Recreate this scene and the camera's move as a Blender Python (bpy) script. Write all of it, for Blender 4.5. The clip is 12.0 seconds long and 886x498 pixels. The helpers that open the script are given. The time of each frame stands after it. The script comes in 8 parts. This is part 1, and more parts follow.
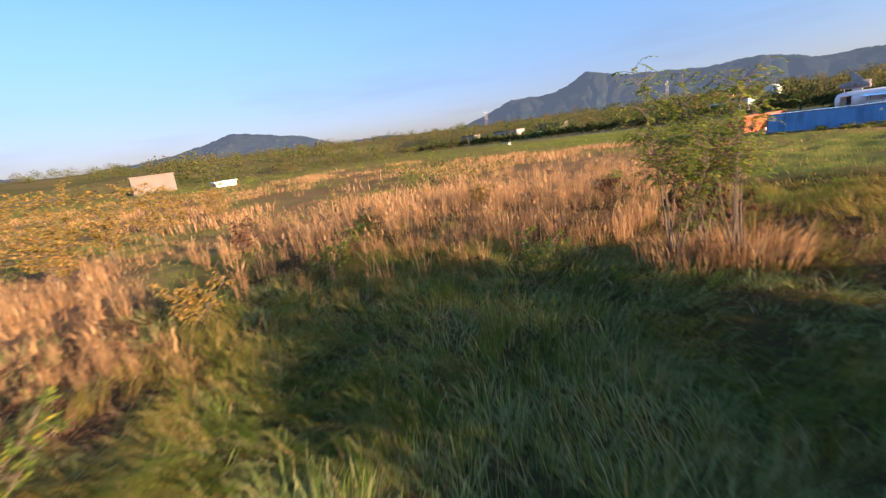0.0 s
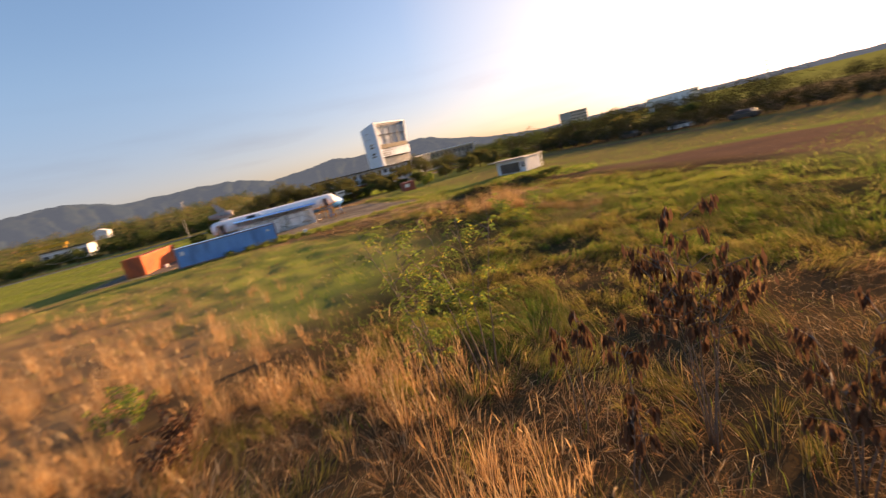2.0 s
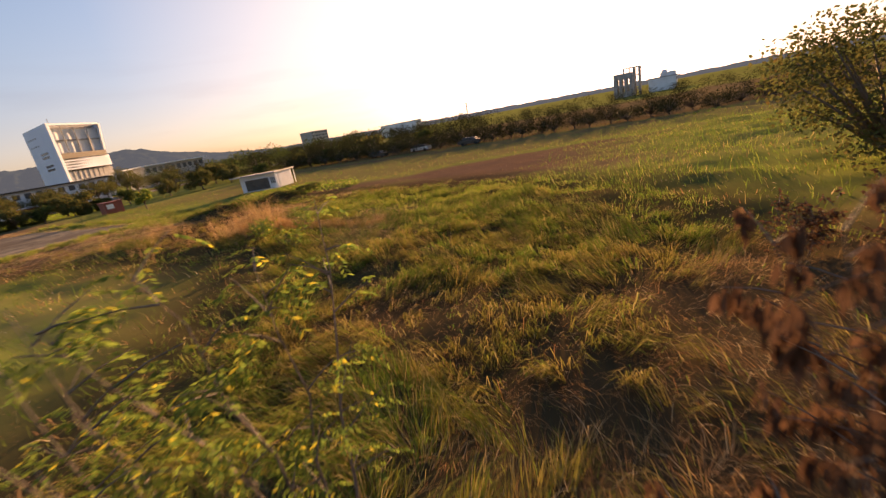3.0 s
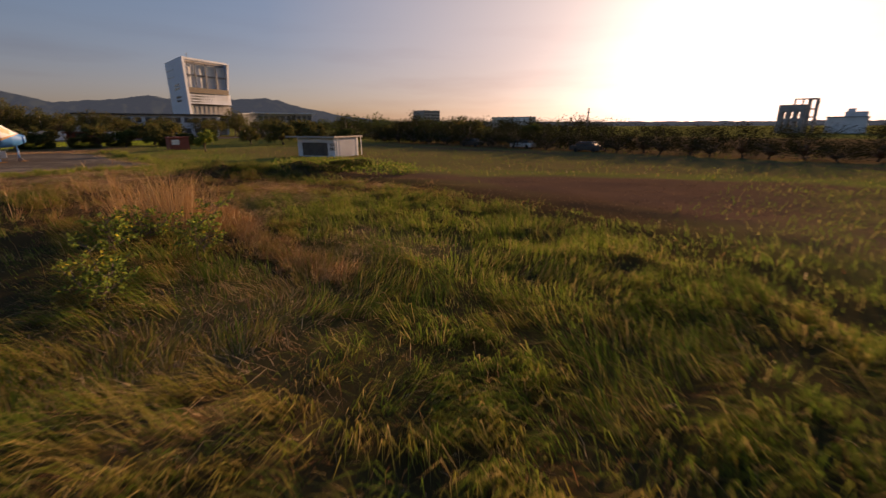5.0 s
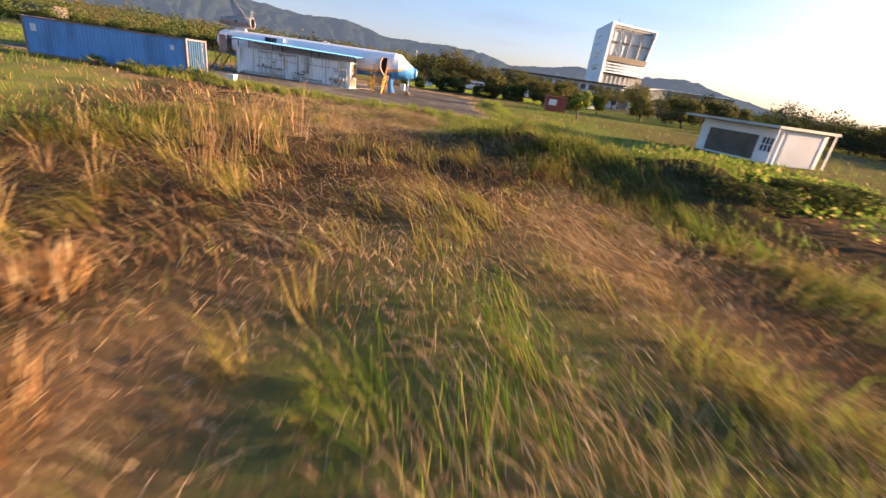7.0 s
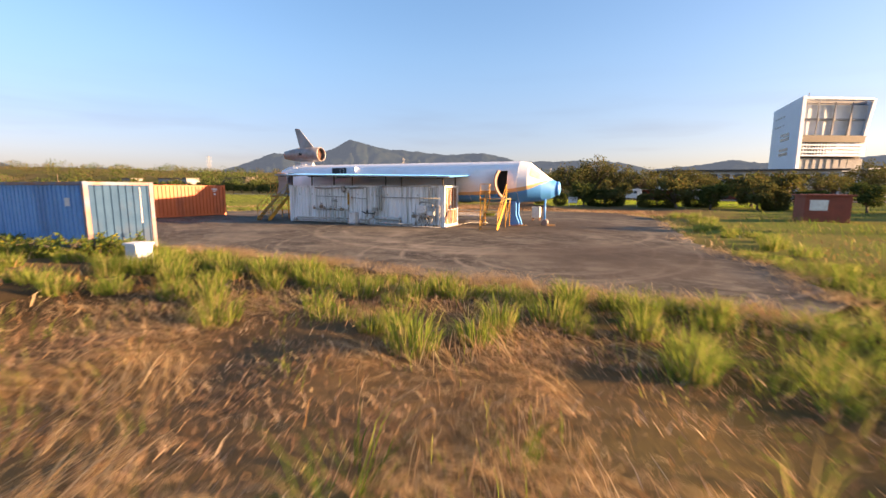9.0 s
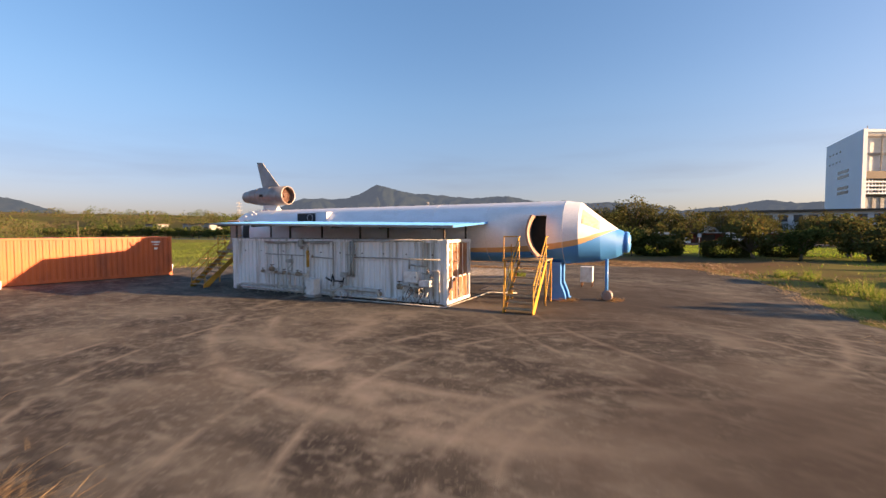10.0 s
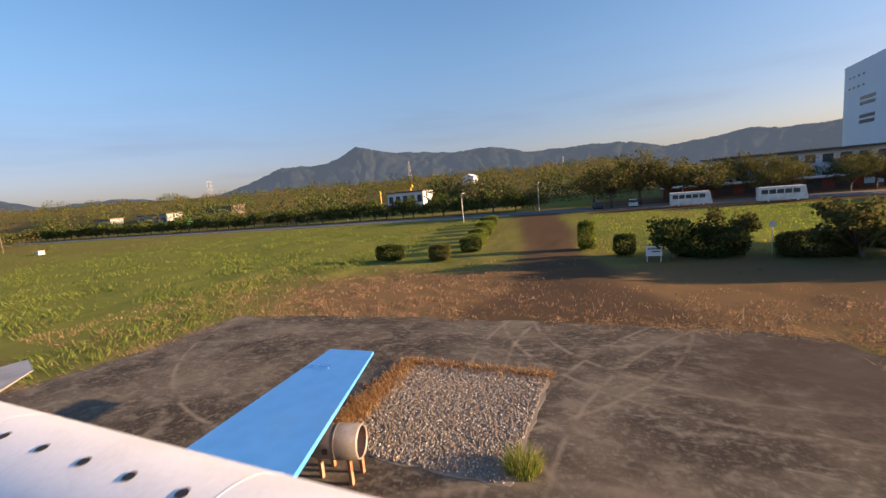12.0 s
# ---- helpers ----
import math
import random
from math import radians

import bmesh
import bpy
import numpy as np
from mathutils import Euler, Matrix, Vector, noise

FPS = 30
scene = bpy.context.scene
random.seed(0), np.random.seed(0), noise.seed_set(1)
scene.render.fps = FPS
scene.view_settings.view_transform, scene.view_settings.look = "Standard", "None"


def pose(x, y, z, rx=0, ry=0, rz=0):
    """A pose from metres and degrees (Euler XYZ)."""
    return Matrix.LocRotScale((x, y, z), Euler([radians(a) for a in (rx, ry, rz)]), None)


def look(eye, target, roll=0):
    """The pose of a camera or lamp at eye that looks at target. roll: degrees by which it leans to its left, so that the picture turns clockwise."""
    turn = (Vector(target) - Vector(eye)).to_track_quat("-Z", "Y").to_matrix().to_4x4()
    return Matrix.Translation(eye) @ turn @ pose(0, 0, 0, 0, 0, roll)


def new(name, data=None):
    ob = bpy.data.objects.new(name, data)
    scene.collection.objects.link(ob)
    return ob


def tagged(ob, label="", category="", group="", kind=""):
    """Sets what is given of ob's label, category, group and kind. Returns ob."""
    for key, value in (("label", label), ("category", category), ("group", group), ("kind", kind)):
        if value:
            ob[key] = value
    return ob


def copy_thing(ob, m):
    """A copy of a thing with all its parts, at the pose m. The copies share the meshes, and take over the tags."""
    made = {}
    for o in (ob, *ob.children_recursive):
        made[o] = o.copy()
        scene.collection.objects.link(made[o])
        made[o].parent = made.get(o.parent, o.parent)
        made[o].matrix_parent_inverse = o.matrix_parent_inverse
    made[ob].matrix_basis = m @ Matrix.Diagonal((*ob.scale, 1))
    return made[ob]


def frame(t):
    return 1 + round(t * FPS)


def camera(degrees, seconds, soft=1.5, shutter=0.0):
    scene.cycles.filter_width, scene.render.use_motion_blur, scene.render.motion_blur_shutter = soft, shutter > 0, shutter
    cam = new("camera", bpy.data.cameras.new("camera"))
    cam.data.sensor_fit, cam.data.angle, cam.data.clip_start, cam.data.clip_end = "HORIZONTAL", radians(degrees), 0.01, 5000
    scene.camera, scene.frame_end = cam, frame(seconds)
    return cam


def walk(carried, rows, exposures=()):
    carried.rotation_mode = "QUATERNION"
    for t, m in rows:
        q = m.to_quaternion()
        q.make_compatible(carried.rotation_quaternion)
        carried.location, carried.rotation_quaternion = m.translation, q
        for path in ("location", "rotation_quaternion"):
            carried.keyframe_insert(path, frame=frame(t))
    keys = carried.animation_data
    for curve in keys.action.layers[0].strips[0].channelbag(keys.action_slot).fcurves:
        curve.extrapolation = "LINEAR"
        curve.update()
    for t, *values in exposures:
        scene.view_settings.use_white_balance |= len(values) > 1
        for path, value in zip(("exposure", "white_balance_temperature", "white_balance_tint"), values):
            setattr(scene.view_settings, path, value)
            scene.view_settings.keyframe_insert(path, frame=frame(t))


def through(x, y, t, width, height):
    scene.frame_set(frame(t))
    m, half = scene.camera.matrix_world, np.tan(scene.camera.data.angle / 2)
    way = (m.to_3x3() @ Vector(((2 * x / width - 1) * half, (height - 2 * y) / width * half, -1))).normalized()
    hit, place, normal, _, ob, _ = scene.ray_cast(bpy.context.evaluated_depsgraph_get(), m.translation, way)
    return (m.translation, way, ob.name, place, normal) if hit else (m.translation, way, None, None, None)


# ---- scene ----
cam = camera(92.7, 12.0, soft=1.4, shutter=0.25)
PATH = [
    (0, (-88.509, -0.908, 4.629), (-87.363, 0.659, 4.146), -7.6),
    (0.5, (-85.36, 3.48, 4.83), (-84.005, 4.886, 4.399), -4.9),
    (1, (-82.712, 6.56, 5.303), (-80.928, 7.393, 4.951), -4.0),
    (1.2, (-81.491, 7.702, 5.443), (-79.584, 8.197, 5.099), -5.3),
    (1.4, (-80.289, 8.705, 5.523), (-78.325, 8.806, 5.16), -7.5),
    (1.5, (-79.724, 8.952, 5.516), (-77.756, 8.929, 5.162), -9.0),
    (2, (-76.585, 10.085, 5.558), (-74.781, 9.327, 5.146), -14.0),
    (2.1, (-75.926, 10.209, 5.665), (-74.197, 9.3, 5.237), -14.5),
    (2.5, (-73.877, 9.895, 5.433), (-72.608, 8.446, 4.894), -18.4),
    (4.3, (-66.564, -0.503, 4.219), (-65.592, -2.171, 3.695), -3.1),
    (4.5, (-65.999, -1.965, 4.108), (-64.897, -3.554, 3.598), -2.0),
    (5, (-64.086, -5.213, 3.719), (-62.721, -6.563, 3.159), -0.2),
    (5.5, (-60.65, -8.617, 3.318), (-59.066, -9.634, 2.641), 0.6),
    (6, (-56.633, -11.603, 3.002), (-54.862, -12.193, 2.285), 3.3),
    (6.5, (-52.204, -13.399, 2.848), (-50.361, -13.601, 2.097), 6.7),
    (6.7, (-50.193, -13.722, 2.707), (-48.343, -13.804, 1.953), 7.8),
    (8.3, (-31.893, -11.814, 2.324), (-30.053, -11.296, 1.735), 3.4),
    (8.5, (-29.566, -11.355, 2.338), (-27.727, -10.754, 1.833), 2.3),
    (9, (-24.424, -9.942, 2.4), (-22.593, -9.19, 2.117), 0.3),
    (9.5, (-19.204, -8.41, 2.578), (-17.398, -7.565, 2.424), 0.4),
    (10, (-14.885, -7.007, 2.919), (-13.085, -6.139, 2.835), -0.1),
    (10.5, (-10.897, -5.731, 3.864), (-9.101, -4.854, 3.81), -0.9),
    (11, (-7.063, -4.592, 5.147), (-5.265, -3.718, 5.08), -2.0),
    (11.5, (-3.279, -3.52, 6.573), (-1.476, -2.668, 6.425), -3.5),
    (11.7, (-1.554, -3.105, 7.017), (0.255, -2.274, 6.821), -4.4),
    (11.8, (-0.708, -2.909, 7.225), (1.103, -2.089, 7.003), -4.7),
    (11.9, (0.145, -2.722, 7.457), (1.954, -1.907, 7.201), -5.0),
    (12, (1.016, -2.528, 7.634), (2.815, -1.705, 7.343), -5.4),
]
EXPOSURES = [(0, 2.0, 6500, 20), (1.0, 2.1, 7000, 18), (1.5, 1.95, 7600, 20), (2.0, 1.9, 8700, 24), (2.5, 1.85, 9600, 28), (4.3, 1.0, 8700, 28), (5, 0.62, 8300, 28), (5.5, 0.62, 8200, 28), (6, 1.1, 7700, 24), (6.5, 1.92, 7000, 18), (8.3, 2.38, 7900, 20), (9.0, 2.2, 7900, 20), (9.5, 1.98, 7800, 20), (10.5, 1.72, 7500, 20), (11.0, 1.72, 7500, 20), (12, 1.66, 7200, 18)]
walk(cam, [(t, look(eye, target, roll)) for t, eye, target, roll in PATH], EXPOSURES)

# ---- world, sun, exposure ----
SUN_AZ, SUN_EL = -77.0, 10.0
world = bpy.data.worlds.new("world")
scene.world = world
world.use_nodes = True
wn = world.node_tree.nodes
sky = wn.new("ShaderNodeTexSky")
sky.sky_type, sky.sun_disc = "NISHITA", False
sky.sun_elevation, sky.sun_rotation = radians(SUN_EL), radians(90 - SUN_AZ)
sky.altitude, sky.air_density, sky.dust_density, sky.ozone_density = 50, 1.0, 1.25, 3.0
haze = wn.new("ShaderNodeMix")
haze.data_type, haze.blend_type = "RGBA", "MULTIPLY"
haze.inputs[0].default_value, haze.inputs[7].default_value = 1.0, (1.05, 0.96, 1.03, 1)
world.node_tree.links.new(sky.outputs[0], haze.inputs[6])
soften = wn.new("ShaderNodeHueSaturation")
toward_sun = wn.new("ShaderNodeVectorMath")
toward_sun.operation = "DOT_PRODUCT"
toward_sun.inputs[1].default_value = (math.cos(radians(SUN_AZ)) * math.cos(radians(SUN_EL)), math.sin(radians(SUN_AZ)) * math.cos(radians(SUN_EL)), math.sin(radians(SUN_EL)))
glare = wn.new("ShaderNodeMapRange")
glare.inputs[1].default_value, glare.inputs[2].default_value, glare.inputs[3].default_value, glare.inputs[4].default_value = 0.62, 0.98, 1.40, 0.6
around = wn.new("ShaderNodeTexCoord")
world.node_tree.links.new(around.outputs["Generated"], toward_sun.inputs[0])
world.node_tree.links.new(toward_sun.outputs["Value"], glare.inputs[0])
world.node_tree.links.new(glare.outputs[0], soften.inputs["Saturation"])
even = wn.new("ShaderNodeGamma")
even.inputs["Gamma"].default_value = 0.68
world.node_tree.links.new(haze.outputs[2], even.inputs["Color"])
world.node_tree.links.new(even.outputs[0], soften.inputs["Color"])
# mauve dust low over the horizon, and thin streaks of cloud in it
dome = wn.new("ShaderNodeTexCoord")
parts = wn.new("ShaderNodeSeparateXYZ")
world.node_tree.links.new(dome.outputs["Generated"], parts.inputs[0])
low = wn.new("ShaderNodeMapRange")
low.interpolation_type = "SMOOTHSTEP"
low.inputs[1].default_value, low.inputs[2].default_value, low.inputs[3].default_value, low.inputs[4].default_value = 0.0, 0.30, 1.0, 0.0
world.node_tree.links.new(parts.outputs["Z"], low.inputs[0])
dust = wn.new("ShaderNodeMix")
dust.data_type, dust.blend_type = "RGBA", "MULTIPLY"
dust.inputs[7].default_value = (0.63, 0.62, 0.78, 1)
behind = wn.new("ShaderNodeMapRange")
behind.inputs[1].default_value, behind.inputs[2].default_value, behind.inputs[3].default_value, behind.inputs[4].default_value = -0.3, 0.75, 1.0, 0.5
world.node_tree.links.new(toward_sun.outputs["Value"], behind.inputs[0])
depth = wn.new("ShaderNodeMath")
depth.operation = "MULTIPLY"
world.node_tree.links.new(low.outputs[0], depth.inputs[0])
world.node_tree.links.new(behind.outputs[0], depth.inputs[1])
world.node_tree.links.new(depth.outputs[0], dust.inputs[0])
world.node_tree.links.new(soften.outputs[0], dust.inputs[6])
drawn = wn.new("ShaderNodeMapping")
drawn.inputs["Scale"].default_value = (1.6, 1.6, 13.0)
world.node_tree.links.new(dome.outputs["Generated"], drawn.inputs["Vector"])
streak = wn.new("ShaderNodeTexNoise")
streak.inputs["Scale"].default_value, streak.inputs["Detail"].default_value = 1.7, 5.0
world.node_tree.links.new(drawn.outputs[0], streak.inputs["Vector"])
thin = wn.new("ShaderNodeMapRange")
thin.inputs[1].default_value, thin.inputs[2].default_value, thin.inputs[4].default_value = 0.48, 0.72, 0.85
world.node_tree.links.new(streak.outputs["Fac"], thin.inputs[0])
veil = wn.new("ShaderNodeMath")
veil.operation = "MULTIPLY"
world.node_tree.links.new(thin.outputs[0], veil.inputs[0])
world.node_tree.links.new(low.outputs[0], veil.inputs[1])
cloud = wn.new("ShaderNodeMix")
cloud.data_type, cloud.blend_type = "RGBA", "MULTIPLY"
cloud.inputs[7].default_value = (0.86, 0.80, 0.80, 1)
world.node_tree.links.new(veil.outputs[0], cloud.inputs[0])
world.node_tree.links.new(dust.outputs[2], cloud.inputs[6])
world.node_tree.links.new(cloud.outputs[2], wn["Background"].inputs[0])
wn["Background"].inputs[1].default_value = 0.12
sun = new("sun", bpy.data.lights.new("sun", "SUN"))
sun.data.energy, sun.data.angle, sun.data.color = 5.0, radians(0.6), (1.0, 0.70, 0.42)
sun_dir = Vector((math.cos(radians(SUN_AZ)) * math.cos(radians(SUN_EL)), math.sin(radians(SUN_AZ)) * math.cos(radians(SUN_EL)), math.sin(radians(SUN_EL))))
sun.matrix_world = look(sun_dir * 100, (0, 0, 0))


# ---- materials ----
def material(name, base, second=None, scale=3.0, rough=0.7, metal=0.0, bump=0.0, bump_scale=40.0, stain=None, stain_amount=0.0, stain_scale=0.8, stretch=(1, 1, 1), island=None, objrand=0.0, spec=0.5):
    """Two-scale procedural surface: base/second mixed by noise, optional stains, grain and bump."""
    m = bpy.data.materials.new(name)
    m.use_nodes = True
    nt = m.node_tree
    N, L = nt.nodes, nt.links
    bsdf = N["Principled BSDF"]
    bsdf.inputs["Roughness"].default_value = rough
    bsdf.inputs["Metallic"].default_value = metal
    bsdf.inputs["Specular IOR Level"].default_value = spec
    tc = N.new("ShaderNodeTexCoord")
    mp = N.new("ShaderNodeMapping")
    mp.inputs["Scale"].default_value = stretch
    L.new(tc.outputs["Object"], mp.inputs["Vector"])

    def noise_node(s, detail=4.0):
        n = N.new("ShaderNodeTexNoise")
        n.inputs["Scale"].default_value, n.inputs["Detail"].default_value = s, detail
        L.new(mp.outputs[0], n.inputs["Vector"])
        return n

    def ramp(src, lo, hi):
        r = N.new("ShaderNodeMapRange")
        r.inputs[1].default_value, r.inputs[2].default_value = lo, hi
        L.new(src, r.inputs[0])
        return r.outputs[0]

    def mix(fac, a, b):
        x = N.new("ShaderNodeMix")
        x.data_type = "RGBA"
        if hasattr(fac, "is_linked"):
            L.new(fac, x.inputs[0])
        else:
            x.inputs[0].default_value = fac
        for sock, v in ((x.inputs[6], a), (x.inputs[7], b)):
            if hasattr(v, "is_linked"):
                L.new(v, sock)
            else:
                sock.default_value = (*v, 1)
        return x.outputs[2]

    n1 = noise_node(scale)
    second = second or tuple(c * 0.75 for c in base)
    col = mix(ramp(n1.outputs["Fac"], 0.35, 0.65), base, second)
    if island:
        g = N.new("ShaderNodeNewGeometry")
        for lo, hi, c in island:
            col = mix(ramp(g.outputs["Random Per Island"], lo, hi), col, c)
    if objrand:
        oi = N.new("ShaderNodeObjectInfo")
        hsv = N.new("ShaderNodeHueSaturation")
        L.new(col, hsv.inputs["Color"])
        mr = N.new("ShaderNodeMapRange")
        mr.inputs[3].default_value, mr.inputs[4].default_value = 1 - objrand, 1 + objrand
        L.new(oi.outputs["Random"], mr.inputs[0])
        L.new(mr.outputs[0], hsv.inputs["Value"])
        col = hsv.outputs[0]
    if stain:
        n2 = noise_node(stain_scale, 8.0)
        k = N.new("ShaderNodeMath")
        k.operation = "MULTIPLY"
        L.new(ramp(n2.outputs["Fac"], 0.48, 0.68), k.inputs[0])
        k.inputs[1].default_value = stain_amount
        col = mix(k.outputs[0], col, stain)
    n3 = noise_node(bump_scale, 3.0)
    fine = mix(ramp(n3.outputs["Fac"], 0.2, 0.8), tuple([0.0] * 3), tuple([1.0] * 3))
    ov = N.new("ShaderNodeMix")
    ov.data_type, ov.blend_type = "RGBA", "OVERLAY"
    ov.inputs[0].default_value = 0.25
    L.new(col, ov.inputs[6])
    L.new(fine, ov.inputs[7])
    L.new(ov.outputs[2], bsdf.inputs["Base Color"])
    if bump:
        b = N.new("ShaderNodeBump")
        b.inputs["Strength"].default_value, b.inputs["Distance"].default_value = bump, 0.02
        L.new(n3.outputs["Fac"], b.inputs["Height"])
        L.new(b.outputs[0], bsdf.inputs["Normal"])
    return m


def leaf_material(name, base, others, rough=0.55, through=0.35, patch=0.25, dark=0.7):
    """Thin leaf or blade: coloured per island, lets some light through."""
    m = material(name, base, tuple(c * dark for c in base), scale=patch, rough=rough, island=others, bump_scale=6.0, spec=0.0)
    nt = m.node_tree
    N, L = nt.nodes, nt.links
    bsdf, out = N["Principled BSDF"], N["Material Output"]
    tr = N.new("ShaderNodeBsdfTranslucent")
    L.new(bsdf.inputs["Base Color"].links[0].from_socket, tr.inputs["Color"])
    mx = N.new("ShaderNodeMixShader")
    mx.inputs[0].default_value = through
    L.new(bsdf.outputs[0], mx.inputs[1])
    L.new(tr.outputs[0], mx.inputs[2])
    L.new(mx.outputs[0], out.inputs["Surface"])
    return m


M = {}
M["white_paint"] = material("aged white paint", (0.88, 0.88, 0.87), (0.80, 0.80, 0.79), 2.0, 0.55, bump=0.1, stain=(0.33, 0.31, 0.24), stain_amount=0.72, stain_scale=1.1, stretch=(4.5, 4.5, 0.24))
M["rust_panel"] = material("rusted door panel", (0.26, 0.095, 0.038), (0.34, 0.19, 0.11), 2.5, 0.75, bump=0.3, stain=(0.45, 0.38, 0.30), stain_amount=0.5, stain_scale=1.6, stretch=(1, 1, 0.5))
# sides lightened for lying in shade, end darkened to offset direct sun
M["blue_container"] = material("blue container paint", (0.085, 0.30, 0.62), (0.10, 0.33, 0.66), 1.5, 0.5, bump=0.1, stain=(0.04, 0.12, 0.28), stain_amount=0.5, stain_scale=0.9, stretch=(1, 1, 0.3))
M["blue_end"] = material("blue container end darkened for the sun", (0.035, 0.082, 0.155), (0.028, 0.068, 0.135), 2.0, 0.6, bump=0.1, stain=(0.10, 0.07, 0.05), stain_amount=0.3, spec=0.05)
M["orange_container"] = material("orange-brown container paint", (0.56, 0.125, 0.03), (0.46, 0.10, 0.03), 1.2, 0.55, bump=0.1, stain=(0.20, 0.06, 0.035), stain_amount=0.6, stain_scale=1.0, stretch=(1, 1, 0.4))
M["dark_steel"] = material("dark weathered steel", (0.06, 0.055, 0.05), (0.10, 0.08, 0.06), 4.0, 0.6, 0.3)
M["sky_blue"] = material("bright sky-blue paint", (0.07, 0.30, 0.72), (0.06, 0.27, 0.66), 2.0, 0.42, bump=0.05, stain=(0.10, 0.28, 0.55), stain_amount=0.3)
M["roof_blue"] = material("blue coated roof sheet", (0.075, 0.285, 0.66), (0.07, 0.265, 0.63), 1.0, 0.75, bump=0.05, stain=(0.10, 0.26, 0.52), stain_amount=0.3, stain_scale=0.7, spec=0.08)
M["yellow"] = material("worn yellow paint", (0.62, 0.33, 0.03), (0.55, 0.27, 0.03), 6.0, 0.55, bump=0.1, stain=(0.22, 0.09, 0.03), stain_amount=0.6, stain_scale=4.0)
M["tread"] = material("dirty steel tread", (0.36, 0.27, 0.16), (0.24, 0.18, 0.11), 5.0, 0.8, 0.05, bump=0.3)
M["pipe"] = material("galvanised pipe", (0.62, 0.60, 0.55), (0.48, 0.44, 0.38), 6.0, 0.55, 0.05, stain=(0.34, 0.18, 0.09), stain_amount=0.35, stain_scale=3.0)
M["conduit"] = material("grey weathered conduit", (0.42, 0.42, 0.39), (0.31, 0.31, 0.28), 5.0, 0.65, 0.1, bump=0.1, stain=(0.20, 0.12, 0.07), stain_amount=0.4, stain_scale=3.0)
M["brass"] = material("rusty grey fitting", (0.42, 0.34, 0.25), (0.27, 0.20, 0.14), 9.0, 0.6, 0.3)
M["grey_box"] = material("pale grey enclosure", (0.78, 0.78, 0.76), (0.68, 0.68, 0.65), 4.0, 0.45, stain=(0.30, 0.20, 0.13), stain_amount=0.4, stain_scale=3.0)
M["black"] = material("black rubber and shadowed void", (0.012, 0.012, 0.013), (0.02, 0.02, 0.02), 5.0, 0.7)
M["engine"] = material("dull aluminium cowling", (0.34, 0.32, 0.31), (0.25, 0.23, 0.22), 3.0, 0.5, 0.3, bump=0.1, stain=(0.26, 0.14, 0.09), stain_amount=0.6, stain_scale=2.0)
M["fan"] = material("rusty fan face", (0.12, 0.048, 0.030), (0.075, 0.034, 0.024), 4.0, 0.65, 0.2)
M["grey_wing"] = material("grey aluminium tail surface", (0.36, 0.36, 0.36), (0.28, 0.28, 0.28), 2.0, 0.5, 0.2, stain=(0.20, 0.17, 0.14), stain_amount=0.5)
M["door_pink"] = material("faded salmon door lining", (0.42, 0.27, 0.21), (0.35, 0.22, 0.17), 5.0, 0.6)
M["pale"] = material("pale taped window cover", (0.62, 0.55, 0.36), (0.55, 0.48, 0.30), 5.0, 0.6)
M["white_plain"] = material("white wall paint", (0.72, 0.73, 0.74), (0.66, 0.67, 0.68), 0.4, 0.6, stain=(0.45, 0.45, 0.44), stain_amount=0.4, stain_scale=0.2)
M["glass_far"] = material("dark window glass", (0.05, 0.06, 0.07), (0.08, 0.09, 0.10), 0.8, 0.15)
M["concrete_wall"] = material("grey concrete", (0.36, 0.35, 0.33), (0.28, 0.27, 0.26), 0.6, 0.8, bump=0.1)
M["brick_red"] = material("brick-red paint", (0.28, 0.06, 0.035), (0.22, 0.05, 0.03), 1.5, 0.6)
M["bark"] = material("grey-brown bark", (0.16, 0.12, 0.09), (0.10, 0.08, 0.06), 6.0, 0.9, bump=0.5)
M["tower_white"] = material("white cladding", (0.66, 0.72, 0.80), (0.62, 0.68, 0.76), 0.15, 0.5)
M["green_tarp"] = material("green sheet roofing", (0.04, 0.45, 0.16), (0.04, 0.38, 0.14), 1.0, 0.5)
M["crane_yellow"] = material("yellow gantry paint", (0.75, 0.38, 0.02), None, 1.0, 0.5)
M["bus_white"] = material("white vehicle paint", (0.75, 0.75, 0.74), None, 1.0, 0.3)
M["pink_wall"] = material("pinkish weathered wall", (0.155, 0.125, 0.112), (0.13, 0.105, 0.095), 0.3, 0.8)
M["blue_frame"] = material("rust-edged blue container frame", (0.10, 0.16, 0.26), (0.26, 0.12, 0.08), 1.5, 0.6, bump=0.1)
M["tower_glass"] = material("pale glazed tower front", (0.34, 0.35, 0.33), (0.26, 0.28, 0.28), 0.3, 0.35)
M["tyre"] = material("tyre rubber", (0.02, 0.02, 0.02), None, 4.0, 0.8)


# ---- mesh helpers ----
def part(name, bm, mat, parent=None, label="", smooth=False, m=None):
    me = bpy.data.meshes.new(name)
    if m is not None:
        bm.transform(m)
    bm.normal_update()
    bm.to_mesh(me)
    bm.free()
    if smooth:
        me.polygons.foreach_set("use_smooth", [True] * len(me.polygons))
    for x in (mat if isinstance(mat, (list, tuple)) else [mat]):
        me.materials.append(x)
    ob = new(name, me)
    if parent is not None:
        ob.parent = parent
    if label:
        ob["label"] = label
    return ob


def thing(name, label, category, group="", m=None):
    e = new(name)
    e.empty_display_size = 0.2
    if m is not None:
        e.matrix_world = m
    return tagged(e, label, category, group)


def structure(ob, label, category):
    return tagged(ob, label, category, kind="structure")


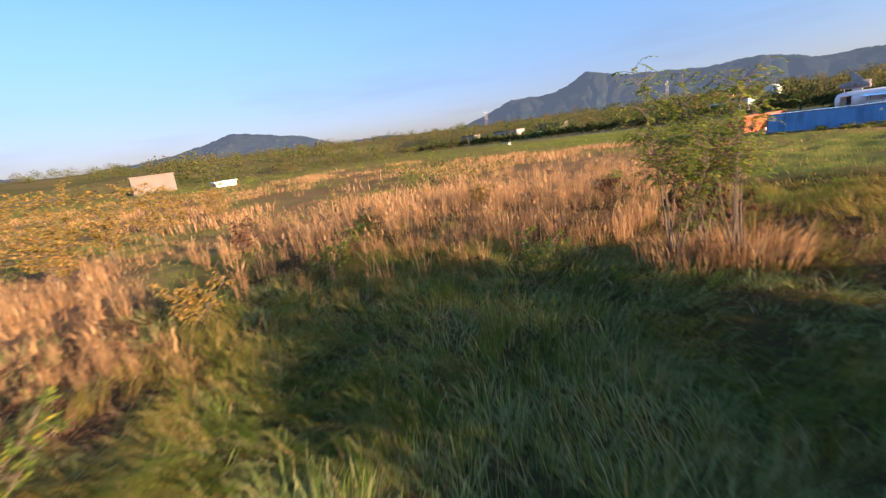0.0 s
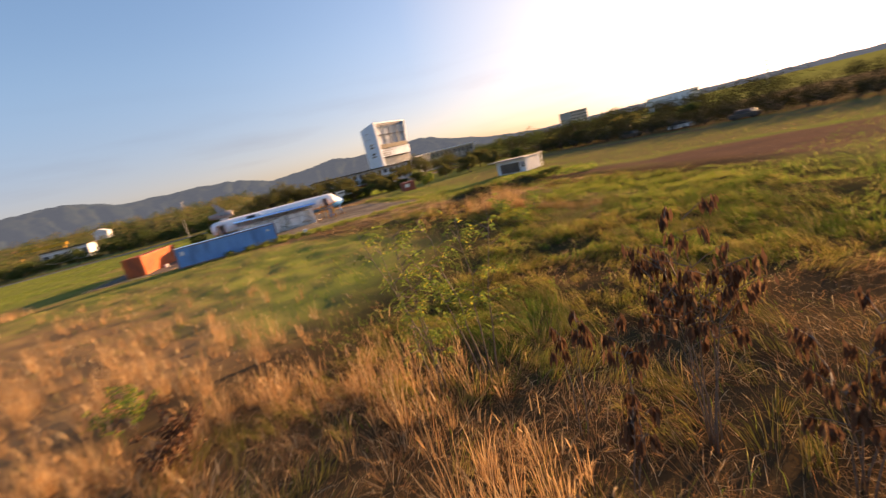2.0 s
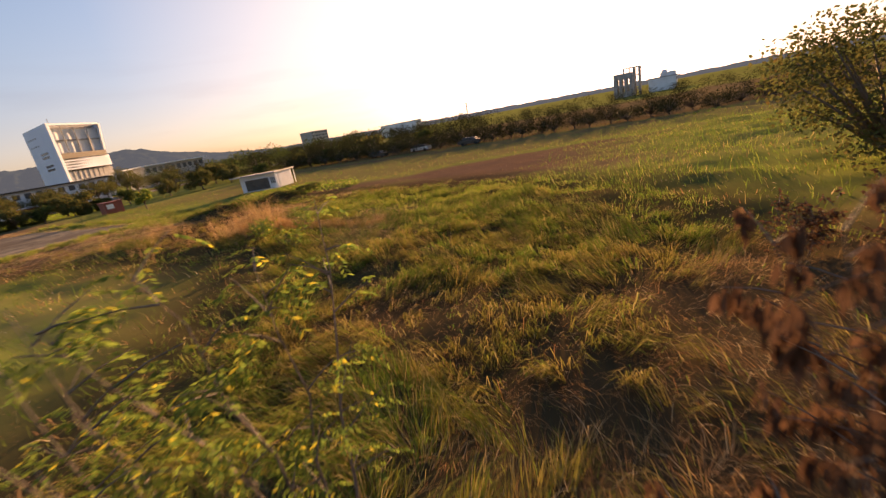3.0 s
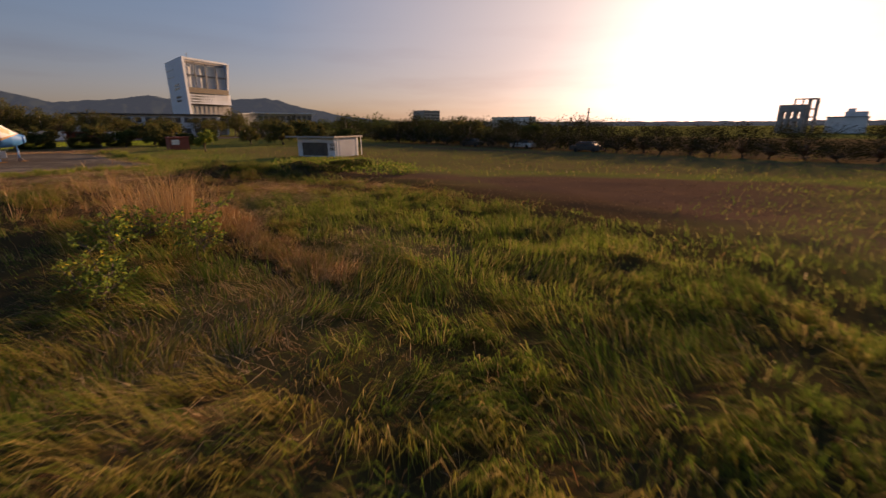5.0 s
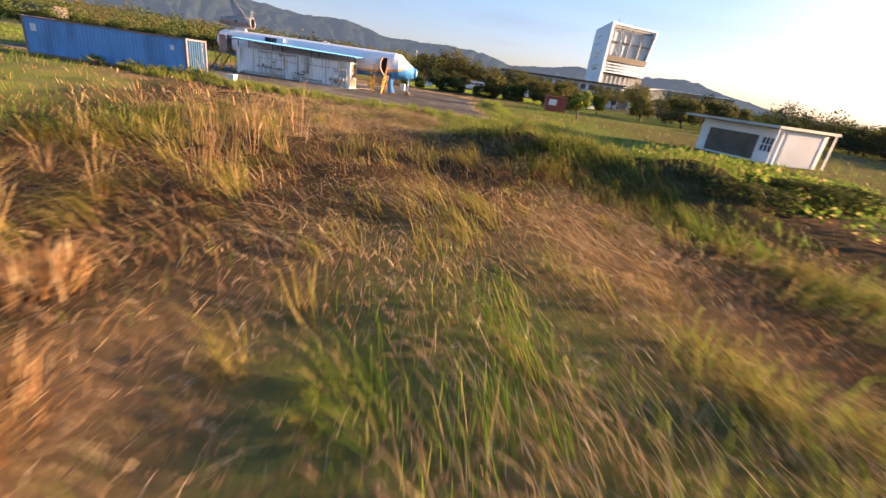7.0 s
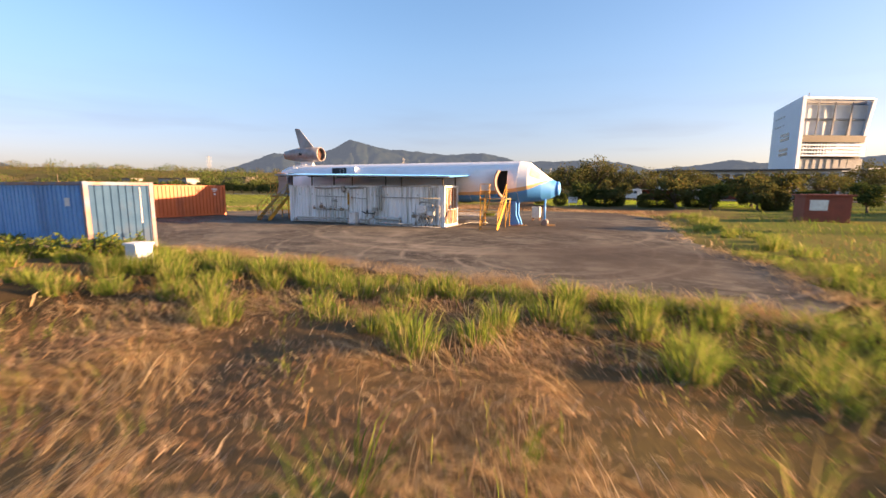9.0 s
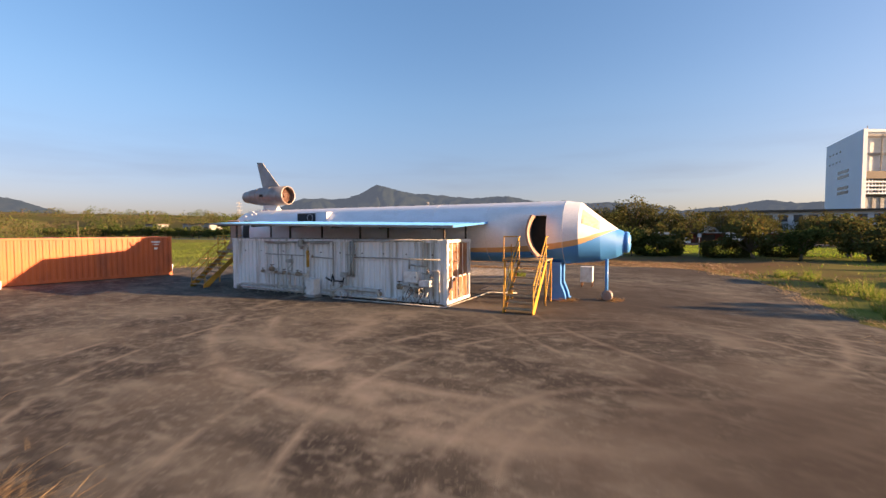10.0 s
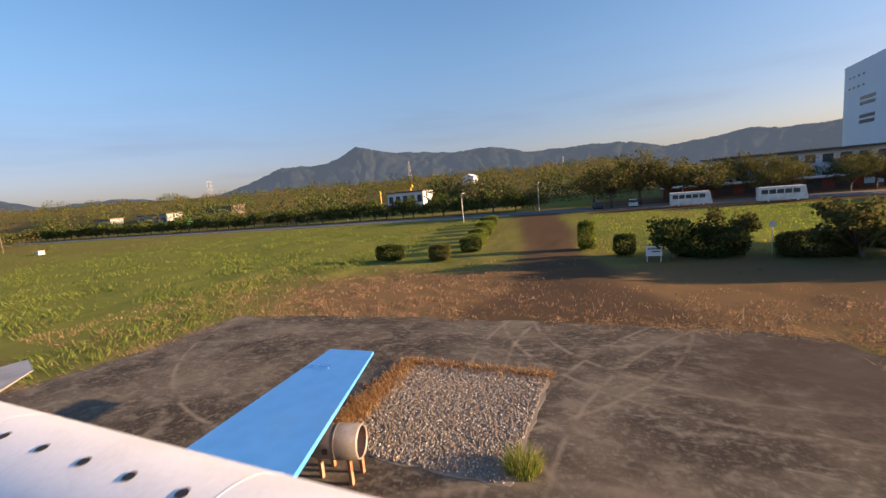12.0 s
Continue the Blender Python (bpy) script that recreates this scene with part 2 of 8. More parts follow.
def box_into(bm, x0, x1, y0, y1, z0, z1, bevel=0.0):
    vs = [bm.verts.new((x, y, z)) for z in (z0, z1) for y in (y0, y1) for x in (x0, x1)]
    fs = [bm.faces.new([vs[i] for i in q]) for q in ((0, 2, 3, 1), (4, 5, 7, 6), (0, 1, 5, 4), (2, 6, 7, 3), (0, 4, 6, 2), (1, 3, 7, 5))]
    if bevel:
        es = list({e for f in fs for e in f.edges})
        bmesh.ops.bevel(bm, geom=es, offset=bevel, segments=2, affect="EDGES", profile=0.7)
    return bm


def box(x0, x1, y0, y1, z0, z1, bevel=0.0):
    return box_into(bmesh.new(), x0, x1, y0, y1, z0, z1, bevel)


def tube_into(bm, pts, r, n=8, cap=True, radii=None):
    """A round tube along a line of points."""
    pts = [Vector(p) for p in pts]
    rings = []
    for i, p in enumerate(pts):
        a = pts[max(i - 1, 0)]
        b = pts[min(i + 1, len(pts) - 1)]
        d = (b - a).normalized()
        up = Vector((0, 0, 1)) if abs(d.z) < 0.95 else Vector((1, 0, 0))
        u = d.cross(up).normalized()
        v = d.cross(u)
        rr = radii[i] if radii else r
        rings.append([bm.verts.new(p + rr * (math.cos(2 * math.pi * k / n) * u + math.sin(2 * math.pi * k / n) * v)) for k in range(n)])
    for a, b in zip(rings, rings[1:]):
        for k in range(n):
            bm.faces.new((a[k], a[(k + 1) % n], b[(k + 1) % n], b[k]))
    if cap:
        bm.faces.new(rings[0][::-1])
        bm.faces.new(rings[-1])
    return bm


def tube(pts, r, n=8, radii=None):
    return tube_into(bmesh.new(), pts, r, n, True, radii)


def lathe(profile, n=24, axis="y", cap=True):
    """Turn (along, radius) pairs round an axis."""
    bm = bmesh.new()
    rings = []
    for a, r in profile:
        ring = []
        for k in range(n):
            c, s = r * math.cos(2 * math.pi * k / n), r * math.sin(2 * math.pi * k / n)
            ring.append(bm.verts.new({"y": (c, a, s), "x": (a, c, s), "z": (c, s, a)}[axis]))
        rings.append(ring)
    for a, b in zip(rings, rings[1:]):
        for k in range(n):
            bm.faces.new((a[k], a[(k + 1) % n], b[(k + 1) % n], b[k]))
    if cap:
        bm.faces.new(rings[0])
        bm.faces.new(rings[-1][::-1])
    bmesh.ops.recalc_face_normals(bm, faces=bm.faces)
    return bm


def sheet(name, verts, faces, mat, smooth=False):
    """A mesh object from arrays (faces all of one size)."""
    me = bpy.data.meshes.new(name)
    verts = np.asarray(verts, dtype=np.float32)
    faces = np.asarray(faces, dtype=np.int32)
    k = faces.shape[1]
    me.vertices.add(len(verts))
    me.vertices.foreach_set("co", verts.ravel())
    me.loops.add(faces.size)
    me.loops.foreach_set("vertex_index", faces.ravel())
    me.polygons.add(len(faces))
    me.polygons.foreach_set("loop_start", np.arange(0, faces.size, k, dtype=np.int32))
    if smooth:
        me.polygons.foreach_set("use_smooth", np.ones(len(faces), dtype=bool))
    me.update(calc_edges=True)
    me.materials.append(mat)
    return new(name, me)


def value_noise(x, y, size, seed):
    """Smooth noise from 0 to 1 over the plan."""
    rng = np.random.default_rng(seed)
    grid = rng.random((256, 256))
    fx, fy = np.asarray(x) / size, np.asarray(y) / size
    ix, iy = np.floor(fx).astype(int), np.floor(fy).astype(int)
    tx, ty = fx - ix, fy - iy
    tx, ty = tx * tx * (3 - 2 * tx), ty * ty * (3 - 2 * ty)
    g = lambda i, j: grid[i % 256, j % 256]
    return (g(ix, iy) * (1 - tx) + g(ix + 1, iy) * tx) * (1 - ty) + (g(ix, iy + 1) * (1 - tx) + g(ix + 1, iy + 1) * tx) * ty


def fbm(x, y, size, seed):
    return (value_noise(x, y, size, seed) + 0.5 * value_noise(x, y, size / 2.1, seed + 1) + 0.25 * value_noise(x, y, size / 4.3, seed + 2)) / 1.75


# ---- plan of the ground ----
PAD = [(-12.6, 21.0), (-13.0, 8.0), (-13.7, -3.0), (-14.2, -8.0), (-14.7, -11.0), (-14.9, -13.2), (-13.0, -14.7), (-9.0, -14.8), (-6.0, -14.0), (-3.7, -13.4), (4.0, -13.1), (10.5, -13.3), (16.0, -12.4), (20.3, -10.9), (22.5, -9.8), (22.9, -4.0), (22.7, 11.0), (21.1, 22.9), (12.6, 23.4), (9.8, 24.6), (4.0, 29.0), (-10.5, 31.0)]


def inside(poly, x, y):
    x, y = np.asarray(x), np.asarray(y)
    c = np.zeros(x.shape, dtype=bool)
    for (x0, y0), (x1, y1) in zip(poly, poly[1:] + poly[:1]):
        hit = (y0 > y) != (y1 > y)
        with np.errstate(divide="ignore", invalid="ignore"):
            c ^= hit & (x < (x1 - x0) * (y - y0) / (y1 - y0 + 1e-12) + x0)
    return c


def blob(x, y, cx, cy, rx, ry, turn=0.0):
    c, s = math.cos(radians(turn)), math.sin(radians(turn))
    u, v = (x - cx) * c + (y - cy) * s, -(x - cx) * s + (y - cy) * c
    return np.clip(1.6 - 1.2 * np.sqrt((u / rx) ** 2 + (v / ry) ** 2), 0, 1)


def ground_height(x, y):
    x, y = np.asarray(x, dtype=float), np.asarray(y, dtype=float)
    h = 0.55 * (fbm(x, y, 9.0, 5) - 0.5) + 0.25 * (fbm(x, y, 2.6, 9) - 0.5)
    d = np.maximum(np.maximum(-16 - x, x - 25), np.maximum(-17 - y, y - 33))
    h = h * np.clip(d / 8, 0, 1) + 0.35 * np.clip((-62 - x) / 10, 0, 1) * np.clip((40 - y) / 20, 0, 1)
    h += (0.42 * (fbm(x, y, 1.7, 15) - 0.5) + 0.10) * np.clip((-17 - x) / 4, 0, 1)
    h += 0.5 * blob(x, y, -33, -12, 5, 8) * (fbm(x, y, 3.0, 21) - 0.2)
    crest = np.interp(y, [-29, -21, -16, -10, -6], [-29.0, -33.5, -31.0, -25.0, -22.5])
    h += 0.95 * np.exp(-((x - crest) / 1.9) ** 2) * np.clip((y + 30) / 4, 0, 1) * np.clip((-12.5 - y) / 3, 0, 1) * (0.5 + fbm(x, y, 2.5, 22))
    flat = np.clip((x - 60) / 15, 0, 1)
    brown = np.clip((-21 - y) / 6, 0, 1) * np.clip((x + 72) / 10, 0, 1)
    return h * (1 - flat) * (1 - 0.75 * brown) - 0.05


def dryness(x, y):
    """0 green to 1 dry straw."""
    x, y = np.asarray(x, dtype=float), np.asarray(y, dtype=float)
    d = 0.30 + 0.9 * (fbm(x, y, 7.0, 31) - 0.5) + 0.8 * (fbm(x, y, 1.9, 33) - 0.5)
    d += 1.0 * blob(x, y, -56, 26, 24, 13, 12)
    d += 0.9 * blob(x, y, -68, 12.5, 9, 6.5)
    d += 0.9 * blob(x, y, -92, 19, 3.5, 16)
    d += 0.8 * blob(x, y, -23, -5, 8, 9)
    d += 0.8 * blob(x, y, -17, 3, 4, 10)
    d += 0.6 * blob(x, y, -40, -8, 6, 3)
    d += 0.5 * blob(x, y, -66, 1, 6, 3)
    d += 1.0 * blob(x, y, 29, 9, 8, 17)
    d += 0.5 * blob(x, y, -50, -26, 22, 5)
    d += 0.55 * blob(x, y, -65, 85, 60, 55)
    d += 0.9 * blob(x, y, -33, -12, 8, 5)
    d += 0.7 * blob(x, y, -42, -17, 5, 2.2)
    d += 0.8 * blob(x, y, -46, -11, 4, 2)
    d += 0.8 * blob(x, y, -74, -2, 6, 4)
    d += 1.0 * blob(x, y, -51, -10.1, 5, 0.9)
    d += 0.9 * blob(x, y, -73, 5.5, 5, 4)
    d -= 0.9 * blob(x, y, -82, 3, 6, 6)
    d -= 0.8 * blob(x, y, -59, -17, 9, 8)
    d -= 0.6 * blob(x, y, -46, -15, 4, 3)
    d -= 0.6 * blob(x, y, 48, 60, 40, 40)
    d -= 0.5 * blob(x, y, -20, -26, 16, 10)
    d -= 0.6 * blob(x, y, 60, -18, 14, 16)
    d += 0.9 * blob(x, y, 32, -9, 9, 12)
    d -= 0.7 * blob(x, y, -78, -30, 14, 14)
    d = d * np.where(y < -23, 0.45, 1.0)
    return np.clip(d, 0, 1)


# ---- ground ----
LINE = [(-90, -2), (-84, 6), (-76, 11), (-71, 8), (-66, -2), (-60, -9), (-52, -13.5), (-42, -13), (-30, -11), (-18, -8), (-13, -6)]


def away(x, y):
    """Distance from the middle line of the wild strip."""
    best = np.full(np.shape(x), 1e9)
    for (x0, y0), (x1, y1) in zip(LINE, LINE[1:]):
        dx, dy = x1 - x0, y1 - y0
        t = np.clip(((x - x0) * dx + (y - y0) * dy) / (dx * dx + dy * dy), 0, 1)
        best = np.minimum(best, np.hypot(x - x0 - t * dx, y - y0 - t * dy))
    return best


def steps(lo, hi, fine, far, n):
    mid = np.arange(lo, hi + 0.01, fine)
    g = np.geomspace(fine * 1.5, far, n)
    return np.concatenate([(lo - np.cumsum(g))[::-1], mid, hi + np.cumsum(g)])


gx, gy = steps(-100, 45, 0.6, 900, 34), steps(-45, 45, 0.6, 900, 34)
GX, GY = np.meshgrid(gx, gy, indexing="ij")
GZ = ground_height(GX, GY)
nx, ny = GX.shape
idx = np.arange(nx * ny).reshape(nx, ny)
quads = np.stack([idx[:-1, :-1], idx[1:, :-1], idx[1:, 1:], idx[:-1, 1:]], -1).reshape(-1, 4)


def ground_material():
    m = material("grass-grown soil", (0.075, 0.062, 0.035), (0.055, 0.060, 0.025), 0.8, 1.0, bump=0.35, bump_scale=14.0, stain=(0.16, 0.10, 0.055), stain_amount=0.5, stain_scale=0.5, spec=0.0)
    N, L = m.node_tree.nodes, m.node_tree.links
    bsdf = N["Principled BSDF"]
    old = bsdf.inputs["Base Color"].links[0].from_socket
    at = N.new("ShaderNodeAttribute")
    at.attribute_name = "dry"
    green = N.new("ShaderNodeMix")
    green.data_type = "RGBA"
    green.inputs[7].default_value = (0.24, 0.15, 0.08, 1)
    sod = None
    for size, lo, hi, col in ((0.22, 0.40, 0.62, (0.13, 0.18, 0.042, 1)), (1.1, 0.44, 0.62, (0.235, 0.255, 0.062, 1)), (5.0, 0.46, 0.66, (0.10, 0.135, 0.032, 1))):
        sn = N.new("ShaderNodeTexNoise")
        sn.inputs["Scale"].default_value, sn.inputs["Detail"].default_value = size, 5.0
        sr = N.new("ShaderNodeMapRange")
        sr.inputs[1].default_value, sr.inputs[2].default_value, sr.inputs[4].default_value = lo, hi, 0.75
        L.new(sn.outputs["Fac"], sr.inputs[0])
        sm = N.new("ShaderNodeMix")
        sm.data_type = "RGBA"
        sm.inputs[6].default_value, sm.inputs[7].default_value = (0.195, 0.235, 0.05, 1), col
        L.new(sr.outputs[0], sm.inputs[0])
        if sod:
            L.new(sod, sm.inputs[6])
        sod = sm.outputs[2]
    L.new(sod, green.inputs[6])
    L.new(at.outputs["Fac"], green.inputs[0])
    mx = N.new("ShaderNodeMix")
    mx.data_type = "RGBA"
    mx.inputs[0].default_value = 0.65
    L.new(old, mx.inputs[6])
    L.new(green.outputs[2], mx.inputs[7])
    ba = N.new("ShaderNodeAttribute")
    ba.attribute_name = "bare"
    earth = N.new("ShaderNodeTexNoise")
    earth.inputs["Scale"].default_value, earth.inputs["Detail"].default_value = 0.5, 6.0
    em = N.new("ShaderNodeMix")
    em.data_type = "RGBA"
    em.inputs[6].default_value, em.inputs[7].default_value = (0.070, 0.050, 0.032, 1), (0.145, 0.098, 0.064, 1)
    L.new(earth.outputs["Fac"], em.inputs[0])
    fin_mix = N.new("ShaderNodeMix")
    fin_mix.data_type = "RGBA"
    L.new(ba.outputs["Fac"], fin_mix.inputs[0])
    L.new(mx.outputs[2], fin_mix.inputs[6])
    L.new(em.outputs[2], fin_mix.inputs[7])
    sb = N.new("ShaderNodeAttribute")
    sb.attribute_name = "stubble"
    char = N.new("ShaderNodeMix")
    char.data_type = "RGBA"
    char.inputs[6].default_value, char.inputs[7].default_value = (0.085, 0.052, 0.034, 1), (0.20, 0.125, 0.085, 1)
    L.new(earth.outputs["Fac"], char.inputs[0])
    last = N.new("ShaderNodeMix")
    last.data_type = "RGBA"
    L.new(sb.outputs["Fac"], last.inputs[0])
    L.new(fin_mix.outputs[2], last.inputs[6])
    L.new(char.outputs[2], last.inputs[7])
    sw = N.new("ShaderNodeAttribute")
    sw.attribute_name = "sward"
    thatch = N.new("ShaderNodeMix")
    thatch.data_type = "RGBA"
    thatch.inputs[6].default_value, thatch.inputs[7].default_value = (0.026, 0.021, 0.011, 1), (0.062, 0.042, 0.024, 1)
    L.new(earth.outputs["Fac"], thatch.inputs[0])
    under = N.new("ShaderNodeMix")
    under.data_type = "RGBA"
    L.new(sw.outputs["Fac"], under.inputs[0])
    L.new(last.outputs[2], under.inputs[6])
    L.new(thatch.outputs[2], under.inputs[7])
    L.new(under.outputs[2], bsdf.inputs["Base Color"])
    return m


def litter(x, y):
    """Heaps of dead stalks before the pad and in the middle of the strip."""
    return np.clip(blob(x, y, -23.5, -6.8, 9.5, 6.2) + 0.9 * blob(x, y, -42.5, -13.2, 4.0, 2.2) + 0.8 * blob(x, y, -40.5, -16.5, 4.5, 1.8) + 0.8 * blob(x, y, -45.8, -11.6, 2.2, 1.3) + 0.85 * blob(x, y, -53.2, -13.0, 2.6, 1.7) + 0.6 * blob(x, y, -41.8, -20.6, 3.5, 1.2) + 0.45 * blob(x, y, -55.5, -6.8, 4.5, 2.4), 0, 1) * (~inside(PAD, x, y))


def bare(x, y):
    """Packed earth: the vehicle track to the road and worn strips."""
    mid = np.interp(x, [20, 30, 45, 60, 80, 92], [0.0, 1.5, 5.5, 8.5, 13.5, 16.5])
    half = np.interp(x, [20, 30, 45, 92], [9.0, 5.0, 3.6, 5.5])
    t = np.clip((half - np.abs(y - mid)) / 1.5 + 0.6 * (fbm(x, y, 4.0, 61) - 0.5), 0, 1) * (x > 19) * (x < 93)
    strip = 0.9 * blob(x, y, -54.6, -14.4, 1.6, 1.5) * np.clip(2.2 * fbm(x, y, 1.1, 69) - 0.4, 0, 1)
    strip = np.maximum(strip, 0.8 * blob(x, y, -50.8, -13.6, 2.6, 0.8) * np.clip(2.2 * fbm(x, y, 1.1, 70) - 0.3, 0, 1))
    south = 0.25 * blob(x, y, 33, -14, 12, 7)
    south = np.maximum(south, 0.9 * np.clip((1.8 - np.abs(y + 58.5 + 3.0 * (fbm(x, y, 12.0, 59) - 0.5))) / 1.2, 0, 1) * np.clip((20 - x) / 10, 0, 1) * np.clip((x + 95) / 10, 0, 1))
    park = np.clip((x - 83) / 3, 0, 1) * np.clip((6 - y) / 3, 0, 1) * np.clip((130 - x) / 5, 0, 1) * np.clip((y + 90) / 5, 0, 1)
    return np.clip(np.maximum(np.maximum(t, strip), np.maximum(south, park)), 0, 1)


def stubble(x, y):
    """The scorched brown band between the strip and the far lawn, plus shading painted over that lawn."""
    far = np.interp(x, [-80, -60, -45, -38, -28, -10], [-47, -43, -34, -30, -28, -25]) + 5 * (fbm(x, y, 6.0, 60) - 0.5)
    edge = np.clip((-22 - y + 10 * (fbm(x, y, 9.0, 64) - 0.5)) / 5, 0, 1) * np.clip((y - far) / 3, 0, 1) * np.clip((-14 - x) / 12, 0, 1) * np.clip((x + 68 - 0.25 * (y + 24)) / 9, 0, 1)
    edge = np.maximum(edge, 0.85 * blob(x, y, -54, -25.5, 24, 5.5) * np.clip(1.6 * fbm(x, y, 6.0, 62), 0, 1))
    # lawn share darkens the far grass in place of grazing light and shade
    lawn = np.where(y < -66, 0.8, 0.5) * np.clip((far - y) / 4, 0, 1) * np.clip((y + 170) / 8, 0, 1) * np.clip((25 - x) / 15, 0, 1)
    return np.clip(np.maximum(edge * (0.75 + 0.5 * fbm(x, y, 7.0, 63)), lawn), 0, 1)


ground = sheet("ground", np.stack([GX, GY, GZ], -1).reshape(-1, 3), quads, ground_material(), smooth=True)
at = ground.data.attributes.new("dry", "FLOAT", "POINT")
at.data.foreach_set("value", dryness(GX, GY).ravel().astype(np.float32))
at = ground.data.attributes.new("bare", "FLOAT", "POINT")
at.data.foreach_set("value", bare(GX, GY).ravel().astype(np.float32))
at = ground.data.attributes.new("stubble", "FLOAT", "POINT")
at.data.foreach_set("value", stubble(GX, GY).ravel().astype(np.float32))
at = ground.data.attributes.new("sward", "FLOAT", "POINT")
at.data.foreach_set("value", (np.clip((15 - away(GX, GY)) / 6, 0, 0.9) * (1 - 0.7 * bare(GX, GY)) * (1 - 0.55 * litter(GX, GY))).ravel().astype(np.float32))
structure(ground, "rough field of green and dry grass on brown soil", "ground")


def slab(name, poly, z, mat, thick=0.12, cuts=0):
    bm = bmesh.new()
    top = [bm.verts.new((x, y, z)) for x, y in poly]
    bot = [bm.verts.new((x, y, z - thick)) for x, y in poly]
    bm.faces.new(top)
    for i in range(len(poly)):
        j = (i + 1) % len(poly)
        bm.faces.new((top[i], bot[i], bot[j], top[j]))
    bmesh.ops.recalc_face_normals(bm, faces=bm.faces)
    if bm.faces[0].normal.z < 0:
        bmesh.ops.reverse_faces(bm, faces=bm.faces)
    bmesh.ops.triangulate(bm, faces=[f for f in bm.faces if len(f.verts) > 4])
    return part(name, bm, mat)


def ragged(poly, amount, step, seed):
    """Breaks the edge of an outline up as worn paving is."""
    rng = random.Random(seed)
    out = []
    for (x0, y0), (x1, y1) in zip(poly, poly[1:] + poly[:1]):
        n = max(1, int(math.hypot(x1 - x0, y1 - y0) / step))
        for i in range(n):
            t = i / n
            out.append((x0 + (x1 - x0) * t + rng.uniform(-amount, amount), y0 + (y1 - y0) * t + rng.uniform(-amount, amount)))
    return out


def pad_material():
    m = material("worn dusty asphalt", (0.068, 0.058, 0.046), (0.042, 0.036, 0.031), 0.9, 0.92, bump=0.35, bump_scale=60.0, stain=(0.19, 0.155, 0.115), stain_amount=0.55, stain_scale=0.25, spec=0.12)
    N, L = m.node_tree.nodes, m.node_tree.links
    bsdf = N["Principled BSDF"]
    old = bsdf.inputs["Base Color"].links[0].from_socket
    tc = N.new("ShaderNodeTexCoord")
    broken = N.new("ShaderNodeTexNoise")
    broken.inputs["Scale"].default_value, broken.inputs["Detail"].default_value = 0.9, 6.0
    L.new(tc.outputs["Object"], broken.inputs["Vector"])
    fade = N.new("ShaderNodeMapRange")
    fade.inputs[1].default_value, fade.inputs[2].default_value = 0.38, 0.58
    L.new(broken.outputs["Fac"], fade.inputs[0])
    col = old
    # swept dust lying in streaks, and small pale chips
    for turn, stretch_xy, size, lo, hi, amount in ((12, (1.1, 0.8, 1), 0.3, 0.47, 0.70, 0.5), (-20, (1.3, 0.8, 1), 1.1, 0.53, 0.68, 0.5), (35, (1.0, 1.0, 1), 2.6, 0.55, 0.66, 0.42), (-35, (2.2, 0.7, 1), 1.7, 0.57, 0.66, 0.45), (15, (1.5, 0.8, 1), 6.0, 0.55, 0.68, 0.45), (0, (1, 1, 1), 11.0, 0.60, 0.66, 0.45), (0, (1, 1, 1), 30.0, 0.63, 0.68, 0.6)):
        mp = N.new("ShaderNodeMapping")
        mp.inputs["Scale"].default_value, mp.inputs["Rotation"].default_value = stretch_xy, (0, 0, radians(turn))
        L.new(tc.outputs["Object"], mp.inputs["Vector"])
        dn = N.new("ShaderNodeTexNoise")
        dn.inputs["Scale"].default_value, dn.inputs["Detail"].default_value = size, 9.0
        L.new(mp.outputs[0], dn.inputs["Vector"])
        dr = N.new("ShaderNodeMapRange")
        dr.inputs[1].default_value, dr.inputs[2].default_value, dr.inputs[4].default_value = lo, hi, amount
        L.new(dn.outputs["Fac"], dr.inputs[0])
        dm = N.new("ShaderNodeMix")
        dm.data_type = "RGBA"
        dm.inputs[7].default_value = (0.235, 0.208, 0.162, 1)
        L.new(dr.outputs[0], dm.inputs[0])
        L.new(col, dm.inputs[6])
        col = dm.outputs[2]
    # curved tyre marks: rings round the turning points of vehicles
    for cx, cy, radius, width in ((-8.0, -8.9, 6.8, 0.14), (-8.0, -8.9, 8.3, 0.14), (-5.9, -3.3, 8.1, 0.12), (-5.9, -3.3, 9.6, 0.12), (0.6, -2.9, 8.8, 0.3), (0.6, -2.9, 10.3, 0.3), (10.2, -19.6, 19.2, 0.14), (10.2, -19.6, 20.7, 0.14), (26.0, -7.0, 10.0, 0.16), (26.0, -7.0, 11.6, 0.16), (19.5, -10.5, 13.2, 0.13), (19.5, -10.5, 14.7, 0.13), (24.0, 9.0, 14.0, 0.14), (-4.0, -4.4, 5.2, 1.3), (-9.6, -8.0, 2.6, 0.16), (-9.6, -8.0, 3.4, 0.16)):
        dv = N.new("ShaderNodeVectorMath")
        dv.operation = "DISTANCE"
        dv.inputs[1].default_value = (cx, cy, 0)
        L.new(tc.outputs["Object"], dv.inputs[0])
        cmp = N.new("ShaderNodeMath")
        cmp.operation = "SUBTRACT"
        cmp.inputs[1].default_value = radius
        L.new(dv.outputs["Value"], cmp.inputs[0])
        ab = N.new("ShaderNodeMath")
        ab.operation = "ABSOLUTE"
        L.new(cmp.outputs[0], ab.inputs[0])
        r = N.new("ShaderNodeMapRange")
        r.inputs[1].default_value, r.inputs[2].default_value, r.inputs[3].default_value, r.inputs[4].default_value = 0.0, width, 0.7, 0.0
        L.new(ab.outputs[0], r.inputs[0])
        k = N.new("ShaderNodeMath")
        k.operation = "MULTIPLY"
        L.new(r.outputs[0], k.inputs[0])
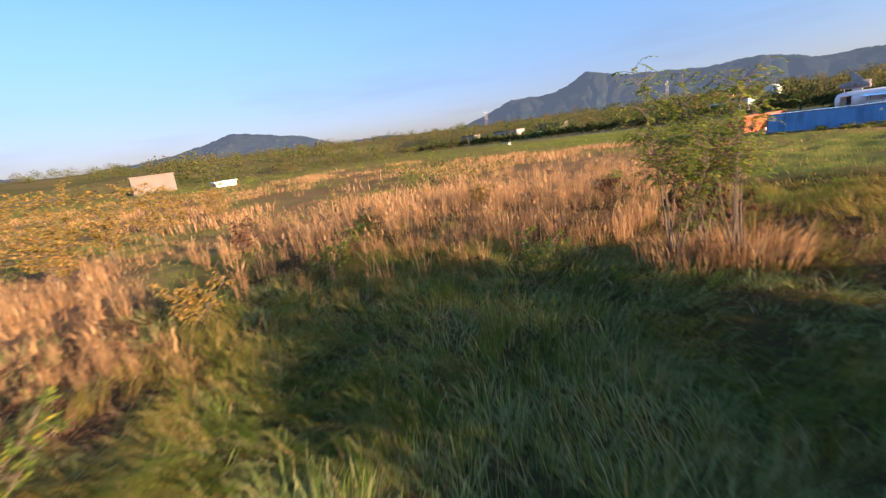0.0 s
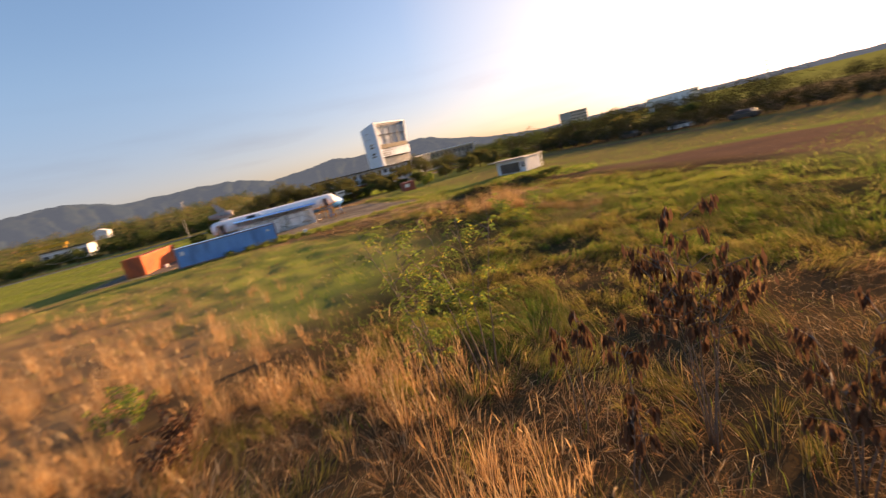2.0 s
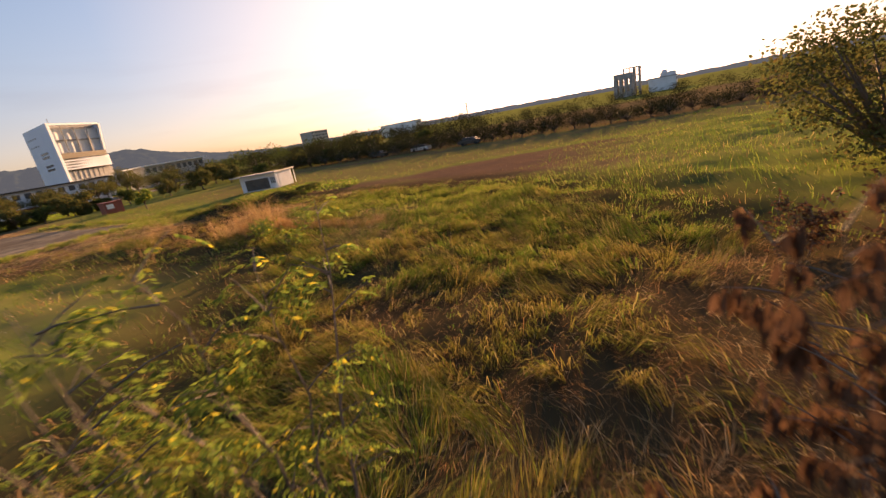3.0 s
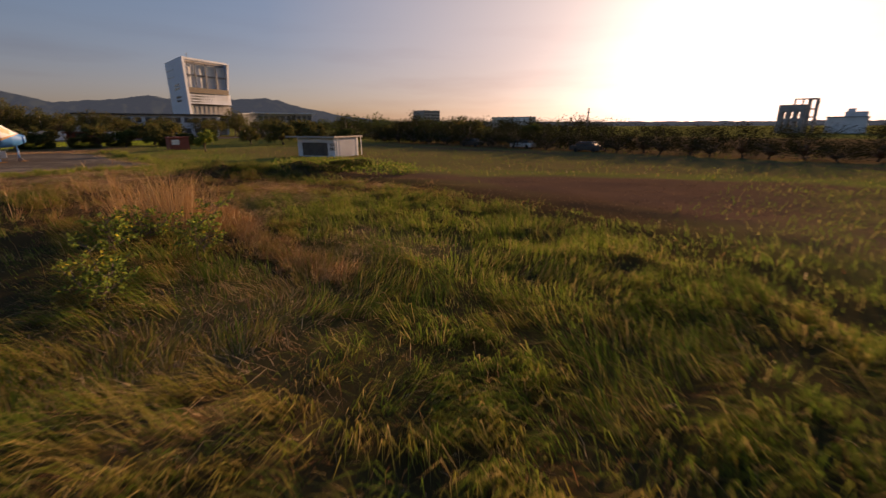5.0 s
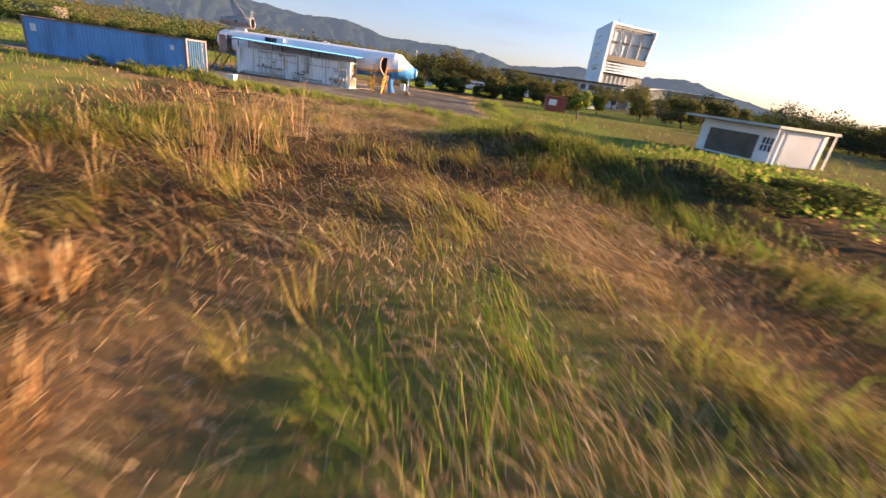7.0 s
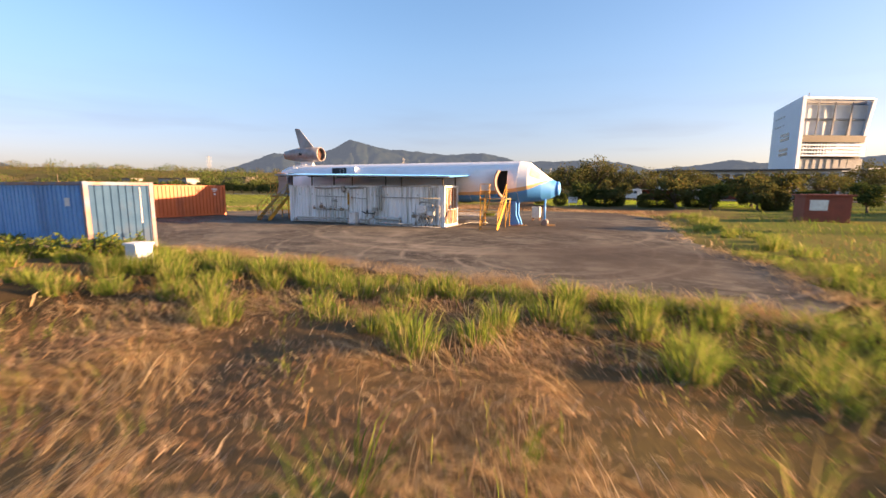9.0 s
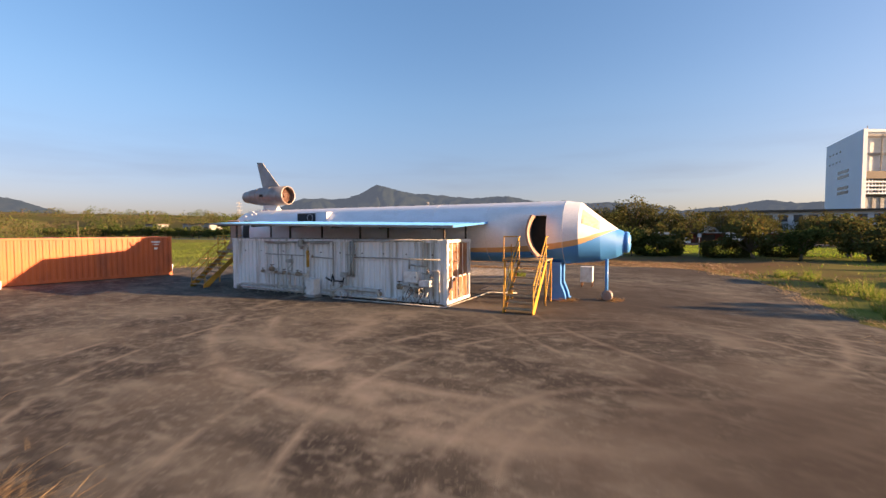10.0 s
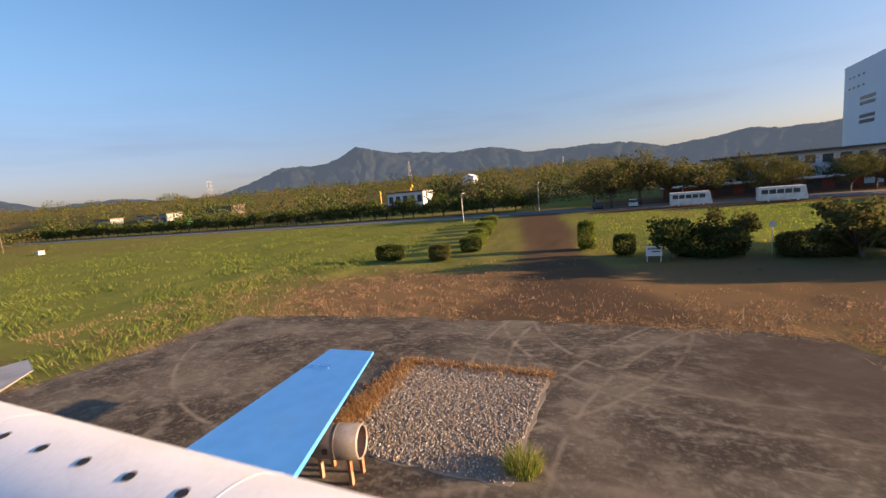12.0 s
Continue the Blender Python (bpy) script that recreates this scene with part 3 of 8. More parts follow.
        L.new(fade.outputs[0], k.inputs[1])
        mx = N.new("ShaderNodeMix")
        mx.data_type = "RGBA"
        mx.inputs[7].default_value = (0.28, 0.235, 0.18, 1)
        L.new(k.outputs[0], mx.inputs[0])
        L.new(col, mx.inputs[6])
        col = mx.outputs[2]
    # damp, oil-dark patches
    for cx, cy, radius in ((4.5, -5.5, 8.0), (5.5, 2.0, 3.0), (-8.0, -10.0, 5.0), (19.0, -9.0, 6.0)):
        dv = N.new("ShaderNodeVectorMath")
        dv.operation = "DISTANCE"
        dv.inputs[1].default_value = (cx, cy, 0)
        L.new(tc.outputs["Object"], dv.inputs[0])
        wob = N.new("ShaderNodeMath")
        wob.operation = "MULTIPLY_ADD"
        wob.inputs[1].default_value = -radius * 1.6
        L.new(broken.outputs["Fac"], wob.inputs[0])
        L.new(dv.outputs["Value"], wob.inputs[2])
        r = N.new("ShaderNodeMapRange")
        r.inputs[1].default_value, r.inputs[2].default_value, r.inputs[3].default_value, r.inputs[4].default_value = -radius * 0.5, radius * 0.3, 0.85, 0.0
        L.new(wob.outputs[0], r.inputs[0])
        mx = N.new("ShaderNodeMix")
        mx.data_type = "RGBA"
        mx.inputs[7].default_value = (0.064, 0.049, 0.038, 1)
        L.new(r.outputs[0], mx.inputs[0])
        L.new(col, mx.inputs[6])
        col = mx.outputs[2]
    L.new(col, bsdf.inputs["Base Color"])
    return m


structure(slab("pavement", ragged(PAD, 0.22, 0.7, 3), 0.0, pad_material()), "worn dark asphalt pad with pale dust and tyre marks", "pavement")
M["asphalt"] = material("road asphalt", (0.10, 0.10, 0.10), (0.08, 0.08, 0.08), 0.5, 0.85, bump=0.2)
structure(slab("road", [(91, -200), (91, 420), (100, 420), (100, -200)], 0.02, M["asphalt"]), "grey asphalt road beyond the field", "road")
structure(slab("kerb", [(90.7, 22), (90.7, 420), (91, 420), (91, 22)], 0.14, M["concrete_wall"], 0.3), "pale concrete kerb along the road", "kerb")


# ---- mountains ----
RIDGE = [(111, 1.2), (100, 1.9), (96, 1.4), (86, 2.3), (79.5, 4.0), (75, 3.4), (71.0, 2.8), (67.2, 1.6), (60.6, 1.9), (56, 1.2), (51.3, 1.5), (48.2, 2.4), (44, 4.0), (39.9, 4.0), (38.4, 4.2), (34.5, 5.8), (31.5, 5.1), (29.5, 4.8), (26.6, 4.6), (22, 4.2), (18.4, 4.4), (15, 4.0), (12, 3.3), (7, 3.4), (1.6, 3.4), (-1, 3.0), (-3.8, 2.2), (-8, 2.6), (-11.9, 3.1), (-15, 2.7), (-19, 2.8), (-23.5, 3.1), (-25.5, 2.8), (-29, 1.9), (-33.5, 1.1), (-39, 0.6), (-60, 0.4), (-90, 0.3), (-110, 0.5), (-150, 0.6)]
M["mountain"] = material("wooded mountain with haze glow", (0.007, 0.012, 0.010), (0.013, 0.017, 0.012), 0.012, 0.95, stain=(0.022, 0.024, 0.017), stain_amount=0.6, stain_scale=0.03, bump_scale=0.08, spec=0.0)
# blue emission lays the haze into the ridge's own colour
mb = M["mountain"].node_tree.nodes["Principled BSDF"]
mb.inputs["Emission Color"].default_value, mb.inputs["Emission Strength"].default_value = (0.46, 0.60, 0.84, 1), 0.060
az = np.arange(-150, 110.01, 0.22)
el = np.interp(az, [a for a, _ in RIDGE][::-1], [e for _, e in RIDGE][::-1])
rows_u = np.linspace(0, 1, 34)
AZ, U = np.meshgrid(az, rows_u, indexing="ij")
EL = np.repeat(el[:, None], len(rows_u), 1)
R = 1900 + 700 * U
crest = np.tan(np.radians(EL)) * 2600 * 1.05 + 8
wob = fbm(AZ * 40, R, 130, 77) - 0.5
spur = np.abs(fbm(AZ * 40 + 90 * (fbm(AZ * 40, R, 210, 75) - 0.5), R * 0.25, 70, 74) - 0.5)
mz = crest * (1 - (1 - U) ** 1.6) + wob * crest * 0.35 * np.sin(np.pi * U) + (16 * (fbm(AZ * 40, R, 24, 78) - 0.5) + 12 * (fbm(AZ * 40, R, 62, 76) - 0.5)) * U - 6 - 1.6 * crest * np.clip(0.14 - spur, 0, 1) * np.sin(np.pi * U) * (1.05 - U) + 4 * (fbm(AZ * 60, R, 9, 73) - 0.5) * U
mxy = np.radians(AZ + 3.0 * (fbm(AZ * 40, R, 160, 79) - 0.5) * (1 - U))
mv = np.stack([R * np.cos(mxy), R * np.sin(mxy), mz], -1).reshape(-1, 3)
idx = np.arange(AZ.size).reshape(AZ.shape)
mq = np.stack([idx[:-1, :-1], idx[:-1, 1:], idx[1:, 1:], idx[1:, :-1]], -1).reshape(-1, 4)
structure(sheet("backdrop", mv, mq[:, ::-1], M["mountain"], smooth=True), "wooded mountain ridge with a blue-grey haze glow", "mountains")


# ---- foothills beyond the road ----
def hill_z(x, y):
    """Height of the wooded slope that rises behind the road and the far end of the field."""
    rise = np.clip((np.hypot(x, y) - 150) * 0.05, 0, 21)
    side = np.maximum(np.clip((x - 112) / 30, 0, 1) * np.clip((y + 25) / 30, 0, 1), np.maximum(np.clip((84 - x) / 30, 0, 1) * np.clip((y - 205) / 60, 0, 1), np.clip((y - 335) / 40, 0, 1)))
    return rise * side


hx, hy = np.meshgrid(np.arange(-220, 561, 10.0), np.arange(-40, 561, 10.0), indexing="ij")
hz = np.where(hill_z(hx, hy) > 0.05, hill_z(hx, hy) * (0.85 + 0.3 * fbm(hx, hy, 60, 96)) - 0.3, -0.9)
idx = np.arange(hx.size).reshape(hx.shape)
hq = np.stack([idx[:-1, :-1], idx[1:, :-1], idx[1:, 1:], idx[:-1, 1:]], -1).reshape(-1, 4)
M["hillside"] = material("scrubby hillside", (0.115, 0.10, 0.048), (0.085, 0.095, 0.035), 0.05, 1.0, bump=0.4, bump_scale=0.8, stain=(0.17, 0.12, 0.07), stain_amount=0.5, stain_scale=0.03, spec=0.0)
structure(sheet("hillside", np.stack([hx, hy, hz], -1).reshape(-1, 3), hq, M["hillside"], smooth=True), "scrub-covered low slope behind the road", "hillside")


# ---- shipping containers ----
def corrugated(length, height, depth=0.045, pitch=0.28):
    """Trapezoid sheet in the xz plane, proud towards -y."""
    bm = bmesh.new()
    n = max(1, round(length / pitch))
    p = length / n
    xs, ys = [], []
    for i in range(n):
        for f, d in ((0, 0), (0.25, 0), (0.35, depth), (0.75, depth), (0.85, 0)):
            xs.append((i + f) * p)
            ys.append(d)
    xs.append(length)
    ys.append(0)
    lo = [bm.verts.new((x, y, 0)) for x, y in zip(xs, ys)]
    hi = [bm.verts.new((x, y, height)) for x, y in zip(xs, ys)]
    for i in range(len(xs) - 1):
        bm.faces.new((lo[i], lo[i + 1], hi[i + 1], hi[i]))
    return bm


def shipping_container(label, m, side, end, door, frame_mat, length=12.19, width=2.44, height=2.59, doors_at_start=True, depth=0.045):
    """Runs along local x from 0, local y from 0 (front) to width."""
    c = thing("shipping_container", label, "shipping container", "shipping containers", m)
    h = height
    part("side_wall", corrugated(length - 0.3, h - 0.3, depth), side, c, m=Matrix.Translation((0.15, 0.03, 0.17)))
    part("side_wall", corrugated(length - 0.3, h - 0.3, depth), side, c, m=Matrix.Translation((length - 0.15, width - 0.03, 0.17)) @ pose(0, 0, 0, 0, 0, 180))
    part("roof_panel", corrugated(length - 0.2, width - 0.12, 0.025, 0.2), side, c, m=Matrix.Translation((0.1, width - 0.06, h - 0.05)) @ pose(0, 0, 0, 90))
    part("floor_frame", box(0.1, length - 0.1, 0.06, width - 0.06, 0.05, 0.15), M["dark_steel"], c)
    for y in (0.0, width - 0.09):
        part("bottom_rail", box(0.16, length - 0.16, y, y + 0.09, 0.03, 0.19, 0.01), frame_mat, c)
        part("top_rail", box(0.16, length - 0.16, y, y + 0.09, h - 0.14, h - 0.02, 0.01), frame_mat, c)
    for x in (0.0, length - 0.16):
        for y in (0.0, width - 0.16):
            part("corner_post", box(x, x + 0.16, y, y + 0.16, 0.12, h - 0.12, 0.012), frame_mat, c)
            for z in (0.0, h - 0.12):
                part("corner_casting", box(x - 0.006, x + 0.17, y - 0.006, y + 0.17, z, z + 0.12, 0.012), frame_mat, c)
    for x, first in ((0.0, True), (length - 0.1, False)):
        part("end_header", box(x + 0.01, x + 0.09, 0.17, width - 0.17, h - 0.13, h - 0.01, 0.01), frame_mat, c)
        part("end_sill", box(x + 0.01, x + 0.09, 0.17, width - 0.17, 0.01, 0.15, 0.01), frame_mat, c)
        if first == doors_at_start:
            half = (width - 0.34) / 2
            for k in range(2):
                y0 = 0.17 + k * half
                dd = part("door", corrugated(half - 0.04, h - 0.34, 0.03, 0.36), door, c, m=Matrix.Translation((x + (0.05 if first else 0.05), y0 + 0.02, 0.17)) @ pose(0, 0, 0, 0, 0, 90 if not first else -90) @ Matrix.Translation((-(half - 0.04) if first else 0, 0, 0)))
                s = -1 if first else 1
                xx = x + (0.0 if first else 0.1)
                for q in (0.25, 0.75):
                    yy = y0 + half * q
                    part("locking_bar", tube([(xx + s * 0.03, yy, 0.1), (xx + s * 0.03, yy, h - 0.1)], 0.018), frame_mat, c)
                    part("bar_handle", box(xx + s * 0.05 - 0.015, xx + s * 0.05 + 0.015, yy - 0.02, yy + 0.3, 1.05, 1.1), frame_mat, c)
                for z in (0.4, 0.95, 1.55, 2.15):
                    part("hinge", box(xx - 0.02, xx + 0.02, y0 + (0 if k == 0 else half) - 0.05, y0 + (0 if k == 0 else half) + 0.05, z, z + 0.08), frame_mat, c)
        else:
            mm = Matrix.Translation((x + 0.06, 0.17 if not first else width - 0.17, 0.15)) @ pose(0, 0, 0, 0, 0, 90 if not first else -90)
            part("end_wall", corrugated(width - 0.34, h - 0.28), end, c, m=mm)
    return c


def bars(parent, m, rows, mat, name="marking"):
    """Unreadable lettering as plain bars."""
    for x, z, w, hh in rows:
        part(name, box(x, x + w, -0.006, 0.0, z, z + hh), mat, parent, "small white stencilled marking", m=m)


# white container, doors at the sunlit end: local x runs along +y of the place
white_box = shipping_container("weathered white corrugated container with rusty doors under a blue roof", pose(0, 12.19, 0, 0, 0, -90), M["white_paint"], M["white_paint"], M["rust_panel"], M["white_paint"], doors_at_start=False, depth=0.065)
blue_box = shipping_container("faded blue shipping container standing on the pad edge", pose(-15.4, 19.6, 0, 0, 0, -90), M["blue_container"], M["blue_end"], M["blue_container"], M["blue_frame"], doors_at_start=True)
orange_box = shipping_container("orange-brown shipping container on the far edge of the pad", pose(-9.06, 24.32, 0, 0, 0, -11.1), M["orange_container"], M["orange_container"], M["orange_container"], M["orange_container"], doors_at_start=True)
bars(orange_box, Matrix.Identity(4), [(11.0, 2.2, 0.5, 0.1), (11.1, 2.05, 0.35, 0.07), (11.15, 1.75, 0.2, 0.14)], M["white_plain"])
for k in range(11):
    part("marking", box(12.135, 12.14, 1.93, 2.0, 1.0 + 0.13 * k, 1.09 + 0.13 * k), M["white_plain"], blue_box, "white stencilled marking")
bars(blue_box, Matrix.Identity(4), [(0.6, 1.6, 0.45, 0.5), (11.0, 1.7, 0.3, 0.3)], M["white_plain"])

# ---- roof over the white container ----
roof = thing("canopy_roof", "sky-blue ribbed sheet roof over the white container", "roof")


def ribbed_roof():
    bm = bmesh.new()
    y0, y1, x0, x1 = -0.68, 12.6, -0.95, 2.95
    z = lambda x, y: 3.10 + (x - x0) * 0.052 + (y - y0) * 0.016
    n = int((y1 - y0) / 0.2)
    p = (y1 - y0) / n
    prof = []
    for i in range(n):
        prof += [(y0 + i * p, 0.0), (y0 + (i + 0.66) * p, 0.0), (y0 + (i + 0.76) * p, 0.02), (y0 + (i + 0.90) * p, 0.02)]
    prof.append((y1, 0.0))
    a = [bm.verts.new((x0, y, z(x0, y) + d)) for y, d in prof]
    b = [bm.verts.new((x1, y, z(x1, y) + d)) for y, d in prof]
    for i in range(len(prof) - 1):
        bm.faces.new((a[i], a[i + 1], b[i + 1], b[i]))
    bmesh.ops.recalc_face_normals(bm, faces=bm.faces)
    return bm


rs = part("roof_sheet", ribbed_roof(), M["roof_blue"], roof)
md = rs.modifiers.new("thickness", "SOLIDIFY")
md.thickness = 0.012
part("edge_flashing", box(-0.97, -0.955, 0.0, 13.28, -0.06, 0.03), M["concrete_wall"], roof, "grey steel edge strip", m=Matrix.Translation((0, -0.68, 3.10)) @ pose(0, 0, 0, 0.92))
part("edge_flashing", box(0.0, 3.9, -0.70, -0.685, -0.05, 0.035), M["roof_blue"], roof, m=Matrix.Translation((-0.95, 0, 3.10)) @ pose(0, 0, 0, 0, -3, 0))
for y in np.arange(0.1, 12.5, 2.4):
    part("rafter", box(0, 3.9, float(y), float(y) + 0.06, -0.13, -0.03), M["dark_steel"], roof, m=Matrix.Translation((-0.88, 0, 3.10 + 0.016 * float(y))) @ pose(0, 0, 0, 0, -3, 0))
for x in (-0.6, 0.5, 1.6, 2.7):
    part("purlin", box(x, x + 0.05, 0.0, 12.9, (x + 0.95) * 0.052 - 0.035, (x + 0.95) * 0.052 - 0.004), M["dark_steel"], roof, m=Matrix.Translation((0, -0.5, 3.10)) @ pose(0, 0, 0, 0.92))
for y in (0.15, 4.2, 8.3, 12.0):
    for x in (0.1, 2.3):
        part("post", box(x, x + 0.07, y, y + 0.07, 2.592, 3.07 + x * 0.05 + y * 0.016), M["dark_steel"], roof)


# ---- aeroplane ----
plane = thing("training_aeroplane", "white mock-up airliner with orange stripe and blue belly on legs", "aeroplane")
AX, AZC, AR = 4.0, 2.86, 1.36
SECTIONS = [(16.25, 2.95, 0.35, 0), (16.15, 2.95, 0.75, 0), (15.9, 2.92, 1.05, 0), (15.5, 2.89, 1.24, 0), (14.95, 2.87, 1.34, 0)]
SECTIONS += [(y, AZC, AR, 0) for y in (14.75, 14.15, 13.2, 12.0, 10.8, 9.6, 8.4, 7.2, 6.0, 4.8, 3.6, 2.4, 1.2, 0.0, -1.2, -2.55, -3.25, -3.9)]
SECTIONS += [(-4.5, 2.84, 1.29, 0.06), (-5.3, 2.55, 0.92, 0.22), (-5.88, 2.42, 0.62, 0.36), (-6.18, 2.44, 0.44, 0.42)]


def skin_material():
    m = material("painted aeroplane skin", (0.80, 0.81, 0.83), (0.76, 0.77, 0.79), 0.8, 0.5, bump=0.02, bump_scale=20, stain=(0.58, 0.57, 0.55), stain_amount=0.3, stain_scale=1.6, stretch=(1, 0.5, 1))
    N, L = m.node_tree.nodes, m.node_tree.links
    bsdf = N["Principled BSDF"]
    white = bsdf.inputs["Base Color"].links[0].from_socket
    tc = N.new("ShaderNodeTexCoord")
    sep = N.new("ShaderNodeSeparateXYZ")
    L.new(tc.outputs["Object"], sep.inputs[0])

    def curve(pts):
        f = N.new("ShaderNodeFloatCurve")
        mr = N.new("ShaderNodeMapRange")
        mr.inputs[1].default_value, mr.inputs[2].default_value = 0.0, -6.6
        L.new(sep.outputs["Y"], mr.inputs[0])
        c = f.mapping.curves[0]
        c.points[0].location, c.points[1].location = (0, pts[0][1] / 4), (1, pts[-1][1] / 4)
        for y, v in pts[1:-1]:
            c.points.new(y / -6.6, v / 4)
        f.mapping.update()
        L.new(mr.outputs[0], f.inputs[1])
        k = N.new("ShaderNodeMath")
        k.operation = "MULTIPLY"
        k.inputs[1].default_value = 4.0
        L.new(f.outputs[0], k.inputs[0])
        return k.outputs[0]

    def below(h):
        k = N.new("ShaderNodeMath")
        k.operation = "LESS_THAN"
        L.new(sep.outputs["Z"], k.inputs[0])
        L.new(h, k.inputs[1])
        return k.outputs[0]

    orange_top = curve([(0, 2.17), (-2.5, 2.3), (-3.9, 2.48), (-4.6, 2.62), (-5.3, 2.86), (-5.9, 3.0), (-6.6, 3.0)])
    blue_top = curve([(0, 1.97), (-2.5, 2.06), (-3.9, 2.24), (-4.6, 2.40), (-5.3, 2.72), (-5.9, 2.98), (-6.6, 3.2)])
    col = white
    for h, c in ((orange_top, (0.58, 0.37, 0.19, 1)), (blue_top, (0.05, 0.27, 0.66, 1))):
        x = N.new("ShaderNodeMix")
        x.data_type = "RGBA"
        L.new(below(h), x.inputs[0])
        L.new(col, x.inputs[6])
        x.inputs[7].default_value = c
        col = x.outputs[2]
    L.new(col, bsdf.inputs["Base Color"])
    return m


def fuselage():
    angles = sorted(set([i * 7.5 for i in range(48)]) - {225.0, 150.0} | {180 + 48.0, 180 - 32.0})
    bm = bmesh.new()
    rings = []
    for y, zc, r, dx in SECTIONS:
        rings.append([bm.verts.new((AX + dx + r * math.cos(radians(a)), y, zc + r * math.sin(radians(a)))) for a in angles])
    n = len(angles)
    for (s0, a), (s1, b) in zip(zip(SECTIONS, rings), zip(SECTIONS[1:], rings[1:])):
        for k in range(n):
            j = (k + 1) % n
            mid = (angles[k] + (angles[j] if j else 360)) / 2
            opening = 180 - 32 < mid < 180 + 48 and ((s0[0] == -2.55 and s1[0] == -3.25) or (s0[0] == 14.75 and s1[0] == 14.15))
            if not opening:
                bm.faces.new((a[k], a[j], b[j], b[k]))
    bm.faces.new(rings[0])
    bm.faces.new(rings[-1][::-1])
    bmesh.ops.recalc_face_normals(bm, faces=bm.faces)
    return bm


skin = part("fuselage", fuselage(), skin_material(), plane, "white skin, orange stripe, blue belly")
skin.data.polygons.foreach_set("use_smooth", [True] * len(skin.data.polygons))
sharp = skin.data.attributes.new("sharp_edge", "BOOLEAN", "EDGE")
co = [v.co.y for v in skin.data.vertices]
sharp.data.foreach_set("value", [abs(co[e.vertices[0]] - co[e.vertices[1]]) < 1e-4 and (co[e.vertices[0]] < -3.8 or co[e.vertices[0]] > 16.2) for e in skin.data.edges])
md = skin.modifiers.new("thickness", "SOLIDIFY")
md.thickness, md.offset = 0.05, -1
part("nose_cap", lathe([(-6.16, 0.40), (-6.17, 0.45), (-6.28, 0.455), (-6.36, 0.40), (-6.41, 0.22), (-6.42, 0.0001)], 24), M["sky_blue"], plane, "bright blue round nose cap", smooth=True, m=Matrix.Translation((AX + 0.42, 0, 2.44)))
for y in (12.9, 8.0, 2.1, -0.6, -3.9):
    part("seam", lathe([(y - 0.009, AR + 0.001), (y - 0.006, AR + 0.005), (y + 0.006, AR + 0.005), (y + 0.009, AR + 0.001)], 48, cap=False), M["white_plain"], plane, smooth=True, m=Matrix.Translation((AX, 0, AZC)))
for y in (7.12, 5.9, 4.75, 3.67, 2.6, 1.34, -0.32, -2.64, -3.75):
    a = radians(95)
    part("vent_hole", lathe([(0.0, 0.0001), (0.0, 0.085), (0.012, 0.09), (0.014, 0.0001)], 16, "z", cap=False), M["black"], plane, "black round vent", m=Matrix.Translation((AX + (AR + 0.002) * math.cos(a), y, AZC + (AR + 0.002) * math.sin(a))) @ pose(0, 0, 0, 0, -5, 0))


def door_leaf():
    bm = bmesh.new()
    outer = []
    for i in range(15):
        a = radians(180 - 32 + i * 80.0 / 14)
        outer.append((math.cos(a), math.sin(a)))
    grid = [[bm.verts.new((AR * c * f + AR, y, AR * s * f)) for c, s in outer] for f, y in ((1, 0), (1, -0.68), (0.94, -0.68), (0.94, 0))]
    for a, b in zip(grid, grid[1:] + grid[:1]):
        for k in range(14):
            bm.faces.new((a[k], a[k + 1], b[k + 1], b[k]))
    for k in (0, 14):
        bm.faces.new([g[k] for g in grid])
    bmesh.ops.recalc_face_normals(bm, faces=bm.faces)
    return bm


for y, ang in ((-2.55, -88), (14.75, 140)):
    leaf = part("cabin_door", door_leaf() if y < 0 else door_leaf(), M["door_pink"], plane, "open curved salmon-lined cabin door")
    if y < 0:
        leaf.matrix_local = pose(AX - AR, y, AZC, 0, 0, ang)
    else:
        leaf.matrix_local = pose(AX - AR - 0.02, 14.75, AZC, 0, 0, -165)
# added black panel gives the doorway its interior darkness
part("cabin_partition", box(AX - 0.75, AX - 0.7, -3.5, -2.2, 1.75, 3.85), M["black"], plane, "added black panel for the unlit cabin behind the door")
# cockpit window cover and air-conditioning box
def window_cover(side, seed):
    """Crumpled sheet taped over a cockpit window, following the cone."""
    r = random.Random(seed)
    bm = bmesh.new()
    grid = []
    for i in range(9):
        f = i / 8
        y = -4.62 - 0.66 * f
        zc, rr, dx = 2.84 - 0.29 * (-4.5 - y) / 0.8, 1.29 - 0.37 * (-4.5 - y) / 0.8, 0.06 + 0.16 * (-4.5 - y) / 0.8
        row = []
        for k in range(8):
            a = radians(20 + 6 * f + (36 - 8 * f) * k / 7)
            d = rr + 0.012 + (r.uniform(0.0, 0.03) if 0 < i < 8 and 0 < k < 7 else 0.0)
            row.append(bm.verts.new((AX + dx + side * d * math.cos(a), y, zc + d * math.sin(a))))
        grid.append(row)
    for a, b in zip(grid, grid[1:]):
        for k in range(7):
            bm.faces.new((a[k], a[k + 1], b[k + 1], b[k]))
    bmesh.ops.recalc_face_normals(bm, faces=bm.faces)
    w = part("cockpit_window", bm, M["pale"], plane, "crumpled cream sheet taped over the cockpit window")
    w.modifiers.new("thickness", "SOLIDIFY").thickness = 0.006


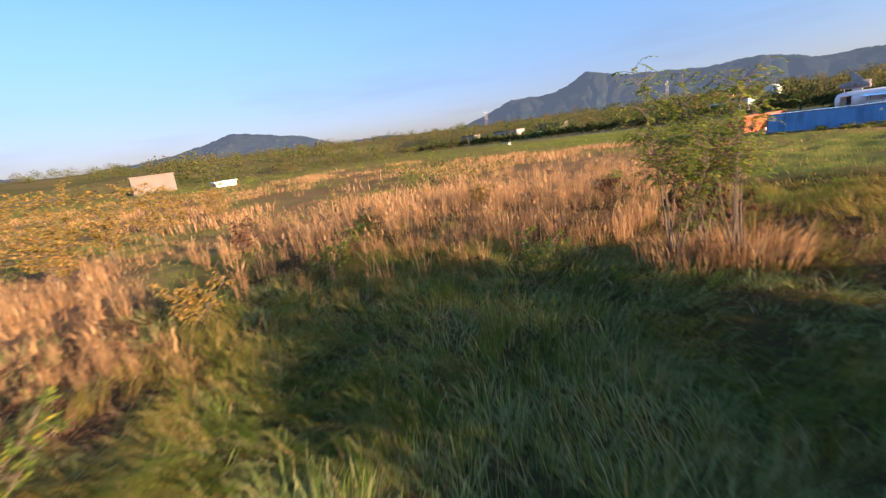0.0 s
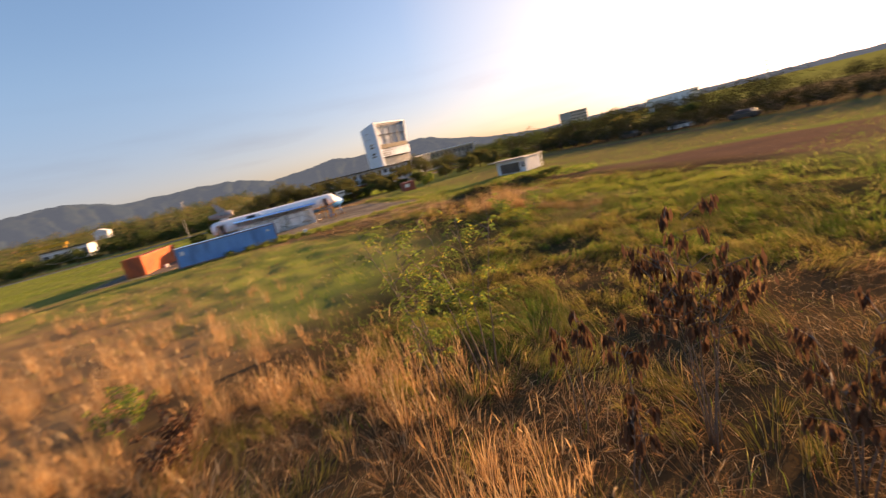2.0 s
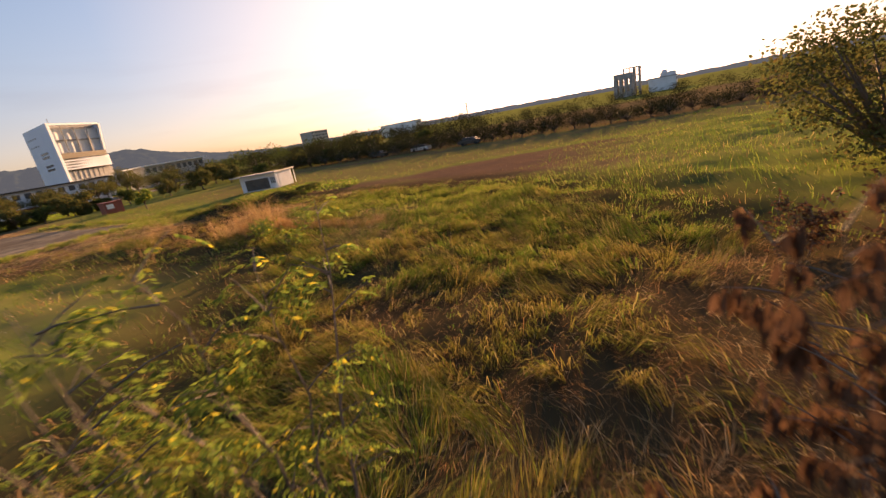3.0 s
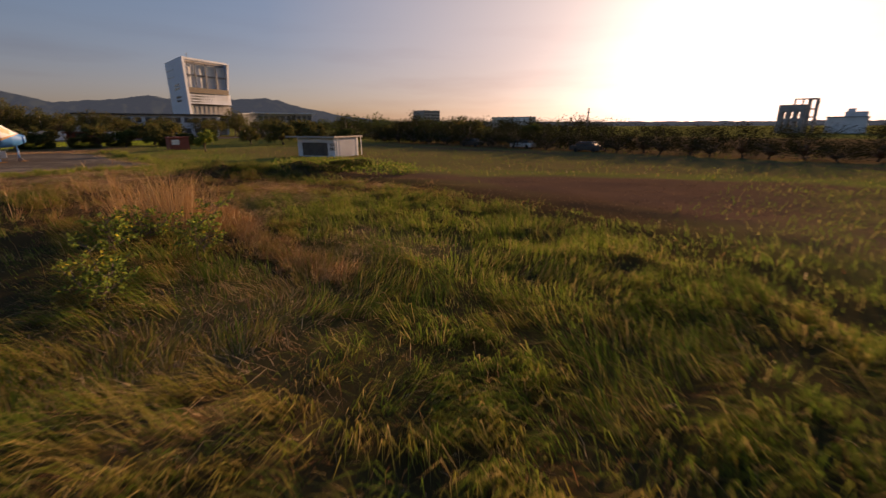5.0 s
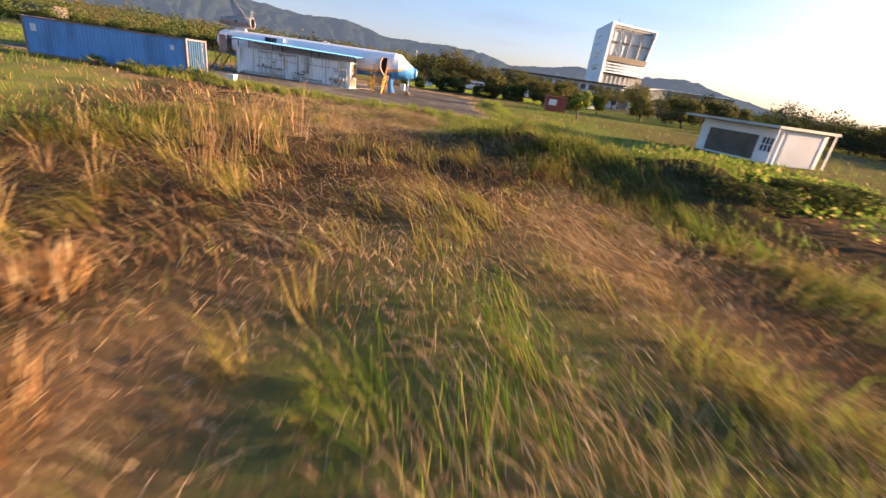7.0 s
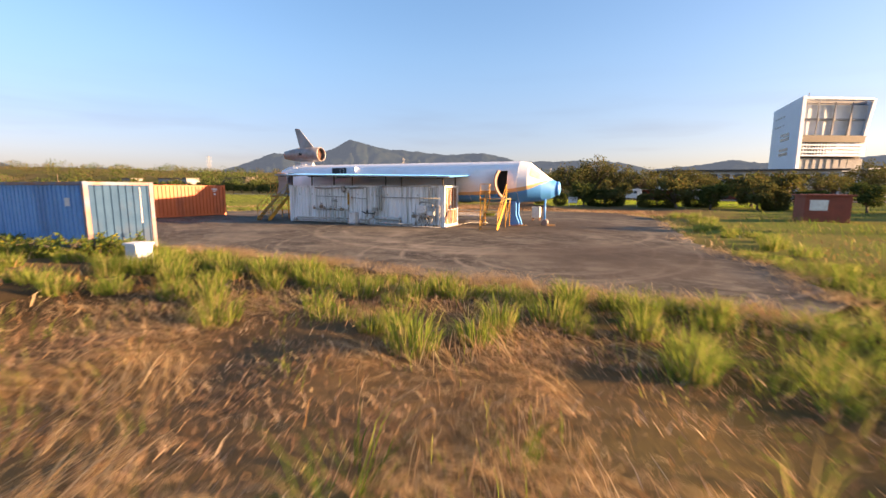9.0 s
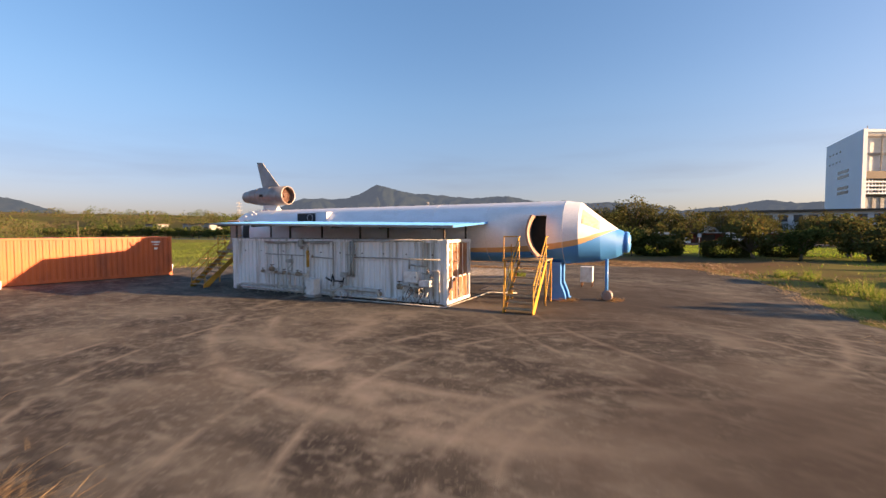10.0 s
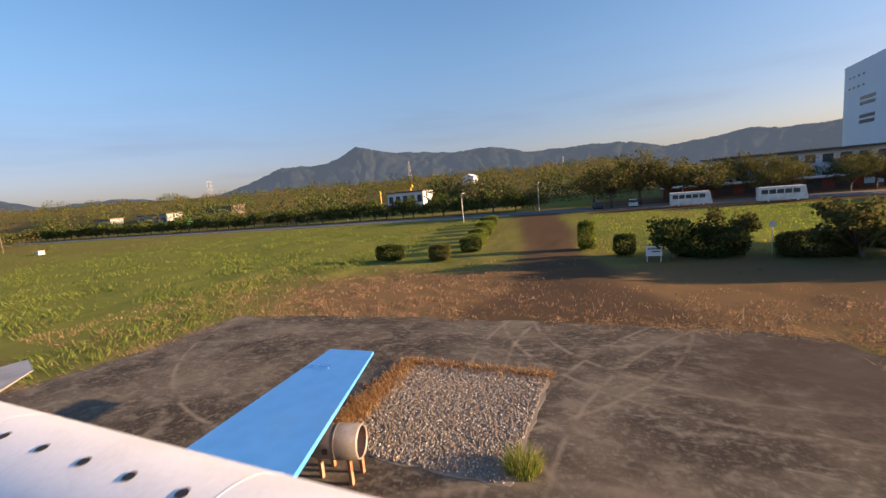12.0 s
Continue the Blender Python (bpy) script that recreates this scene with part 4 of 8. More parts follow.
for side in (-1, 1):
    window_cover(side, 7 + side)
ac = part("air_conditioner", box(2.72, 3.8, 8.35, 9.1, 3.40, 3.96, 0.02), M["white_plain"], plane, "white boxy air-conditioner on the flank")
part("fan_housing", box(2.74, 3.7, 9.1, 10.45, 3.38, 3.93, 0.02), M["grey_wing"], plane, "dark grille box")
part("grille", box(2.725, 2.738, 9.15, 10.4, 3.44, 3.88), M["black"], plane)
part("fan_ring", lathe([(-0.02, 0.17), (-0.02, 0.2), (0.0, 0.2), (0.0, 0.17)], 20, "x", cap=False), M["grey_wing"], plane, m=Matrix.Translation((2.722, 9.5, 3.66)))


def engine(parent, m, length, r, open_front=True):
    e = part("engine_cowling", lathe([(0.06, r * 0.86), (0.0, r * 0.93), (0.05, r), (length * 0.3, r * 1.03), (length * 0.6, r * 0.97), (length * 0.8, r * 0.82), (length, r * 0.6), (length, r * 0.5)], 28, cap=False), M["engine"], parent, "dull grey aluminium engine cowling", smooth=True, m=m)
    e.modifiers.new("thickness", "SOLIDIFY").thickness = 0.015
    part("fan_face", lathe([(0.40, 0.0001), (0.40, r * 0.93), (0.42, r * 0.93)], 28, cap=False), M["fan"], parent, "rust-red fan face", m=m)
    for k in range(10):
        part("fan_blade", box(-0.025, 0.025, 0.37, 0.38, r * 0.25, r * 0.86), M["fan"], parent, m=m @ pose(0, 0, 0, 0, 36 * k, 0) @ pose(0, 0, 0, 0, 0, 25))
    part("fan_hub", lathe([(0.32, 0.0001), (0.33, r * 0.14), (0.385, r * 0.22)], 14, cap=False), M["fan"], parent, m=m)
    for k in range(8):
        part("hub_bolt", box(-0.014, 0.014, 0.35, 0.37, r * 0.27, r * 0.27 + 0.03), M["engine"], parent, m=m @ pose(0, 0, 0, 0, 45 * k + 20, 0))
    for k in (0.34, 0.62):
        part("cowl_band", lathe([(length * k, r * 1.03 if k < 0.5 else r * 0.985), (length * k, r * 1.045 if k < 0.5 else r), (length * k + 0.03, r * 1.045 if k < 0.5 else r), (length * k + 0.03, r * 1.03 if k < 0.5 else r * 0.985)], 28, cap=False), M["engine"], parent, m=m)
    part("access_hatch", box(-r * 1.05, -r * 1.02, length * 0.42, length * 0.5, -0.08, 0.08), M["black"], parent, m=m)


engine(plane, Matrix.Translation((AX, 12.35, 5.08)), 3.6, 0.56)
part("engine_pylon", box(AX - 0.09, AX + 0.09, 13.2, 14.4, 4.2, 4.62, 0.03), M["white_plain"], plane)
for y in (13.25, 14.25):
    part("pylon_foot", box(AX - 0.2, AX + 0.2, y - 0.09, y + 0.09, 4.2, 4.32, 0.02), M["white_plain"], plane)


def fin(pts, thick):
    bm = bmesh.new()
    a = [bm.verts.new((-thick * t, y, z)) for y, z, t in pts]
    b = [bm.verts.new((thick * t, y, z)) for y, z, t in pts]
    bm.faces.new(a)
    bm.faces.new(b[::-1])
    for i in range(len(pts)):
        j = (i + 1) % len(pts)
        bm.faces.new((a[i], b[i], b[j], a[j]))
    bmesh.ops.recalc_face_normals(bm, faces=bm.faces)
    return bm


part("tail_fin", fin([(13.05, 5.6, 0.4), (14.5, 7.16, 0.3), (14.95, 7.2, 0.3), (14.45, 5.55, 0.5), (13.8, 5.55, 1.0)], 0.09), M["grey_wing"], plane, "grey swept tail fin", m=Matrix.Translation((AX, 0, 0)))
wing = part("wing", box_into(bmesh.new(), 0, 1, 0, 1, 0, 1), M["sky_blue"], plane, "bright sky-blue wing panel")
for v, co in zip(wing.data.vertices, [(4.6, 3.2, 1.93), (12.92, 6.0, 2.0), (4.6, 7.05, 1.93), (12.8, 7.8, 2.0), (4.6, 3.2, 2.1), (12.92, 6.0, 2.1), (4.6, 7.05, 2.1), (12.8, 7.8, 2.1)]):
    v.co = co
part("wing_handle", tube([(11.3, 6.7, 2.1), (11.3, 6.7, 2.16), (11.3, 7.25, 2.16), (11.3, 7.25, 2.1)], 0.012), M["sky_blue"], plane)
part("wing_handle", tube([(11.45, 6.7, 2.1), (11.45, 6.7, 2.16), (11.45, 7.25, 2.16), (11.45, 7.25, 2.1)], 0.012), M["sky_blue"], plane)
part("tailplane", fin([(10.9, 0.0, 0.5), (12.5, 1.75, 0.3), (13.9, 2.2, 0.3), (14.4, 0.0, 0.6)], 0.06), M["grey_wing"], plane, "grey ribbed tailplane", m=Matrix.Translation((4.9, 0.9, 3.5)) @ pose(0, 0, 0, 0, 90, 0))
# legs
for x in (3.42, 4.25):
    part("main_leg", box(x - 0.15, x + 0.15, -3.75, -3.38, 0.0, 1.6, 0.015), M["sky_blue"], plane, "blue square steel leg")
    bm = bmesh.new()
    tri = [(-3.75, 0.02), (-3.97, 0.02), (-3.93, 0.25), (-3.75, 0.7)]
    vs = [[bm.verts.new((xx, y, z)) for y, z in tri] for xx in (x - 0.15, x + 0.15)]
    bm.faces.new(vs[0])
    bm.faces.new(vs[1][::-1])
    for i in range(4):
        bm.faces.new((vs[0][i], vs[1][i], vs[1][(i + 1) % 4], vs[0][(i + 1) % 4]))
    bmesh.ops.recalc_face_normals(bm, faces=bm.faces)
    part("leg_gusset", bm, M["sky_blue"], plane)
    part("leg_foot", box(x - 0.22, x + 0.22, -4.02, -3.3, 0.0, 0.03), M["sky_blue"], plane)
for y in (7.5, 13.0):
    for x in (3.3, 4.7):
        part("main_leg", box(x - 0.1, x + 0.1, y - 0.12, y + 0.12, 0.0, 1.7, 0.012), M["sky_blue"], plane, "blue square steel leg")
part("nose_strut", tube([(AX, -5.52, 0.2), (AX, -5.52, 1.75)], 0.065, 12), M["sky_blue"], plane, "blue tubular nose leg", smooth=True)
for s in (-1, 1):
    part("nose_wheel", lathe([(-0.06, 0.1), (-0.06, 0.19), (-0.03, 0.22), (0.03, 0.22), (0.06, 0.19), (0.06, 0.1)], 20, "x"), M["engine"], plane, "grey metal nose wheel", smooth=False, m=Matrix.Translation((AX + s * 0.12, -5.55, 0.22)))
part("wheel_axle", tube([(AX - 0.16, -5.55, 0.22), (AX + 0.16, -5.55, 0.22)], 0.03), M["dark_steel"], plane)
for i, (y, a) in enumerate(((14.55, 150), (14.9, 138), (14.3, 128), (14.75, 118), (14.25, 110), (13.8, 105))):
    rr = AR + 0.01
    part("grab_handle", tube([(AX + rr * math.cos(radians(a)), y - 0.18, AZC + rr * math.sin(radians(a)) - 0.02), (AX + (rr + 0.1) * math.cos(radians(a)), y - 0.15, AZC + (rr + 0.1) * math.sin(radians(a))), (AX + (rr + 0.1) * math.cos(radians(a)), y + 0.15, AZC + (rr + 0.1) * math.sin(radians(a))), (AX + rr * math.cos(radians(a)), y + 0.18, AZC + rr * math.sin(radians(a)) - 0.02)], 0.02), M["white_plain"], plane)

wing_engine = thing("wing_engine", "dull metal engine cowling on stubby stands beside the gravel", "engine")
engine(wing_engine, Matrix.Translation((9.45, 4.22, 1.12)) @ pose(0, 0, 0, 0, 0, 16), 1.9, 0.45)
for x, y in ((9.15, 4.5), (9.65, 4.5), (9.15, 5.5), (9.65, 5.5)):
    part("stand_leg", box(x - 0.05, x + 0.05, y - 0.05, y + 0.05, 0, 0.75), M["rust_panel"], wing_engine)
white_case = thing("equipment_box", "white upright equipment box on a low stand", "box")
part("body", box(8.1, 8.7, -4.5, -3.9, 0.25, 1.05, 0.02), M["grey_box"], white_case)
for x in (8.15, 8.65):
    for y in (-4.45, -3.95):
        part("leg", box(x - 0.03, x + 0.03, y - 0.03, y + 0.03, 0, 0.26), M["rust_panel"], white_case)


# ---- boarding stairs ----
def boarding_stair(m):
    """Rises along local x from 0 to a landing, local y 0 to 1.1."""
    s = thing("boarding_stair", "worn yellow steel boarding stair with handrails and landing", "stairs", "boarding stairs", m)
    run, rise, n, w = 2.1, 1.8, 9, 1.1
    for i in range(n):
        x, z = run * i / n, rise * (i + 1) / n - rise / n * 0.1
        part("tread", box(x, x + 0.27, 0.04, w - 0.04, z - 0.045, z, 0.006), M["tread"], s)
    for y in (0.0, w - 0.03):
        bm = bmesh.new()
        vs = [[bm.verts.new((x, yy, z)) for x, z in ((0.0, 0.0), (0.28, 0.0), (run + 0.1, rise - 0.17), (run + 0.1, rise), (run - 0.02, rise), (0.0, 0.17))] for yy in (y, y + 0.03)]
        bm.faces.new(vs[0])
        bm.faces.new(vs[1][::-1])
        for i in range(6):
            bm.faces.new((vs[0][i], vs[1][i], vs[1][(i + 1) % 6], vs[0][(i + 1) % 6]))
        bmesh.ops.recalc_face_normals(bm, faces=bm.faces)
        part("stringer", bm, M["yellow"], s)
        yy = y + 0.015
        for hgt in (0.9, 0.5):
            part("handrail" if hgt > 0.8 else "mid_rail", tube([(0.08, yy, 0.1 + hgt), (run, yy, rise + hgt), (run + (0.35 if y == 0 else 0.1), yy, rise + hgt)], 0.022), M["yellow"], s)
        for x, z in ((0.08, 0.05), (run * 0.5, rise * 0.5), (run, rise)):
            part("rail_post", tube([(x, yy, z), (x, yy, z + 0.92)], 0.022), M["yellow"], s)
    part("landing", box(run, run + 1.2, -0.02, w + 0.65, rise - 0.06, rise, 0.006), M["tread"], s)
    part("landing_edge", box(run, run + 1.2, w + 0.65, w + 0.68, rise - 0.14, rise + 0.02), M["yellow"], s)
    for x in (run + 0.06, run + 1.14):
        for y in (0.05, w + 0.6):
            part("landing_leg", box(x - 0.03, x + 0.03, y - 0.03, y + 0.03, 0, rise - 0.06), M["yellow"], s)
    for a, b in (((run + 0.03, w + 0.63), (run + 1.1, w + 0.63)), ((run + 0.03, w + 0.05), (run + 0.03, w + 0.63))):
        for hgt in (0.45, 0.9):
            part("guard_rail", tube([(*a, rise + hgt), (*b, rise + hgt)], 0.02), M["yellow"], s)
    for x, y in ((run + 0.03, w + 0.63), (run + 1.1, w + 0.63)):
        part("rail_post", tube([(x, y, rise), (x, y, rise + 0.9)], 0.02), M["yellow"], s)
    part("brace", tube([(run + 0.06, 0.05, 0.1), (run + 1.1, 0.05, rise - 0.1)], 0.018), M["yellow"], s)
    return s


stair = boarding_stair(pose(-0.45, -3.5, 0))
copy_thing(stair, pose(-0.55, 13.75, 0))


# ---- tower and other buildings ----
def extrude_poly(base, top, z0, z1):
    bm = bmesh.new()
    a = [bm.verts.new((x, y, z0)) for x, y in base]
    b = [bm.verts.new((x, y, z1)) for x, y in top]
    bm.faces.new(a[::-1])
    bm.faces.new(b)
    for i in range(len(a)):
        j = (i + 1) % len(a)
        bm.faces.new((a[i], a[j], b[j], b[i]))
    bmesh.ops.recalc_face_normals(bm, faces=bm.faces)
    return bm


tower = thing("office_tower", "white slab office tower with leaning front and open roof terrace", "building")
TA, TC, TB = Vector((144.5, -61.4)), Vector((174.5, -62.2)), Vector((154.5, -83.2))
TD = TC + TB - TA
e1, e2 = (TC - TA), (TB - TA)
P = lambda u, v: tuple(TA + e1 * u + e2 * v)
# side wall slabs, floor plates and a glazed leaning front
part("side_wall", extrude_poly([P(0, 0), P(1, 0), P(1, 0.05), P(0, 0.05)], [P(0, 0), P(1, 0), P(1, 0.05), P(0, 0.05)], 0, 31.5), M["tower_white"], tower)
part("side_wall", extrude_poly([P(0.1, 0.80), P(1, 0.80), P(1, 0.84), P(0.1, 0.84)], [P(0, 0.96), P(1, 0.96), P(1, 1.0), P(0, 1.0)], 0, 31.0), M["tower_white"], tower)
def slab_of(name, u0, u1, v0, v1, z0, z1, mat, label=""):
    """A piece of the tower between two depths, two shares of its front and two heights; its far end follows the lean."""
    lean = lambda z: 0.82 + 0.16 * z / 31
    q = lambda z: [P(u0, v0), P(u1, v0), P(u1, v1 * lean(z)), P(u0, v1 * lean(z))]
    part(name, extrude_poly(q(z0), q(z1), z0, z1), mat, tower, label)


slab_of("core", 0.12, 1.0, 0.05, 1.0, 0.0, 17.6, M["concrete_wall"])
# terrace floor kept dark so it also draws the shade band below
slab_of("terrace_floor", 0.01, 1.0, 0.05, 1.0, 17.6, 19.7, M["dark_steel"], "dark slab drawn for the shade under the terrace")
slab_of("terrace_wall", 0.10, 1.0, 0.05, 0.98, 19.7, 29.4, M["white_plain"], "pale recessed terrace wall")
slab_of("terrace_beam", 0.08, 0.098, 0.05, 0.97, 24.6, 25.2, M["concrete_wall"])
for v in (0.25, 0.48, 0.72):
    slab_of("column", 0.05, 0.08, v, v + 0.014, 19.7, 30.2, M["concrete_wall"])
for z0, z1 in ((13.2, 17.6), (3.2, 7.9)):
    slab_of("screen_backing", 0.05, 0.119, 0.05, 1.0, z0, z1, M["tower_glass"])
    for k in range(22):
        slab_of("screen_bar", 0.03, 0.049, 0.05 + 0.043 * k, 0.05 + 0.043 * k + 0.022, z0, z1, M["tower_white"])
    for k in range(4):
        slab_of("screen_rail", 0.02, 0.029, 0.05, 1.0, z0 + (z1 - z0) * k / 4, z0 + (z1 - z0) * k / 4 + 0.45, M["tower_white"])
slab_of("window_band", 0.05, 0.119, 0.05, 1.0, 8.9, 12.6, M["tower_glass"])
for k in range(9):
    slab_of("mullion", 0.042, 0.05, 0.06 + 0.11 * k, 0.064 + 0.11 * k, 8.9, 12.6, M["concrete_wall"])
# dark strips drawn in place of the shade under each walkway
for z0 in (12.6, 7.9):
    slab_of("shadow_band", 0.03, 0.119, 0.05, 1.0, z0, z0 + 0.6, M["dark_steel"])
    slab_of("walkway", 0.0, 0.05, 0.05, 1.02, z0 + 0.6 if z0 < 8 else z0 + 0.61, z0 + 0.8, M["tower_white"])
part("roof_frame", extrude_poly([P(0, 0.05), P(0.08, 0.05), P(0.08, 0.96), P(0, 0.96)], [P(0, 0.05), P(0.08, 0.05), P(0.08, 0.96), P(0, 0.96)], 30.6, 31.3), M["tower_white"], tower)
for k in range(7):
    u = 0.15 + k * 0.12
    part("roof_beam", extrude_poly([P(u, 0.05), P(u + 0.06, 0.05), P(u + 0.06, 0.96), P(u, 0.96)], [P(u, 0.05), P(u + 0.06, 0.05), P(u + 0.06, 0.96), P(u, 0.96)], 30.2, 31.0), M["concrete_wall"], tower)
part("mast", tube([(*P(0.5, 0.3), 31.0), (*P(0.5, 0.3), 35.5)], 0.12, 5), M["grey_wing"], tower)
for z in (14.2, 15.7, 19.2, 20.7):
    part("window", extrude_poly([P(0.32, -0.004), P(0.62, -0.004), P(0.62, 0.004), P(0.32, 0.004)], [P(0.32, -0.004), P(0.62, -0.004), P(0.62, 0.004), P(0.32, 0.004)], z, z + 0.9), M["glass_far"], tower)
for z in (24.5, 27.5):
    for k in range(4):
        u = 0.55 + k * 0.1
        part("window", extrude_poly([P(u, -0.004), P(u + 0.04, -0.004), P(u + 0.04, 0.004), P(u, 0.004)], [P(u, -0.004), P(u + 0.04, -0.004), P(u + 0.04, 0.004), P(u, 0.004)], z, z + 0.5), M["glass_far"], tower)


def block(name, label, x0, x1, y0, y1, h, wall, roof_mat, storeys, bays, over=0.6, face="x", m=None):
    """A plain flat-roofed building with storeys of windows on the side that shows."""
    b = thing(name, label, "building", m=m)
    part("wall", box(x0, x1, y0, y1, 0, h), wall, b)
    part("roof", box(x0 - over, x1 + over, y0 - over, y1 + over, h, h + 0.45), roof_mat, b)
    for s in range(storeys):
        z0 = h * (s + 0.35) / storeys
        z1 = h * (s + 0.8) / storeys
        for k in range(bays):
            a, c = y0 + (y1 - y0) * (k + 0.2) / bays, y0 + (y1 - y0) * (k + 0.8) / bays
            part("window", box(x0 - 0.05, x0 + 0.05, a, c, z0, z1), M["glass_far"], b)
            part("window_sill", box(x0 - 0.15, x0, a - 0.1, c + 0.1, z0 - 0.12, z0), M["white_plain"], b)
    return b


block("campus_hall", "long white hall with a dark flat roof behind trees", 120, 142, -64, -21.5, 7.7, M["white_plain"], M["dark_steel"], 2, 14, 1.2)
block("annexe_building", "long low annexe with thin white roof beside the tower", 146, 165, -118, -90, 9.5, M["concrete_wall"], M["white_plain"], 2, 10, 1.5)
block("apartment_block", "grey apartment block far behind the trees", 338, 358, -398, -371, 21.5, M["concrete_wall"], M["concrete_wall"], 6, 5, 0.3)
long_shed = thing("parking_shed", "low brick-red open shed behind the minibuses", "shed")
part("wall", box(111, 114, -44, -9, 0, 2.3), M["brick_red"], long_shed)
part("roof", box(110.2, 114.6, -44.5, -8.5, 2.3, 2.6), M["white_plain"], long_shed)
for k in range(7):
    part("bay", box(110.9, 110.99, -42.5 + 5 * k, -39.5 + 5 * k, 0.2, 1.9), M["dark_steel"], long_shed)
M["shed_panel"] = material("weathered brown-grey sheet", (0.10, 0.08, 0.065), (0.14, 0.105, 0.08), 1.2, 0.8, bump=0.1, stain=(0.06, 0.04, 0.03), stain_amount=0.5, stain_scale=0.8)
M["shed_roof"] = material("dusty pale sheet roofing", (0.46, 0.44, 0.42), (0.36, 0.33, 0.31), 0.9, 0.7, bump=0.1, stain=(0.24, 0.19, 0.16), stain_amount=0.5, stain_scale=0.7)
shed = thing("garage_shed", "low white garage shed with flat overhanging roof", "shed", m=pose(-17.0, -33.6, 0.0, 0, 0, 22))
part("wall", box(0, 6.2, -4.4, 0, 0, 2.3), M["white_plain"], shed)
part("front_panel", box(1.5, 5.4, 0.004, 0.06, 0.15, 1.75), M["shed_panel"], shed, "grey-brown sheet panel")
part("shutter", corrugated(3.6, 2.05, 0.03, 0.2), M["white_plain"], shed, "white roller shutter", m=Matrix.Translation((-0.04, -0.4, 0.05)) @ pose(0, 0, 0, 0, 0, -90))
part("roof", corrugated(7.55, 6.0, 0.03, 0.3), M["shed_roof"], shed, "pale ribbed sheet roof", m=Matrix.Translation((-0.25, 0.85, 2.5)) @ pose(0, 0, 0, 91.5))
part("fascia", box(-0.25, 7.3, 0.86, 0.9, 2.36, 2.54), M["shed_roof"], shed)
part("fascia", box(-0.29, -0.25, -5.1, 0.9, 2.36, 2.54), M["shed_roof"], shed)
for y in (-4.9, 0.7):
    part("post", box(-0.22, -0.14, y, y + 0.08, 0, 2.4), M["white_plain"], shed)
part("window", box(0.25, 1.25, 0.004, 0.03, 0.75, 1.75), M["black"], shed)
for k in range(4):
    part("window_bar", box(0.3 + 0.28 * k, 0.38 + 0.28 * k, 0.03, 0.05, 0.75, 1.75), M["white_plain"], shed)
for z in (0.75, 1.22, 1.69):
    part("window_bar", box(0.25, 1.25, 0.03, 0.055, z, z + 0.06), M["white_plain"], shed)
red_box = thing("fire_cabinet", "brick-red steel cabinet shed with pale panel", "cabinet", m=pose(15.9, -23.1, 0, 0, 0, -90))
part("body", box(0, 2.8, 0, 2.2, 0, 2.0, 0.03), M["brick_red"], red_box)
part("panel", box(0.3, 1.4, -0.02, -0.002, 0.9, 1.7), M["grey_box"], red_box)
part("roof", box(-0.15, 2.95, -0.15, 2.35, 2.0, 2.12), M["brick_red"], red_box)


# ---- grasses ----
rng = np.random.default_rng(12)
GREENS = [(0.5, 0.7, (0.18, 0.215, 0.045)), (0.78, 0.92, (0.34, 0.27, 0.11))]
M["lush"] = leaf_material("fresh green blades", (0.125, 0.205, 0.034), GREENS, 0.45, 0.5, 0.9, 0.55)
M["olive"] = leaf_material("matted olive blades", (0.21, 0.19, 0.045), [(0.5, 0.7, (0.30, 0.22, 0.07)), (0.82, 0.95, (0.34, 0.26, 0.11))], 0.7, 0.35, 0.8, 0.5)
M["dull"] = leaf_material("dull green lawn grass", (0.072, 0.088, 0.028), [(0.5, 0.7, (0.092, 0.09, 0.032)), (0.9, 0.97, (0.14, 0.105, 0.05))], 0.8, 0.25)
M["stubble"] = leaf_material("scorched stubble", (0.20, 0.125, 0.08), [(0.4, 0.6, (0.09, 0.058, 0.036)), (0.8, 0.92, (0.36, 0.25, 0.16))], 0.8, 0.2)
M["straw"] = leaf_material("dead straw blades", (0.40, 0.24, 0.11), [(0.4, 0.6, (0.28, 0.14, 0.065)), (0.78, 0.92, (0.66, 0.50, 0.29))], 0.55, 0.35)
M["reed"] = leaf_material("tall reddish dry grass", (0.46, 0.285, 0.14), [(0.4, 0.6, (0.33, 0.18, 0.085)), (0.75, 0.95, (0.58, 0.42, 0.23))], 0.55, 0.42)
M["pale_green"] = leaf_material("pale green tangled blades", (0.24, 0.32, 0.10), [(0.45, 0.6, (0.38, 0.38, 0.17)), (0.75, 0.9, (0.14, 0.20, 0.05))], 0.5, 0.4)
M["rank"] = leaf_material("rank field grass", (0.17, 0.225, 0.052), [(0.4, 0.6, (0.22, 0.26, 0.065)), (0.8, 0.95, (0.12, 0.175, 0.042))], 0.5, 0.4)
M["young"] = leaf_material("young yellow-green blades", (0.16, 0.24, 0.034), [(0.35, 0.5, (0.23, 0.27, 0.05)), (0.72, 0.88, (0.32, 0.25, 0.11))], 0.5, 0.45, 0.8, 0.5)
M["gold"] = leaf_material("golden olive blades", (0.23, 0.20, 0.045), [(0.3, 0.45, (0.16, 0.19, 0.035)), (0.7, 0.85, (0.40, 0.30, 0.12))], 0.6, 0.4, 0.8, 0.6)
M["brittle"] = leaf_material("dead reddish litter", (0.42, 0.27, 0.165), [(0.4, 0.6, (0.26, 0.15, 0.09)), (0.8, 0.92, (0.62, 0.47, 0.31))], 0.7, 0.3)
